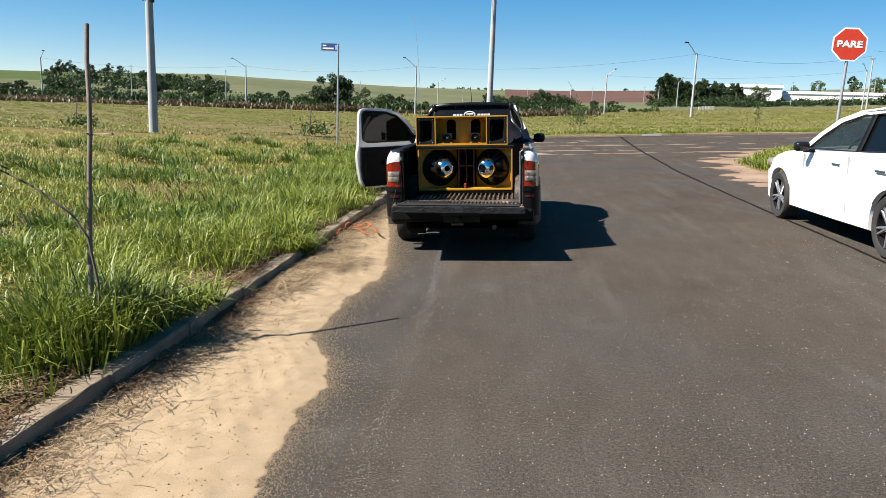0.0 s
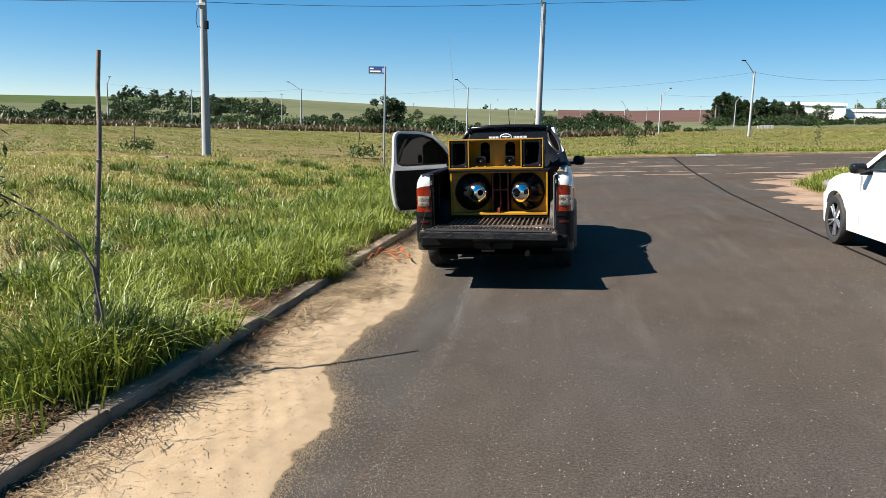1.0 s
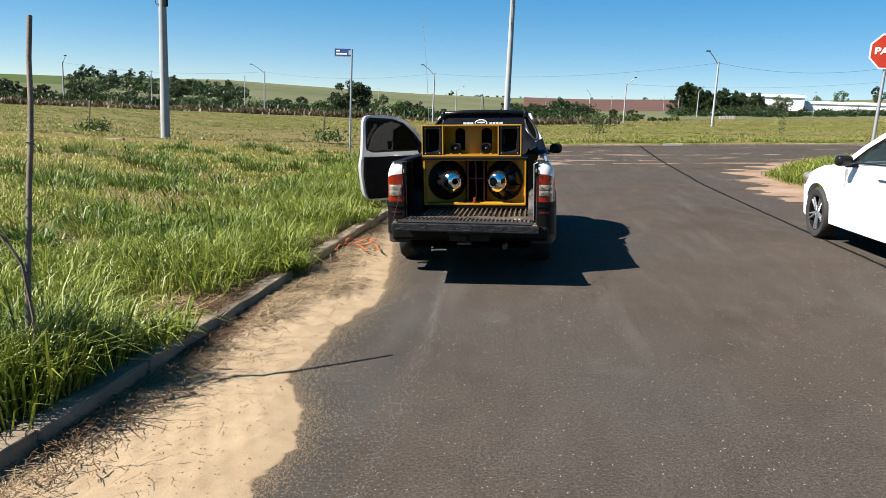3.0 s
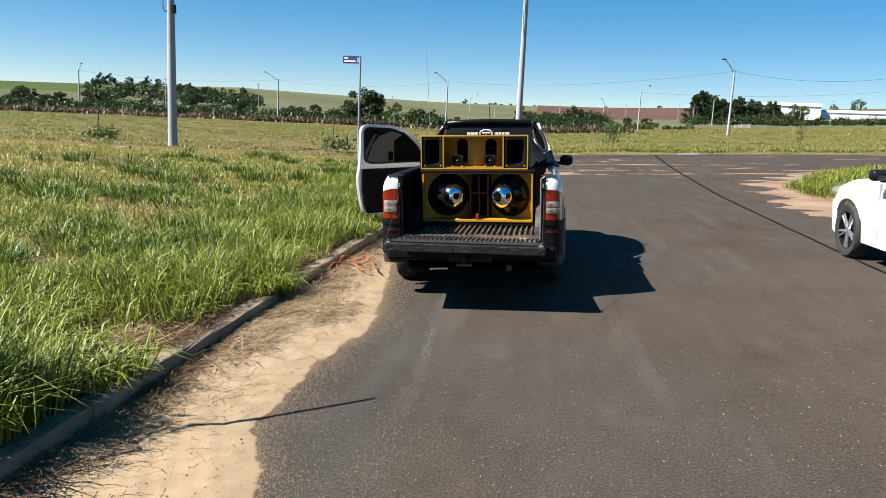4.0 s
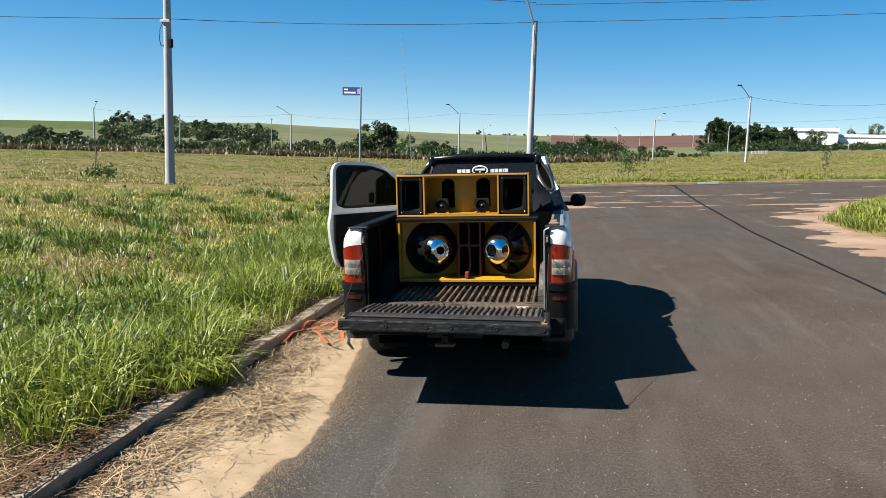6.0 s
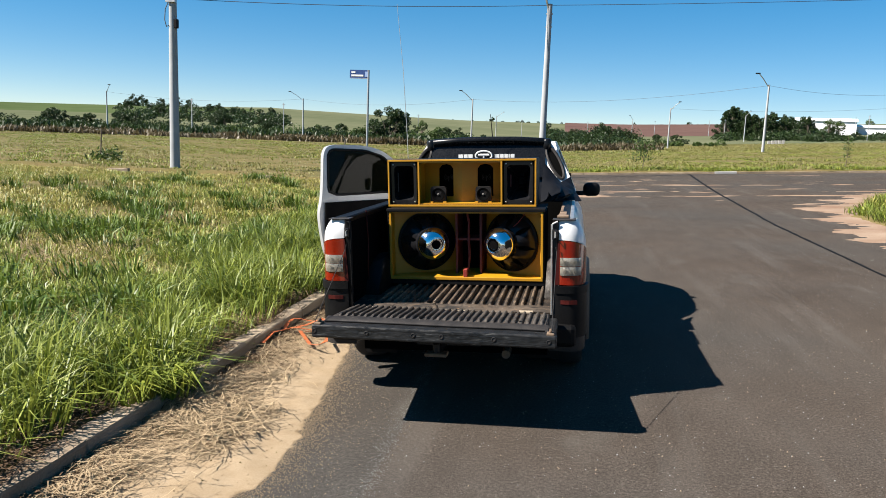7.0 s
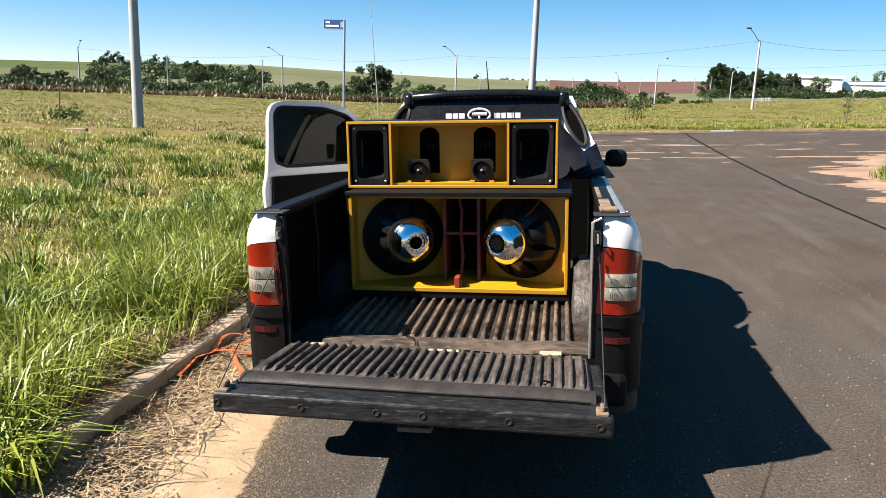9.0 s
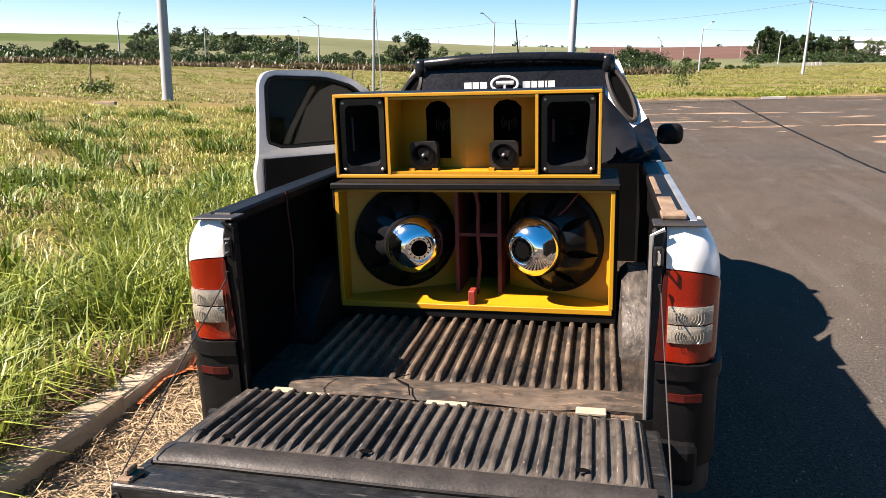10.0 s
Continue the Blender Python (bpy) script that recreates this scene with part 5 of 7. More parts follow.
# ---- the loudspeaker cabinets in the bed ----
def woofer(parent, x, y, z, turn):
    """A driver mounted backwards: black basket, bright domed magnet cover; it faces -y."""
    m = pose(x, y, z, 90, 0, turn) @ Matrix.Diagonal((1, 1, 1.28, 1))
    basket = part("woofer", lathe([(0.222, -0.004), (0.222, 0.012), (0.205, 0.018), (0.195, 0.006)], 48), BLACK_PLASTIC, parent, "black loudspeaker with a chrome magnet cover", True, m)
    part("cone", lathe([(0.196, 0.004), (0.12, 0.012), (0.08, 0.02)], 40), BLACK_PLASTIC, basket, smooth=True)
    for k in range(8):
        a = math.tau * k / 8 + 0.2
        sp = bmesh.new()
        rows_ = []
        for r, h, w in ((0.206, 0.014, 0.080), (0.190, 0.038, 0.072), (0.160, 0.068, 0.046), (0.130, 0.094, 0.038), (0.108, 0.102, 0.044)):
            rows_.append([(r * math.cos(a) - d * w * math.sin(a), r * math.sin(a) + d * w * math.cos(a), h - 0.010 * d * d) for d in (-1, -0.5, 0, 0.5, 1)])
        part("spider_arm", grid(rows_, sp, 0.006), BLACK_GLOSS, basket, smooth=True)
    part("magnet", lathe([(0.105, 0.085), (0.121, 0.096), (0.122, 0.133), (0.108, 0.135)], 36), BLACK_GLOSS, basket, smooth=True)
    cap = part("magnet_cover", lathe([(0.108, 0.160), (0.102, 0.170), (0.084, 0.186), (0.062, 0.197), (0.056, 0.198), (0.053, 0.192), (0.0505, 0.196), (0.046, 0.197), (0.034, 0.196), (0.032, 0.18)], 48), CHROME, basket, "polished chrome dome", True)
    part("cover_rim", lathe([(0.110, 0.132), (0.1175, 0.134), (0.1175, 0.147), (0.1135, 0.154), (0.1075, 0.161)], 48), CHROME, cap, "polished rim", True)
    # flat black disc paints the darkness of the vent
    part("vent_hole", lathe([(0.0325, 0.1965), (0.0315, 0.194), (0.0005, 0.193)], 24), VOID, cap, "black disc for the unlit vent hole")
    for k in range(24):
        a = math.tau * k / 24
        part("vent_slot", boxes((-0.0022, 0.0022, 0.037, 0.045, 0.1965, 0.1982)), VOID, cap, m=Matrix.Rotation(a, 4, "Z")) if k % 2 == 0 else None
    for k in range(8):
        a = math.tau * k / 8
        part("screw", lathe([(0.006, 0.012), (0.006, 0.018), (0.003, 0.020)], 8), BLACK_GLOSS, basket, m=pose(0.213 * math.cos(a), 0.213 * math.sin(a), 0))
    return basket


BX0, BX1, BZ0, BZ1, BF, BB = -0.584, 0.558, 0.563, 1.116, 0.768, 1.25
low_cab = thing("bass_cabinet", TRUCK, "yellow and black bass loudspeaker cabinet standing in the bed", "loudspeaker")
for row in ((BX0, BX1, BF, BB, BZ0, BZ0 + 0.045), (BX0, BX1, BF, BB, BZ1 - 0.022, BZ1), (BX0, BX0 + 0.016, BF, BB, BZ0 + 0.045, BZ1 - 0.022), (BX1 - 0.016, BX1, BF, BB, BZ0 + 0.045, BZ1 - 0.022), (BX0 + 0.016, BX1 - 0.016, BB - 0.02, BB, BZ0 + 0.045, BZ1 - 0.022)):
    part("shell_panel", boxes(row, bevel=0.003), BLACK_PLASTIC, low_cab, "black outer panel")
for row in ((BX0 + 0.016, BX1 - 0.016, BF - 0.006, BF + 0.012, BZ0 + 0.036, BZ0 + 0.058), (BX0 + 0.013, BX0 + 0.03, BF - 0.006, BF + 0.012, BZ0 + 0.058, BZ1 - 0.024), (BX1 - 0.03, BX1 - 0.013, BF - 0.006, BF + 0.012, BZ0 + 0.058, BZ1 - 0.024)):
    part("front_edge", boxes(row, bevel=0.002), YELLOW, low_cab, "yellow front edge")
part("top_edge", boxes((BX0 - 0.004, BX1 + 0.004, BF - 0.012, BF + 0.02, BZ1 - 0.022, BZ1 + 0.002), bevel=0.004), BLACK_PLASTIC, low_cab, "black edge trim")
part("bottom_board", boxes((BX0 + 0.016, BX1 - 0.016, BF + 0.012, BB - 0.02, BZ0 + 0.045, BZ0 + 0.058)), YELLOW, low_cab, "yellow floor board")
part("side_board", boxes((BX0 + 0.016, BX0 + 0.03, BF + 0.012, BB - 0.02, BZ0 + 0.058, BZ1 - 0.022)), YELLOW, low_cab)
part("side_board", boxes((BX1 - 0.03, BX1 - 0.016, BF + 0.012, BB - 0.02, BZ0 + 0.058, BZ1 - 0.022)), YELLOW, low_cab)
part("lid_board", boxes((BX0 + 0.03, BX1 - 0.03, BF + 0.012, BB - 0.02, BZ1 - 0.034, BZ1 - 0.022)), YELLOW, low_cab)
ANG = 27.0
MID = (BX0 + BX1) / 2
for side in (1, -1):
    # slanted baffle from the front corner in to the middle chamber
    L = 0.475
    circ = [(0.245 + 0.214 * math.cos(a), 0.858 + 0.214 * math.sin(a)) for a in np.linspace(0, math.tau, 41)[:-1]]
    ca, sa = math.cos(radians(ANG)), math.sin(radians(ANG))
    fx = MID + side * (BX1 - MID - 0.03)
    place = lambda u, v, w, fx=fx, side=side: (fx - side * (u * ca - w * sa), BF + 0.095 + u * sa + w * ca, v)
    part("baffle", plate([(0, BZ0 + 0.058), (L, BZ0 + 0.058), (L, BZ1 - 0.034), (0, BZ1 - 0.034)], [circ], place, 0.015), YELLOW, low_cab, "yellow slanted baffle")
    wx, wy, wz = place(0.245, 0.858, -0.004)
    woofer(low_cab, wx, wy, wz, -side * ANG)
# black back plate stands for the shade deep in the ports
part("chamber_back", boxes((MID - 0.12, MID + 0.12, BB - 0.06, BB - 0.03, BZ0 + 0.058, BZ1 - 0.034)), VOID, low_cab, "black back for the unlit port chamber")
for x in (-0.095, 0.085):
    part("port_wall", boxes((MID + x, MID + x + 0.016, BF + 0.16, BB - 0.06, BZ0 + 0.058, BZ1 - 0.034)), PORT_RED, low_cab, "dark red port wall")
part("port_shelf", boxes((MID - 0.079, MID + 0.085, BF + 0.17, BB - 0.08, 0.868, 0.882)), PORT_RED, low_cab, "dark red shelf")
part("port_web", tubes(([(MID - 0.015, BF + 0.18, 1.09), (MID + 0.005, BF + 0.17, 1.0), (MID, BF + 0.17, 0.88), (MID + 0.008, BF + 0.17, 0.75), (MID - 0.005, BF + 0.16, 0.62)], 0.009), sides=6), PORT_RED, low_cab, "dark red upright")
part("red_block", boxes((MID - 0.015, MID + 0.012, BF + 0.0, BF + 0.06, BZ0 + 0.058, BZ0 + 0.115), bevel=0.003), RED_PAINT, low_cab, "small red block")
part("red_lead", tubes(([(0.42, BF + 0.10, 1.085), (0.36, BF + 0.08, 1.01), (0.33, BF + 0.06, 0.985)], 0.003), sides=5), RED_PAINT, low_cab, "thin red lead")

TX0, TX1, TZ0, TZ1, TF, TB = -0.608, 0.488, 1.120, 1.466, 0.905, 1.32
top_cab = thing("horn_cabinet", TRUCK, "yellow horn and tweeter cabinet on top of the bass cabinet", "loudspeaker")
for row in ((TX0, TX1, TF + 0.006, TB, TZ0, TZ0 + 0.016), (TX0, TX1, TF + 0.006, TB, TZ1 - 0.016, TZ1), (TX0, TX0 + 0.016, TF + 0.006, TB, TZ0 + 0.016, TZ1 - 0.016), (TX1 - 0.016, TX1, TF + 0.006, TB, TZ0 + 0.016, TZ1 - 0.016), (TX0 + 0.016, TX1 - 0.016, TB - 0.015, TB, TZ0 + 0.016, TZ1 - 0.016)):
    part("shell_panel", boxes(row), BLACK_PLASTIC, top_cab, "black shell panel")
HL, HR = TX0 + 0.232, TX1 - 0.252
for row in ((TX0, TX1, TF - 0.004, TF + 0.008, TZ0, TZ0 + 0.014), (TX0, TX1, TF - 0.004, TF + 0.008, TZ1 - 0.014, TZ1), (TX0, TX0 + 0.012, TF - 0.004, TF + 0.008, TZ0 + 0.014, TZ1 - 0.014), (TX1 - 0.012, TX1, TF - 0.004, TF + 0.008, TZ0 + 0.014, TZ1 - 0.014)):
    part("yellow_edge", boxes(row, bevel=0.002), YELLOW, top_cab, "chipped yellow edge strip")
for x in (HL, HR):
    part("divider", boxes((x - 0.006, x + 0.006, TF - 0.003, TB - 0.02, TZ0 + 0.014, TZ1 - 0.014)), YELLOW, top_cab, "yellow divider board")
part("floor_board", boxes((HL + 0.006, HR - 0.006, TF + 0.008, TB - 0.02, TZ0 + 0.016, TZ0 + 0.026)), YELLOW, top_cab)
part("roof_board", boxes((HL + 0.006, HR - 0.006, TF + 0.008, TB - 0.02, TZ1 - 0.026, TZ1 - 0.016)), YELLOW, top_cab)
TM = (HL + HR) / 2
for side in (1, -1):
    half = TM - HL - 0.006
    y0, y1 = TF + 0.19, TF + 0.065
    sx0 = 0.112 if side > 0 else 0.068
    sx = sx0 + 0.055
    slot = [(sx0, 1.185), (sx0 + 0.115, 1.185), (sx0 + 0.115, 1.395), (sx0 + 0.092, 1.42), (sx, 1.428), (sx0 + 0.022, 1.42), (sx0, 1.395)]
    place = lambda u, v, w, side=side, half=half: (TM + side * u, (TF + 0.115 + 0.09 * u / half) + w, v)
    part("horn_panel", plate([(0, TZ0 + 0.026), (half, TZ0 + 0.026), (half, TZ1 - 0.026), (0, TZ1 - 0.026)], [slot], place, 0.012), YELLOW, top_cab, "yellow angled panel with an arched slot")
    # black plate behind the slot paints its inner shade
    part("slot_back", boxes((TM + side * sx - 0.07, TM + side * sx + 0.07, TF + 0.25, TF + 0.27, 1.17, 1.45)), VOID, top_cab, "black back for the unlit slot")
    rings = []
    for r in (0.012, 0.022, 0.032):
        rings.append(([(TM + side * sx + r * math.cos(a), TF + 0.246, 1.325 + r * math.sin(a)) for a in np.linspace(-0.8, 0.8, 7)], 0.0022))
        rings.append(([(TM + side * sx - r * math.cos(a), TF + 0.246, 1.325 + r * math.sin(a)) for a in np.linspace(-0.8, 0.8, 7)], 0.0022))
    part("slot_mark", tubes(*rings, ([(TM + side * sx, TF + 0.246, 1.295), (TM + side * sx, TF + 0.246, 1.335)], 0.004), sides=5), GREY_PLASTIC, top_cab, "pale wave mark")
    tw = part("tweeter", plate(rounded(TM + side * 0.168 - 0.058, TM + side * 0.168 + 0.058, TZ0 + 0.030, TZ0 + 0.146, 0.02), [], lambda u, v, w: (u, TF + 0.045 + w - 0.12 * (v - 1.2), v), 0.05), GREY_PLASTIC, top_cab, "square black tweeter")
    part("tweeter_horn", lathe([(0.046, 0.0), (0.048, 0.012), (0.042, 0.012), (0.030, 0.004), (0.014, 0.001)], 28), VOID, tw, smooth=True, m=pose(TM + side * 0.168, TF + 0.046, TZ0 + 0.088, 90, 0, 0))
    part("tweeter_phase_plug", lathe([(0.010, -0.01), (0.009, 0.002), (0.002, 0.012)], 16), STEEL, tw, smooth=True, m=pose(TM + side * 0.168, TF + 0.046, TZ0 + 0.088, 90, 0, 0))
    for dx in (-0.05, 0.05):
        part("tweeter_foot", boxes((TM + side * 0.168 + dx - 0.012, TM + side * 0.168 + dx + 0.012, TF + 0.03, TF + 0.07, TZ0 + 0.026, TZ0 + 0.036)), YELLOW, tw)
for x0, x1 in ((TX0 + 0.012, HL - 0.006), (HR + 0.006, TX1 - 0.012)):
    outer = rounded(x0 + 0.012, x1 - 0.012, TZ0 + 0.02, TZ1 - 0.02, 0.02)
    hole = rounded(x0 + 0.034, x1 - 0.034, TZ0 + 0.048, TZ1 - 0.046, 0.025)
    horn = part("horn", plate(outer, [hole], lambda u, v, w: (u, TF + 0.012 + w, v), 0.02), BLACK_GLOSS, top_cab, "black rectangular horn flare")
    cx, cz = (x0 + x1) / 2, (TZ0 + TZ1) / 2
    part("horn_throat", grid([[(cx + (u - cx) * k, TF + 0.03 + d, cz + (v - cz) * k) for u, v in hole + hole[:1]] for k, d in ((1, 0), (0.85, 0.04), (0.6, 0.10), (0.35, 0.18), (0.2, 0.25), (0.02, 0.26))]), BLACK_GLOSS, horn, "flared throat", True)
    for sx in (x0 + 0.026, x1 - 0.026):
        for sz in (TZ0 + 0.036, TZ1 - 0.036):
            part("screw", lathe([(0.006, 0.0), (0.006, 0.004), (0.003, 0.006)], 8), STEEL, horn, m=pose(sx, TF + 0.012, sz, 90, 0, 0))
    # left bar paints a dim reflection in the horn; right bar is writing
    part("horn_glint_lettering", boxes((x0 + 0.055, x0 + 0.062, TF + 0.031, TF + 0.034, 1.23, 1.37)) if x0 < 0 else boxes((x0 + 0.05, x0 + 0.062, TF + 0.055, TF + 0.058, 1.26, 1.35)), GREY_PLASTIC if x0 < 0 else DULL_RED, horn, "painted dim reflection at left, unreadable writing at right")


# ---- grass, leaves and litter ----
RNG = np.random.default_rng(7)


def patchy(x, y, s, k=0.0):
    """A smooth field in 0..1 from a few turned waves."""
    v = np.sin(x * s + 1.7 * np.sin(y * s * 0.7 + k)) + np.sin(y * s * 1.3 + 1.1 * np.sin(x * s * 0.9 + 2 + k)) + 0.7 * np.sin((x + y) * s * 2.1 + k) + 0.5 * np.sin((x - y * 0.8) * s * 4.3 + 2 * k)
    return np.clip(0.5 + v / 5.0, 0, 1)


def blades(name, x, y, h, w, lean, heading, material, label, z=None, category="grass"):
    """One bent blade at each place: two faces, three triangles."""
    z = land_z(x, y) if z is None else z
    n = len(x)
    ca, sa = np.cos(heading), np.sin(heading)
    tw = heading + RNG.normal(0, 0.5, n)
    wx, wy = -np.sin(tw) * w / 2, np.cos(tw) * w / 2
    mx, my, mz = x + ca * lean * h * 0.35, y + sa * lean * h * 0.35, z + h * 0.58
    tx, ty, tz = x + ca * lean * h, y + sa * lean * h, z + h * np.clip(1.0 - 0.45 * lean * lean, 0.35, 1)
    z0 = z - 0.03
    v = np.stack([np.stack(q, 1) for q in ((x - wx, y - wy, z0), (x + wx, y + wy, z0), (mx + wx * 0.85, my + wy * 0.85, mz), (mx - wx * 0.85, my - wy * 0.85, mz), (tx, ty, tz))], 1).reshape(-1, 3)
    i = np.arange(n)[:, None] * 5
    f = np.concatenate([i + np.array([[0, 1, 2]]), i + np.array([[0, 2, 3]]), i + np.array([[3, 2, 4]])], 0)
    return tagged(arrays(name, v, f, material, SITE.copy()), label, category, kind="stuff")


def scatter(x0, x1, y0, y1, per_m2, wedge=0.80, side=1):
    n = int((x1 - x0) * (y1 - y0) * per_m2)
    x, y = RNG.uniform(x0, x1, n), RNG.uniform(y0, y1, n)
    ok = (x > -wedge * y - 1.5) & (x < 0.62 * y + 2.5)
    return x[ok], y[ok]


def tufts(x, y, count, spread, h0, h1):
    """Blades that fan out from tuft centres."""
    k = len(x)
    hh = RNG.uniform(h0, h1, k)
    X, Y, H = np.repeat(x, count), np.repeat(y, count), np.repeat(hh, count)
    a = RNG.uniform(0, math.tau, len(X))
    r = spread * np.sqrt(RNG.uniform(0, 1, len(X)))
    lean = np.clip(0.25 + 0.75 * r / spread + RNG.normal(0, 0.18, len(X)), 0.05, 1.3)
    return X + r * np.cos(a), Y + r * np.sin(a), H * RNG.uniform(0.55, 1.1, len(X)), lean, a + RNG.normal(0, 0.4, len(X))


# tall green fringe behind the kerb, in uneven clumps
x, y = scatter(-5.2, KERB_X - 0.16, 1.0, 19.0, 150)
d = KERB_X - x
edge = np.clip(1.25 - d / 2.6, 0, 1)
p = patchy(x, y, 1.6, 0.4)
keep = RNG.uniform(0, 1, len(x)) < np.clip((p - 0.28) * 2.6, 0.04, 1) * (0.35 + 0.65 * edge) * np.where(d < 0.20 + 0.45 * patchy(x, y, 0.9, 1.0), np.clip(patchy(x, y, 2.1, 3.0) * 3.2 - 1.2, 0.05, 1), 1) * np.where((y < 4.0 + 0.35 * np.sin(x * 5)) & (d < 0.85), 0.05, 1)
x, y, p, edge = x[keep], y[keep], p[keep], edge[keep]
size = (0.14 + 0.26 * edge * np.clip(p * 1.5, 0.3, 1.1)) * (0.85 + 0.25 * smooth(4, 9, y))
X, Y, H, LN, A = tufts(x, y, 12, 0.13, 0.7, 1.25)
H = H * np.repeat(size, 12)
ok = X < KERB_X - 0.10 + 0.16 * RNG.uniform(0, 1, len(X)) * (RNG.uniform(0, 1, len(X)) < 0.25)
X, Y, H, LN, A = X[ok], Y[ok], H[ok], LN[ok], A[ok]
blades("grass", X, Y, H, 0.006 + 0.009 * RNG.uniform(0, 1, len(X)), LN, A, GRASS, "tall green grass in clumps behind the kerb", z=land_z(np.minimum(X, KERB_X - 0.05), Y))

# tall clump round the stake
x, y = RNG.normal(-2.72, 0.17, 110), RNG.normal(4.42, 0.30, 110)
x = np.minimum(x, KERB_X - 0.17)
X, Y, H, LN, A = tufts(x, y, 14, 0.12, 0.30, 0.62)
blades("grass", X, Y, H, 0.006 + 0.009 * RNG.uniform(0, 1, len(X)), LN * 0.85, A, GRASS, "tall green grass round the wooden stake")

# clumps that spill over the kerb
y = np.array([5.30, 5.48, 7.58, 7.72, 7.86, 7.98, 10.9, 11.4])
x = -2.40 + 0.03 * np.sin(y * 9)
x, y = np.repeat(x, 9) + RNG.normal(0, 0.05, 72), np.repeat(y, 9) + RNG.normal(0, 0.08, 72)
X, Y, H, LN, A = tufts(x, y, 14, 0.10, 0.16, 0.34)
blades("grass", X, Y, H, 0.008 + 0.010 * RNG.uniform(0, 1, len(X)), LN + 0.25, A, GRASS, "green grass spilling over the kerb", z=np.full(len(X), 0.12))

# darker tufts standing out of the field
x, y = scatter(-13, -2.9, 3.0, 26.5, 1.5)
keep = patchy(x, y, 0.8, 5.0) > 0.45
x, y = x[keep], y[keep]
x, y = np.repeat(x, 3) + RNG.normal(0, 0.10, 3 * len(x)), np.repeat(y, 3) + RNG.normal(0, 0.10, 3 * len(y))
X, Y, H, LN, A = tufts(x, y, 22, 0.17, 0.22, 0.42)
blades("grass", X, Y, H, 0.012 + 0.014 * RNG.uniform(0, 1, len(X)), LN + 0.1, A, GRASS_DEEP, "dark green tufts standing out of the field")

# lower yellow-green field
def field(x0, x1, y0, y1, per, count, spread, h0, h1, width, material, label, s=0.9, k=0.0, bare=0.30, wedge=0.80):
    x, y = scatter(x0, x1, y0, y1, per, wedge)
    keep = (RNG.uniform(0, 1, len(x)) < np.clip((patchy(x, y, s, k) - bare) * 4, 0.10, 1)) & ~is_road(x, y)
    x, y = x[keep], y[keep]
    X, Y, H, LN, A = tufts(x, y, count, spread, h0, h1)
    ok = ~is_road(X, Y)
    X, Y, H, LN, A = X[ok], Y[ok], H[ok], LN[ok], A[ok]
    return blades("grass", X, Y, H, width * RNG.uniform(0.6, 1.3, len(X)), LN + 0.2, A, material, label)


field(-11, -2.75, 1.5, 15, 70, 10, 0.14, 0.08, 0.25, 0.013, GRASS, "short green grass on the verge", 1.5, 0.3, 0.40)
field(-11, -2.9, 1.5, 15, 55, 9, 0.11, 0.04, 0.12, 0.010, GRASS_DRY, "low yellow turf on the verge", 1.9, 3.1, 0.30)
field(-11, -3.0, 1.5, 15, 26, 9, 0.15, 0.08, 0.24, 0.012, GRASS_DRY, "yellowing grass on the verge", 1.3, 2.3, 0.34)
field(-26, -2.6, 14, 27.0, 36, 9, 0.19, 0.07, 0.19, 0.015, GRASS_DRY, "yellow-green field grass", 0.6, 1.0, 0.2)
field(-26, -2.6, 14, 27.0, 22, 9, 0.19, 0.07, 0.20, 0.015, GRASS, "green field grass", 0.7, 4.0, 0.42)
field(-5.0, -2.5, 16, 26.5, 46, 12, 0.16, 0.20, 0.38, 0.016, GRASS, "tall green grass beside the street", 1.0, 2.0, 0.2)
field(-95, -4, 29.3, 112, 5.0, 8, 0.45, 0.05, 0.13, 0.03, FAR_GRASS, "yellow-green grass across the far field", 0.22, 0.0, 0.25)
field(-95, -4, 29.3, 112, 1.8, 9, 0.45, 0.06, 0.18, 0.04, GRASS, "green grass across the far field", 0.2, 2.0, 0.40)
field(-6, 70, 41.5, 118, 5.0, 8, 0.45, 0.05, 0.14, 0.03, FAR_GRASS, "yellow-green grass beyond the street", 0.22, 5.0, 0.22)
field(-6, 70, 41.5, 118, 1.8, 9, 0.45, 0.06, 0.18, 0.04, GRASS, "green grass beyond the street", 0.25, 1.0, 0.42)
n = 52000
az, r = RNG.uniform(-14, 42, n), RNG.uniform(108, 212, n)
x, y = r * np.sin(np.radians(az)), r * np.cos(np.radians(az))
blades("grass", x, y, RNG.uniform(0.08, 0.22, n), RNG.uniform(0.06, 0.15, n), RNG.uniform(0.2, 1.0, n), RNG.uniform(0, math.tau, n), FAR_GRASS, "yellow-green grass at the far end of the field")
field(-3, 34, 41.3, 43.5, 26, 10, 0.25, 0.12, 0.30, 0.025, GRASS, "green fringe along the far kerb", 0.9, 1.0, 0.35)
field(5.75, 17.0, 15.6, 26.0, 44, 12, 0.18, 0.16, 0.36, 0.015, GRASS, "green grass on the street corner", 0.8, 1.0, 0.12)
field(6.6, 17.0, 15.0, 26.0, 14, 10, 0.18, 0.18, 0.34, 0.022, GRASS_DRY, "yellow grass on the street corner", 0.9, 3.0, 0.2)
field(5.9, 12.0, 3.0, 14.5, 14, 10, 0.18, 0.15, 0.34, 0.02, GRASS, "green grass beside the road", 0.8, 1.6, 0.2)

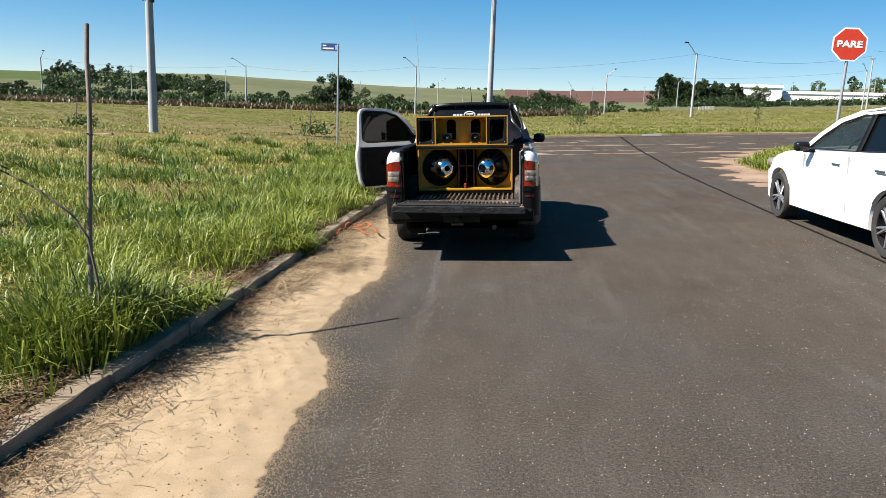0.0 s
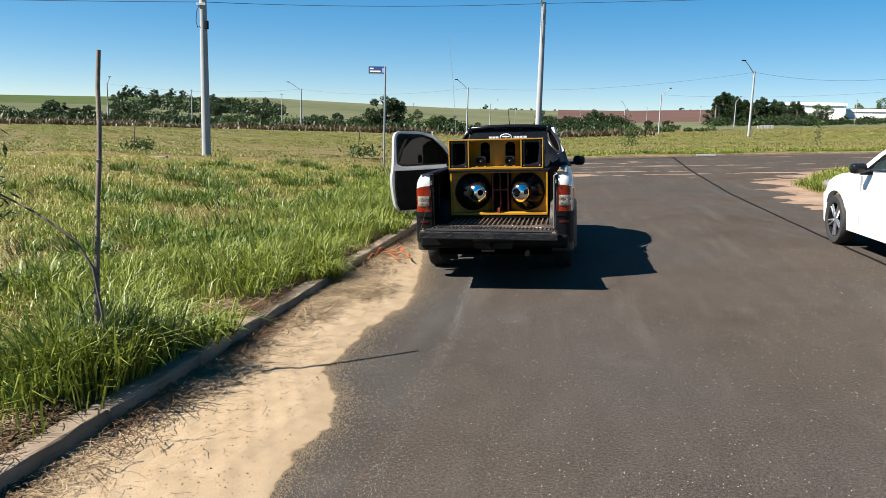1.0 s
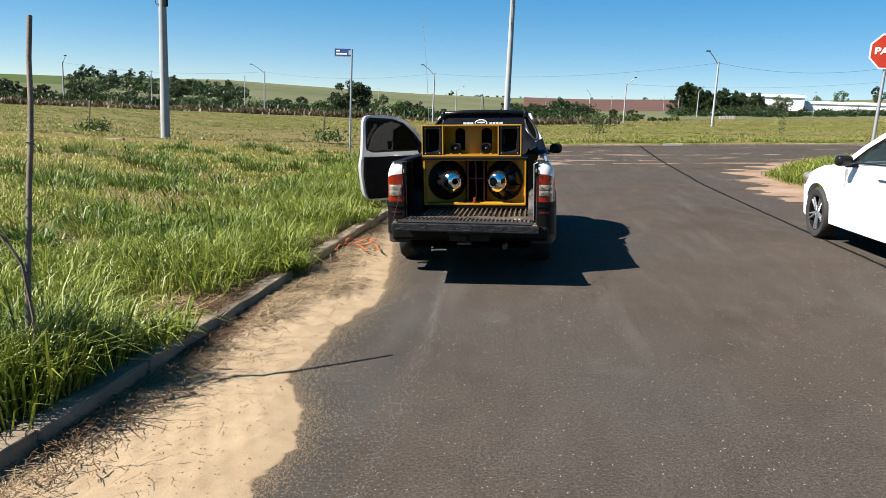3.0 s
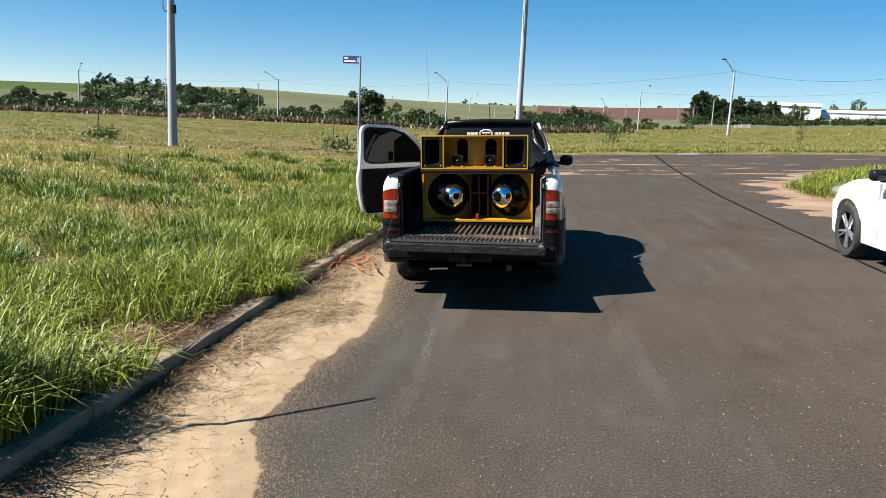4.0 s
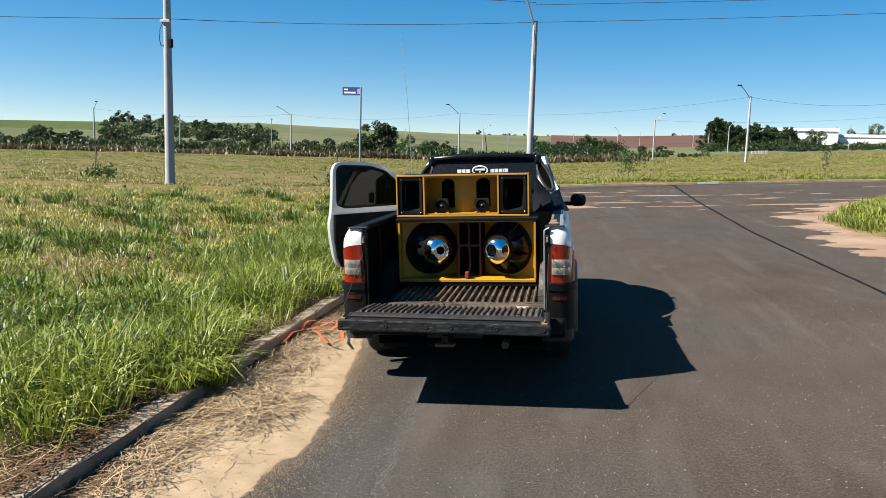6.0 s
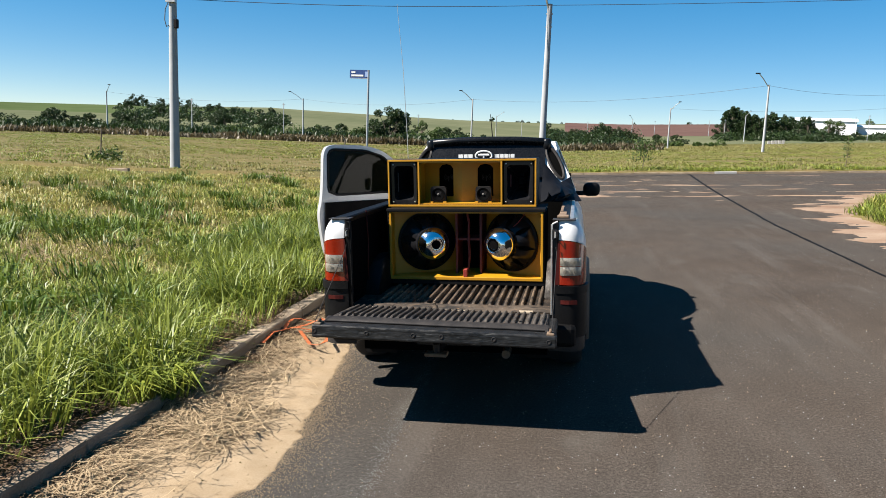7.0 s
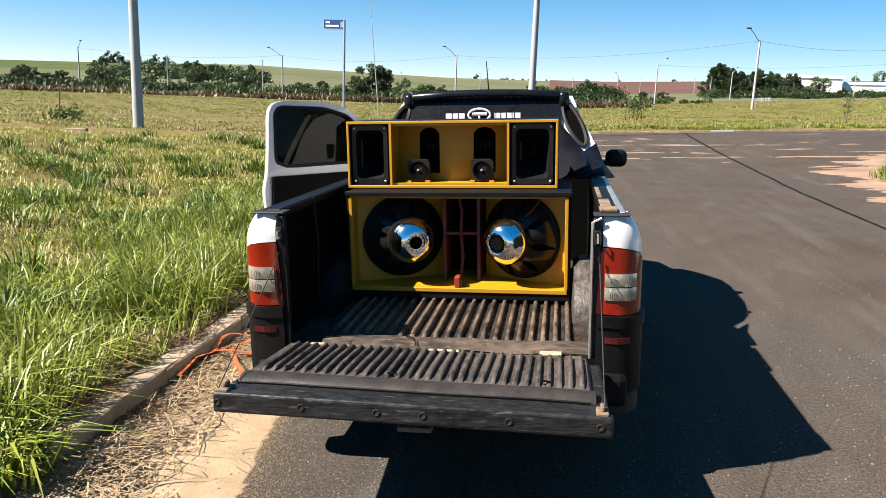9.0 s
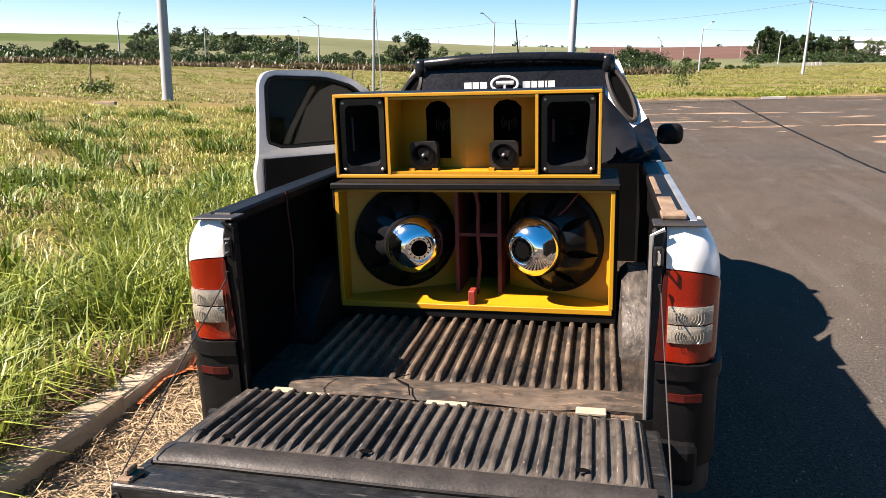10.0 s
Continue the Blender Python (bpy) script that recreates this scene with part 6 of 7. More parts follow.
# thinner grass on the rest of the verges
for x0, x1, y0, y1, per in ((-14, KERB_X - 0.3, -12, 12, 16), (6.0, 18, -12, 14, 12)):
    m_ = int((x1 - x0) * (y1 - y0) * per)
    x, y = RNG.uniform(x0, x1, m_), RNG.uniform(y0, y1, m_)
    keep = ((x < -0.80 * y - 1.4) | (x > 0.62 * y + 2.4)) & (patchy(x, y, 0.9, 1.0) > 0.25)
    X, Y, H, LN, A = tufts(x[keep], y[keep], 7, 0.16, 0.10, 0.28)
    blades("grass", X, Y, H, 0.016 * RNG.uniform(0.6, 1.3, len(X)), LN + 0.2, A, GRASS, "patchy green grass on the verge")

# dead stalks on the soil and over the kerb
def litter(name, x, y, z, length, width, material, label, tilt=0.25):
    n = len(x)
    a, b = RNG.uniform(0, math.tau, n), RNG.uniform(-tilt, tilt, n)
    dx, dy, dz = np.cos(a) * length / 2, np.sin(a) * length / 2, b * length / 2
    wx, wy = -np.sin(a) * width / 2, np.cos(a) * width / 2
    bend = RNG.uniform(-0.12, 0.12, n) * length
    zz = z + np.abs(dz) + RNG.uniform(0.002, 0.02, n)
    v = np.stack([np.stack(q, 1) for q in ((x - dx - wx, y - dy - wy, zz - dz), (x - dx + wx, y - dy + wy, zz - dz), (x + bend * np.sin(a) + wx, y - bend * np.cos(a) + wy, zz + 0.006), (x + bend * np.sin(a) - wx, y - bend * np.cos(a) - wy, zz + 0.006), (x + dx + wx, y + dy + wy, zz + dz), (x + dx - wx, y + dy - wy, zz + dz))], 1).reshape(-1, 3)
    i = np.arange(n)[:, None] * 6
    f = np.concatenate([i + np.array([[0, 1, 2, 3]]), i + np.array([[3, 2, 4, 5]])], 0)
    return tagged(arrays(name, v, f, material, SITE.copy()), label, "dry grass", kind="stuff")


n = 20000
y = RNG.uniform(1.0, 12.5, n)
u = RNG.beta(1.2, 2.4, n)
x = KERB_X + 0.02 + u * 0.75
thick = np.clip((patchy(x, y, 2.3, 1.0) - 0.42) * 2.6, 0, 1) * np.exp(-u / 0.38) * (0.75 + 0.25 * smooth(5.0, 6.5, y) * (1 - smooth(9.5, 11, y)))
keep = RNG.uniform(0, 1, n) < thick
x, y = x[keep], y[keep]
litter("straw", x, y, 0.026 + 0.014 * RNG.uniform(0, 1, len(x)), RNG.uniform(0.05, 0.2, len(x)), RNG.uniform(0.0015, 0.0035, len(x)), STRAW, "loose dry straw on the gutter sand", 0.12)
n = 6500
y = np.clip(np.where(RNG.uniform(0, 1, n) < 0.6, RNG.normal(7.25, 0.42, n), RNG.normal(8.6, 0.9, n)), 5.9, 10.8)
u = RNG.beta(1.2, 2.3, n)
x = KERB_X + 0.03 + u * np.where(np.abs(y - 7.25) < 0.6, 0.74, 0.50)
keep = RNG.uniform(0, 1, n) < np.clip(patchy(x, y, 2.6, 2.0) * 2.6 - 0.8, 0.04, 1)
x, y, u = x[keep], y[keep], u[keep]
litter("straw", x, y, 0.03 + 0.05 * RNG.uniform(0, 1, len(x)) * np.sin(np.pi * np.clip(u, 0.05, 0.95)) * np.exp(-((y - 7.9) / 1.6) ** 2), RNG.uniform(0.05, 0.24, len(x)), RNG.uniform(0.003, 0.006, len(x)), STRAW, "thick dry straw heaped along the gutter", 0.22)
n = 26000
x, y = RNG.uniform(-7, KERB_X - 0.17, n), RNG.uniform(1.2, 13, n)
keep = (x > -0.8 * y - 1.0) & (RNG.uniform(0, 1, n) < np.where(KERB_X - x < 0.6, 0.9, np.clip((0.62 - patchy(x, y, 1.1, 0.3)) * 2.5, 0.1, 1)))
x, y = x[keep], y[keep]
litter("straw", x, y, land_z(x, y) + 0.01, RNG.uniform(0.06, 0.24, len(x)), RNG.uniform(0.003, 0.007, len(x)), STRAW, "dead stalks among the grass", 0.35)
n = 9000
y = RNG.uniform(1.0, 12.0, n)
x = KERB_X + 0.01 + 0.50 * RNG.beta(0.9, 3.2, n)
keep = RNG.uniform(0, 1, n) < np.clip(patchy(x, y, 2.4, 4.0) * 2.4 - 0.55, 0.04, 1)
x, y = x[keep], y[keep]
litter("dead_leaves", x, y, 0.030 + 0.02 * RNG.uniform(0, 1, len(x)), RNG.uniform(0.02, 0.12, len(x)), RNG.uniform(0.002, 0.006, len(x)), DEAD_LEAF, "dark brown dead leaves against the kerb", 0.3)
n = 7000
y = RNG.uniform(1.0, 11.0, n)
x = KERB_X - 0.15 - 0.65 * RNG.beta(1.0, 2.4, n)
litter("dead_leaves", x, y, land_z(x, y) + 0.012, RNG.uniform(0.03, 0.14, n), RNG.uniform(0.003, 0.009, n), DEAD_LEAF, "brown dead leaves on the soil behind the kerb", 0.3)
n = 5200
y = RNG.uniform(0.8, 12.0, n)
x = KERB_X - 0.15 + 0.15 * RNG.beta(1.0, 1.8, n)
keep = RNG.uniform(0, 1, n) < np.clip(patchy(x * 0.3, y, 1.7, 6.0) * 3.2 - 1.35, 0.03, 1)
x, y = x[keep], y[keep]
litter("dead_leaves", x, y, np.full(len(x), 0.143), RNG.uniform(0.02, 0.12, len(x)), RNG.uniform(0.003, 0.008, len(x)), DEAD_LEAF, "brown dead blades lying over the kerb top", 0.25)
n = 260
x, y = RNG.uniform(-2.1, -1.5, n), RNG.uniform(1.0, 9.0, n)
litter("straw", x, y, np.full(n, 0.03), RNG.uniform(0.04, 0.16, n), RNG.uniform(0.002, 0.004, n), STRAW, "stray stalks on the sand", 0.2)

# grit: pale grains on the asphalt, thick beside the sand
def grit(name, x, y, z, r, material, label):
    n = len(x)
    c = np.stack([x, y, z], 1)[:, None, :]
    corner = np.array([[1, 0, -0.2], [-0.5, 0.87, -0.2], [-0.5, -0.87, -0.2], [0, 0, 0.9]])[None] * RNG.uniform(0.6, 1.3, (n, 4, 3))
    v = (c + corner * r[:, None, None]).reshape(-1, 3)
    i = np.arange(n)[:, None] * 4
    f = np.concatenate([i + np.array([q]) for q in ([0, 1, 3], [1, 2, 3], [2, 0, 3], [0, 2, 1])], 0)
    return tagged(arrays(name, v, f, material, SITE.copy()), label, "gravel", kind="stuff")


n = 60000
y = 0.8 + 11 * RNG.uniform(0, 1, n) ** 1.3
x = sand_edge(y) - 0.05 + RNG.exponential(0.085, n)
grit("grit", x, y, np.full(n, 0.001), RNG.uniform(0.0014, 0.0046, n), SAND, "sand grains spilled over the asphalt")
n = 7000
x, y = RNG.uniform(-1.4, 5.4, n), 0.8 + 15 * RNG.uniform(0, 1, n) ** 1.5
grit("grit", x, y, np.full(n, 0.001), RNG.uniform(0.0012, 0.0042, n), PALE_CONCRETE, "small pale stones on the asphalt")
n = 2600
x, y = RNG.uniform(-1.4, 5.4, n), 0.8 + 13 * RNG.uniform(0, 1, n) ** 1.4
grit("grit", x, y, np.full(n, 0.002), RNG.uniform(0.003, 0.0065, n), CONCRETE, "loose stones on the asphalt")
n = 5000
y = RNG.uniform(2.0, 10.0, n)
x = np.interp(y, [2.0, 6.0, 7.5, 10.0], [-0.70, -0.74, -0.84, -0.95]) + RNG.normal(0, 0.022, n) * (1 + 1.5 * patchy(y * 0, y, 2.0, 1.0))
grit("grit", x, y, np.full(n, 0.001), RNG.uniform(0.001, 0.0026, n), PALE_CONCRETE, "pale dust along the joint of two asphalt strips")
n = 520
x, y = RNG.uniform(-1.5, 4.5, n), 0.8 + 11 * RNG.uniform(0, 1, n) ** 1.3
grit("grit", x, y, np.full(n, 0.002), RNG.uniform(0.003, 0.0065, n), CONCRETE, "scattered pale pebbles on the asphalt")
n = 5000
x, y = RNG.uniform(KERB_X + 0.05, -1.2, n), RNG.uniform(0.8, 10, n)
ok = x < sand_edge(y)
x, y = x[ok], y[ok]
n = len(x)
grit("grit", x, y, np.array([max(gutter_sand(a, b), 0.0) for a, b in zip(x, y)]), RNG.uniform(0.002, 0.007, n), SAND, "pale grains on the sand")
n = 160
x, y = RNG.uniform(KERB_X + 0.05, -1.3, n), RNG.uniform(0.8, 9, n)
grit("grit", x, y, np.array([max(gutter_sand(a, b), 0.0) for a, b in zip(x, y)]), RNG.uniform(0.002, 0.009, n), SOIL, "small clods on the sand")

# ---- stake and sapling on the verge ----
stake = thing("wooden_stake", SITE @ pose(-2.672, 4.46, 0.05), "weathered round wooden stake standing in the grass", "stake")
pts = [Vector((-0.053 * k / 9 + 0.006 * math.sin(k * 1.3), 0.42 * k / 9 + 0.005 * math.sin(k * 2.1), 2.06 * k / 9)) for k in range(10)]
part("stick", tubes((pts, [0.0165 - 0.0003 * k for k in range(10)]), sides=10), STICK_WOOD, stake, smooth=True)
for k in (3, 6):
    q = pts[k]
    part("tie", tubes(([q + Vector((0.019 * math.cos(a), 0.019 * math.sin(a), 0.003 * a)) for a in np.linspace(0, math.tau, 12)], 0.004), sides=5), CABLE, stake, "dark twine")

sapling = thing("sapling", SITE @ pose(-2.55, 4.40, 0.05), "thin bent sapling with small dark leaves", "sapling")
stem = [(0, 0, 0), (-0.005, 0.02, 0.5), (-0.05, 0.04, 0.77), (-0.148, 0.05, 0.92), (-0.35, 0.05, 1.07), (-0.50, 0.05, 1.15), (-0.74, 0.06, 1.26), (-0.92, 0.06, 1.44)]
part("stem", tubes((stem, [0.010, 0.009, 0.009, 0.008, 0.007, 0.006, 0.005, 0.003]), ([(-0.74, 0.06, 1.26), (-0.76, 0.02, 1.42), (-0.72, -0.02, 1.54)], 0.004), ([(-0.80, 0.06, 1.30), (-0.92, 0.1, 1.22)], 0.003), sides=6), BARK, sapling, smooth=True)
bm = bmesh.new()
rnd = random.Random(5)
for k in range(330):
    c = Vector((rnd.gauss(-0.79, 0.11), rnd.gauss(0.04, 0.12), rnd.uniform(1.02, 1.58)))
    a, b, l = rnd.uniform(0, math.tau), rnd.uniform(-0.8, 0.4), rnd.uniform(0.04, 0.085)
    d = Vector((math.cos(a), math.sin(a), b)).normalized() * l
    s = d.cross(Vector((0, 0, 1))).normalized() * l * 0.16
    bm.faces.new([bm.verts.new(c + q) for q in (-d, s, d, -s)])
part("leaves", bm, LEAF, sapling, "small narrow leaves")["kind"] = "stuff"


# ---- orange ratchet strap on the straw ----
def ribbon(bm, pts, w):
    rows_ = []
    for i, p in enumerate(pts):
        q = Vector(pts[min(i + 1, len(pts) - 1)]) - Vector(pts[max(i - 1, 0)])
        s = q.cross(Vector((0.15, 0.1, 1))).normalized() * w / 2
        rows_.append([Vector(p) - s, Vector(p) + s])
    return grid(rows_, bm, 0.002)


strap = thing("ratchet_strap", SITE.copy(), "orange webbing strap lying tangled on the straw", "strap")
way = [(-2.24, 9.05), (-2.26, 9.3), (-2.22, 9.55), (-2.12, 9.68), (-2.02, 9.80), (-1.95, 9.72), (-2.0, 9.5), (-2.06, 9.38), (-1.98, 9.25), (-1.88, 9.12), (-1.78, 9.03), (-1.74, 9.1), (-1.80, 9.3), (-1.86, 9.5)]
part("webbing", ribbon(bmesh.new(), [(a, b, 0.085 + 0.022 * math.sin(k * 1.9)) for k, (a, b) in enumerate(way)], 0.03), ORANGE, strap)
part("webbing", ribbon(bmesh.new(), [(-2.10 + 0.16 * math.cos(a), 9.6 + 0.16 * math.sin(a) * 1.2, 0.10 + 0.02 * math.sin(3 * a)) for a in np.linspace(0, 5.6, 16)], 0.03), ORANGE, strap)


# ---- small posts, young trees and poles over the field ----
for x, y, h in ((-20.5, 33.5, 1.5), (-9.3, 33.0, 1.4)):
    post = thing("garden_stake", upright(x, y, -0.1) @ pose(0, 0, 0, 0, 4, 0), "thin dark stake in the field", "stake")
    part("stick", tubes(([(0, 0, 0), (0, 0, h)], 0.03), sides=6), BARK, post)
    bm = bmesh.new()
    for k in range(160):
        c = Vector((RNG.normal(0.3, 0.45), RNG.normal(0, 0.3), abs(RNG.normal(0.2, 0.14)) + 0.1))
        d = Vector(RNG.normal(0, 1, 3)).normalized() * 0.13
        s = d.cross(Vector(RNG.normal(0, 1, 3))).normalized() * 0.04
        bm.faces.new([bm.verts.new(c + q) for q in (-d, s, d, -s)])
    bush = thing("weed_clump", upright(x, y), "green weeds round the foot of a stake", "weed")
    part("leaves", bm, LEAF_LIGHT, bush)["kind"] = "stuff"


def shrub(x, y, h, spread, count, label):
    ob = thing("young_tree", upright(x, y, -0.05), label, "young tree")
    part("stem", tubes(([(0, 0, 0), (0.04, 0, h * 0.5), (0.0, 0.05, h * 0.95)], [0.02, 0.014, 0.006]), ([(0.03, 0, h * 0.3), (0.3 * spread, 0.1, h * 0.7)], 0.008), ([(0.03, 0, h * 0.35), (-0.35 * spread, 0, h * 0.75)], 0.008), sides=5), BARK, ob)
    bm = bmesh.new()
    for k in range(count):
        c = Vector((RNG.normal(0, spread * 0.42), RNG.normal(0, spread * 0.35), h * (0.3 + 0.7 * RNG.uniform(0, 1) ** 0.8)))
        d = Vector(RNG.normal(0, 1, 3)).normalized() * 0.07
        s = d.cross(Vector(RNG.normal(0, 1, 3))).normalized() * 0.03
        bm.faces.new([bm.verts.new(c + q) for q in (-d, s, d, -s)])
    part("leaves", bm, LEAF_LIGHT, ob)["kind"] = "stuff"


shrub(3.3, 42.6, 1.6, 0.8, 420, "sparse young tree at the far kerb")
shrub(13.2, 44.0, 1.7, 0.3, 110, "thin young tree at the far kerb")

for az, r, arm in ((-20.2, 150, -2.4), (-7.8, 124, -1.8), (12.4, 98, -1.3), (6.3, 155, 1.7), (3.8, 272, -1.0), (-6.1, 245, 2.4), (-33.4, 162, 1.0), (11.4, 234, 1.2), (23.2, 175, -1.0)):
    street_lamp(*at_az(az, r), 7.8, arm, "tall pale lamp pole with a slanted arm over the field")
for az, r in ((-27.9, 153), (-21.6, 156), (-11.9, 226), (-4.2, 258), (0.6, 258), (5.4, 330), (9.1, 320), (10.1, 258), (12.9, 320), (15.8, 285), (18.2, 300), (18.9, 232), (23.4, 106), (23.8, 240)):
    far_pole(*at_az(az, r), 7.0)
for a, b in (((-20.2, 150), (-7.8, 124)), ((-7.8, 124), (12.4, 98)), ((12.4, 98), (23.4, 106)), ((23.4, 106), (34.0, 110)), ((-33.4, 162), (-20.2, 150)), ((6.3, 155), (23.2, 175))):
    wire("overhead_wire", top(*at_az(*a), 7.6), top(*at_az(*b), 7.0 if b[0] == 23.4 else 7.6), 1.0, "thin wire sagging across the field", 0.014)


# ---- trees and brush at the field's far edge ----
def leaf_cloud(centres, radii, count, size, seed, squash=0.8):
    g = np.random.default_rng(seed)
    k = g.integers(0, len(centres), count)
    d = g.normal(0, 1, (count, 3))
    d /= np.linalg.norm(d, axis=1)[:, None]
    c = np.array(centres)[k] + d * (np.array(radii)[k] * g.uniform(0.55, 1.08, count))[:, None] * np.array([1, 1, squash])
    a = g.normal(0, 1, (count, 3))
    a /= np.linalg.norm(a, axis=1)[:, None]
    b = np.cross(a, g.normal(0, 1, (count, 3)))
    b /= np.linalg.norm(b, axis=1)[:, None]
    s = size * g.uniform(0.5, 1.3, count)[:, None]
    v = np.stack([c - a * s, c + b * s * 0.55, c + a * s, c - b * s * 0.55], 1).reshape(-1, 3)
    return v, (np.arange(count)[:, None] * 4 + np.arange(4)[None])


def make_tree(seed, h, spread, lobes, leaf, material, count, bare=0.25, name="tree", label="dark green leafy tree at the edge of the field"):
    g = random.Random(seed)
    ob = thing(name, pose(0, 0, 0), label, "tree", "trees at the field's edge")
    cs, rs, limbs = [], [], []
    for k in range(lobes):
        a, q = g.uniform(0, math.tau), g.uniform(0.15, 1) ** 0.6
        z = h * g.uniform(bare + 0.12, 0.86)
        fall = 1 - 0.55 * abs(z / h - 0.55)
        c = Vector((math.cos(a) * spread * q * fall, math.sin(a) * spread * q * fall, z))
        cs.append(tuple(c))
        rs.append(spread * g.uniform(0.18, 0.36))
        if k % 2 == 0:
            limbs.append(([(0, 0, h * bare * 0.7), tuple(c * 0.5 + Vector((0, 0, h * 0.12))), tuple(c)], [h * 0.016, h * 0.010, h * 0.004]))
    cs.append((0, 0, h * 0.88))
    rs.append(spread * 0.34)
    part("trunk", tubes(([(0, 0, -0.3), (0.03 * h, 0, h * bare), (0, 0.02 * h, h * 0.7)], [h * 0.030, h * 0.022, h * 0.008]), *limbs, sides=6), BARK, ob)
    v, f = leaf_cloud(cs, rs, count, leaf, seed)
    crown = arrays("crown", v, f, material)
    crown.parent = ob
    crown["kind"] = "stuff"
    return ob


protos = [make_tree(11, 8.5, 4.2, 22, 0.27, LEAF, 4200, 0.10), make_tree(12, 9.5, 3.6, 20, 0.25, LEAF, 3800, 0.16), make_tree(13, 7.0, 3.9, 20, 0.26, LEAF, 3600, 0.06), make_tree(14, 6.0, 3.6, 18, 0.24, LEAF_LIGHT, 2800, 0.05)]
gum = make_tree(15, 12.0, 2.3, 22, 0.25, LEAF, 2600, 0.28, label="tall narrow dark tree in a row")
airy = make_tree(16, 9.0, 3.2, 14, 0.24, LEAF_LIGHT, 1300, 0.35, label="airy tree with a thin crown beside the shed")
used = set()


def plant(proto, az, r, scale, turn=0.0):
    x, y = at_az(az, r)
    m = upright(x, y, -0.2) @ pose(0, 0, 0, 0, 0, turn) @ Matrix.Scale(scale, 4)
    if proto in used:
        ob = copy_thing(proto, m)
        ob.matrix_basis = m
    else:
        proto.matrix_basis = m
        used.add(proto)


g = random.Random(3)


def thicket(az0, az1, near, far, lobes, r0, r1, material, leaf, count, seed, label):
    """A continuous wood or hedge: overlapping leafy lobes low over the slope."""
    q = random.Random(seed)
    cs, rs = [], []
    for k in range(lobes):
        t = q.random()
        az_, r_ = az0 + (az1 - az0) * t, q.uniform(near, far(t) if callable(far) else far)
        x_, y_ = at_az(az_, r_)
        rad = q.uniform(r0, r1) * (0.7 + 0.6 * q.random() ** 2)
        p = SITE @ Vector((x_, y_, float(land_z(x_, y_))))
        cs.append((p.x, p.y, p.z + rad * q.uniform(0.3, 0.75)))
        rs.append(rad)
    v, f = leaf_cloud(cs, rs, count, leaf, seed, 0.85)
    return tagged(arrays("thicket", v, f, material), label, "bushes", kind="stuff")


# wooded gully on the left
thicket(-33.2, -21.5, 270, lambda t: 560 - 220 * t, 260, 1.4, 2.7, LEAF, 0.42, 36000, 31, "dark wood filling a gully on the hillside")
thicket(-42, -24, 165, 215, 130, 0.9, 2.0, LEAF, 0.24, 26000, 32, "dark low bushes along the field's edge")
thicket(-26, -7.5, 168, 215, 120, 0.7, 1.7, LEAF_LIGHT, 0.23, 20000, 33, "green low bushes along the field's edge")
thicket(-24, -8, 178, 205, 60, 1.0, 1.9, LEAF, 0.24, 12000, 34, "dark bushes along the field's edge")
thicket(-2.6, 4.2, 180, 222, 90, 1.6, 3.0, LEAF, 0.25, 18000, 35, "dark bushes in a row behind the field")
thicket(4.0, 10, 180, 192, 26, 0.5, 1.1, LEAF_LIGHT, 0.22, 4000, 36, "scattered low bushes behind the field")
thicket(9.6, 17.0, 240, 300, 150, 1.4, 2.6, LEAF, 0.30, 26000, 37, "dark undergrowth of the wood")
thicket(15, 30, 225, 248, 130, 0.9, 1.7, LEAF, 0.26, 18000, 38, "dark hedge before the sheds")
for k in range(42):
    az = g.uniform(-32.8, -22.0)
    t = (az + 32.5) / 11
    plant(protos[g.randrange(3)], az, g.uniform(340, 570) - 180 * t, g.uniform(0.38, 0.60) * (1.15 - 0.3 * t), g.uniform(0, 360))
for az, r, s in ((-32.2, 575, 0.95), (-31.6, 570, 0.9), (-30.4, 560, 0.7), (-29.2, 545, 0.75), (-28.5, 540, 0.65)):
    plant(protos[1] if s > 0.7 else protos[0], az, r, s, 33 * az)
for k in range(10):
    plant(protos[g.randrange(4)], g.uniform(-38, -31), g.uniform(170, 215), g.uniform(0.35, 0.55), g.uniform(0, 360))
for k in range(36):
    plant(protos[g.randrange(4)], g.uniform(-36, -8), g.uniform(170, 260), g.uniform(0.25, 0.48), g.uniform(0, 360))
# broad round tree and its neighbours
plant(protos[0], -14.0, 175, 0.92, 20)
plant(protos[2], -13.4, 178, 0.90, 120)
plant(protos[2], -14.9, 172, 0.68, 200)
plant(protos[3], -16.2, 172, 0.50, 20)
plant(protos[3], -10.3, 168, 0.62, 80)
plant(airy, -11.6, 205, 0.62, 0)
# dark row behind the corner pole
for k in range(20):
    plant(protos[g.randrange(3)], g.uniform(-2.4, 3.6), g.uniform(185, 225), g.uniform(0.44, 0.70), g.uniform(0, 360))
for k in range(12):
    plant(protos[g.randrange(4)], g.uniform(-9, 9.5), g.uniform(178, 235), g.uniform(0.22, 0.38), g.uniform(0, 360))
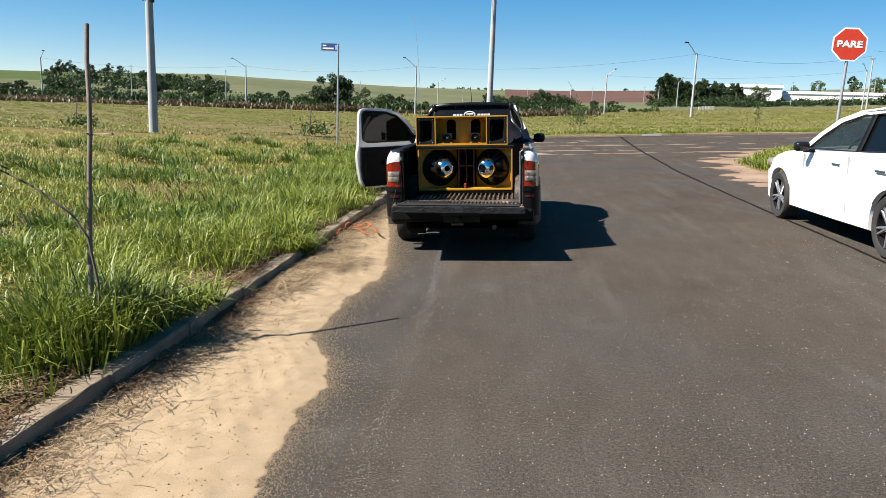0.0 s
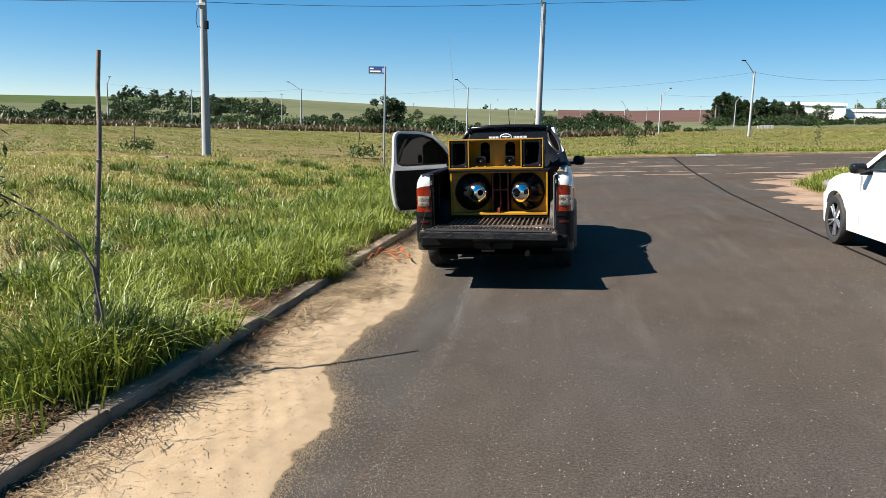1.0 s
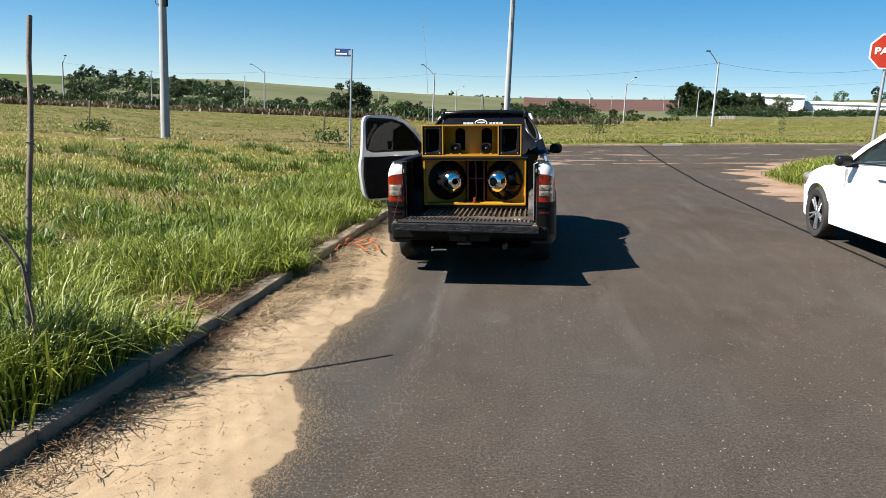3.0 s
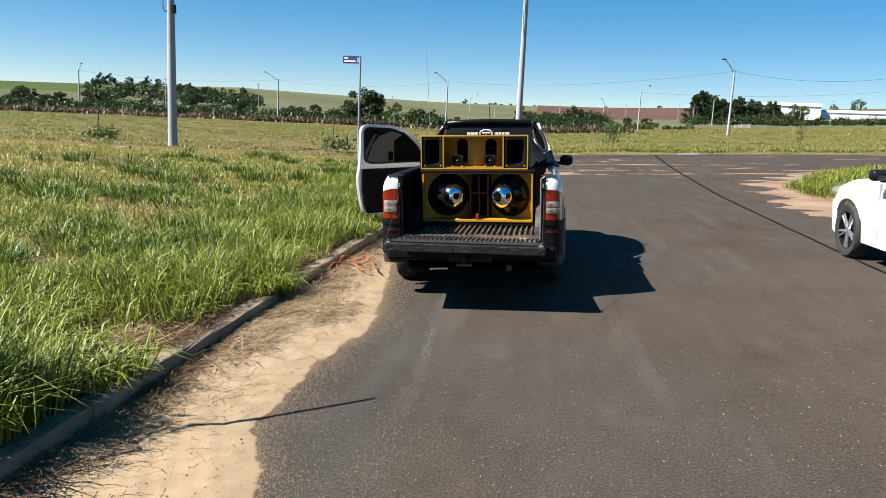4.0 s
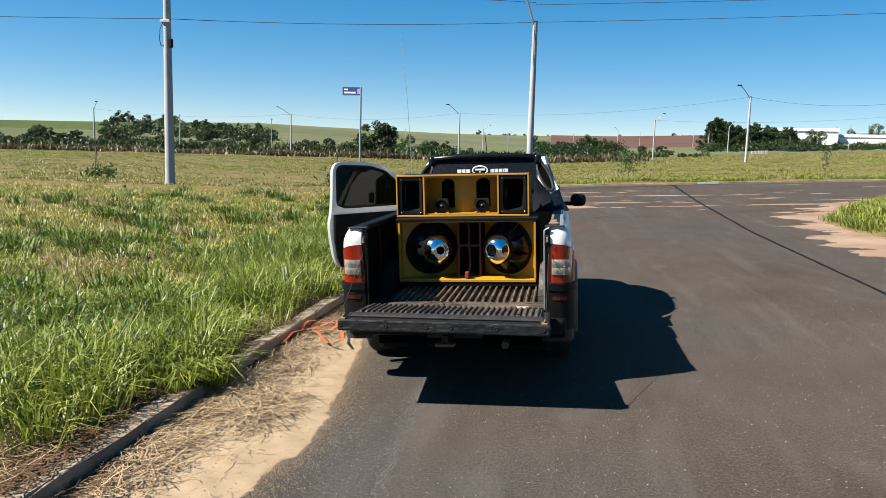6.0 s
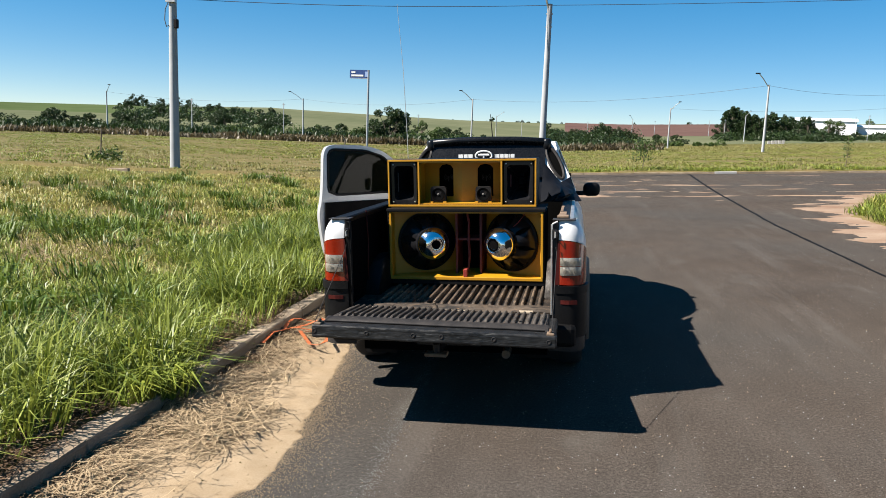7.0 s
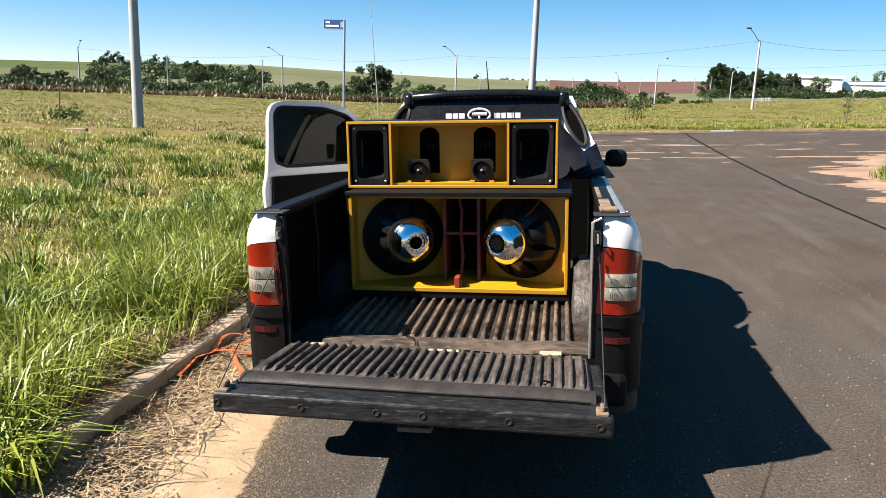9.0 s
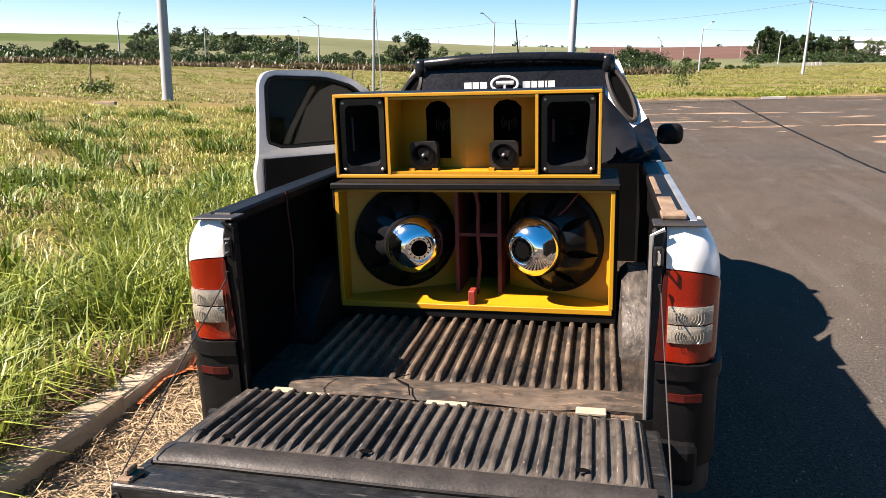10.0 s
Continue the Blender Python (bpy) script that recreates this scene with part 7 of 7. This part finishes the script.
# tall wood on the right
for k in range(75):
    az = g.uniform(9.9, 15.6)
    plant(gum if g.random() < 0.6 else protos[g.randrange(3)], az, g.uniform(255, 300), g.uniform(0.6, 0.98) * (1.08 if az < 11.5 else 0.86), g.uniform(0, 360))
for k in range(16):
    plant(protos[g.randrange(4)], g.uniform(15, 26), g.uniform(232, 250), g.uniform(0.2, 0.34), g.uniform(0, 360))
for k in range(12):
    plant(airy if g.random() < 0.5 else gum, g.uniform(19, 30), g.uniform(330, 370), g.uniform(0.75, 1.1), g.uniform(0, 360))
for az, r, s in ((16.6, 245, 0.75), (17.2, 247, 0.7), (24.6, 230, 0.9), (26.5, 235, 0.9)):
    plant(airy, az, r, s, 40 * az)
# dots of trees along the skyline
for k in range(34):
    plant(protos[g.randrange(4)], g.uniform(-12, 12), g.uniform(740, 800), g.uniform(0.4, 0.85) * (0.6 if k % 3 else 1.0), g.uniform(0, 360))

# brown reeds and brush along the edge of the field
n = 42000
az = RNG.uniform(-42, 6, n)
r = RNG.uniform(128, 158, n)
x, y = r * np.sin(np.radians(az)), r * np.cos(np.radians(az))
keep = RNG.uniform(0, 1, n) < np.clip(patchy(az, r * 0.1, 0.9, 0.4) * 1.7 - 0.15, 0.1, 1)
x, y = x[keep], y[keep]
blades("reeds", x, y, RNG.uniform(0.4, 1.3, len(x)) * (0.4 + patchy(x, y, 0.12, 2.0)), RNG.uniform(0.15, 0.32, len(x)), RNG.uniform(0.3, 1.1, len(x)), RNG.uniform(0, math.tau, len(x)), REED, "brown dry reeds at the field's far edge", category="reeds")
n = 20000
az = RNG.uniform(-42, 4, n)
r = RNG.uniform(140, 185, n)
keep = RNG.uniform(0, 1, n) < np.clip(patchy(az, r * 0.1, 1.3, 2.4) * 3 - 1.0, 0.0, 1)
az, r = az[keep], r[keep]
x, y = r * np.sin(np.radians(az)), r * np.cos(np.radians(az))
blades("brush", x, y, RNG.uniform(0.5, 2.0, len(x)), RNG.uniform(0.3, 0.7, len(x)), RNG.uniform(0.1, 0.8, len(x)), RNG.uniform(0, math.tau, len(x)), LEAF, "green brush at the field's far edge", category="brush")


# ---- the sheds beyond the field ----
def shed(az0, az1, r, z0, z1, rise, label):
    (x0, y0), (x1, y1) = at_az(az0, r), at_az(az1, r)
    d = Vector((x1 - x0, y1 - y0, 0))
    ob = thing("warehouse", upright(x0, y0) @ pose(0, 0, 0, 0, 0, math.degrees(math.atan2(d.y, d.x))), label, "warehouse")
    L = d.length
    part("wall", boxes((0, L, 0, 24, z0 - 1, z1)), SHED, ob, "white sheet wall")
    roof_ = bmesh.new()
    grid([[(-0.5, -0.5, z1), (-0.5, 12, z1 + rise), (-0.5, 24.5, z1)], [(L + 0.5, -0.5, z1), (L + 0.5, 12, z1 + rise), (L + 0.5, 24.5, z1)]], roof_, 0.15)
    part("roof", roof_, SHED, ob, "pale sheet roof")
    n_ = int(L / 6)
    for k in range(n_):
        part("wall_rib", boxes((k * L / n_, k * L / n_ + 0.2, -0.06, 0.0, z0, z1)), SHED, ob)
    for k in range(1, n_, 5):
        part("door", boxes((k * L / n_ + 1, k * L / n_ + 5, -0.10, -0.02, z0, z0 + (z1 - z0) * 0.55)), mat("grey_door", (0.3, 0.31, 0.33), rough=0.6), ob, "grey loading door")
    return ob


shed(14.6, 18.3, 312, 0, 6.4, 1.4, "long white warehouse behind the trees")
shed(17.6, 27.5, 318, -1.5, 3.6, 1.2, "low white warehouse beyond the field")
for k in range(5):
    x, y = at_az(13.0 + 0.22 * k, 205)
    blk = thing("concrete_block", upright(x, y, -0.05), "pale concrete block lying in the field", "block", "blocks in the field")
    part("block", boxes((-0.3, 0.3, -0.3, 0.3, 0, 0.9), bevel=0.03), PAINTED, blk)

# white house-number marks on the far kerb stay plain
for x in (7.0,):
    mark = thing("painted_kerb_mark", SITE @ pose(x, FAR_Y - 0.03, 0.0), "white painted stretch of kerb", "kerb mark")
    part("paint", boxes((-0.5, 0.5, 0.0, 0.14, 0.0, 0.108), bevel=0.01), PAINTED, mark)
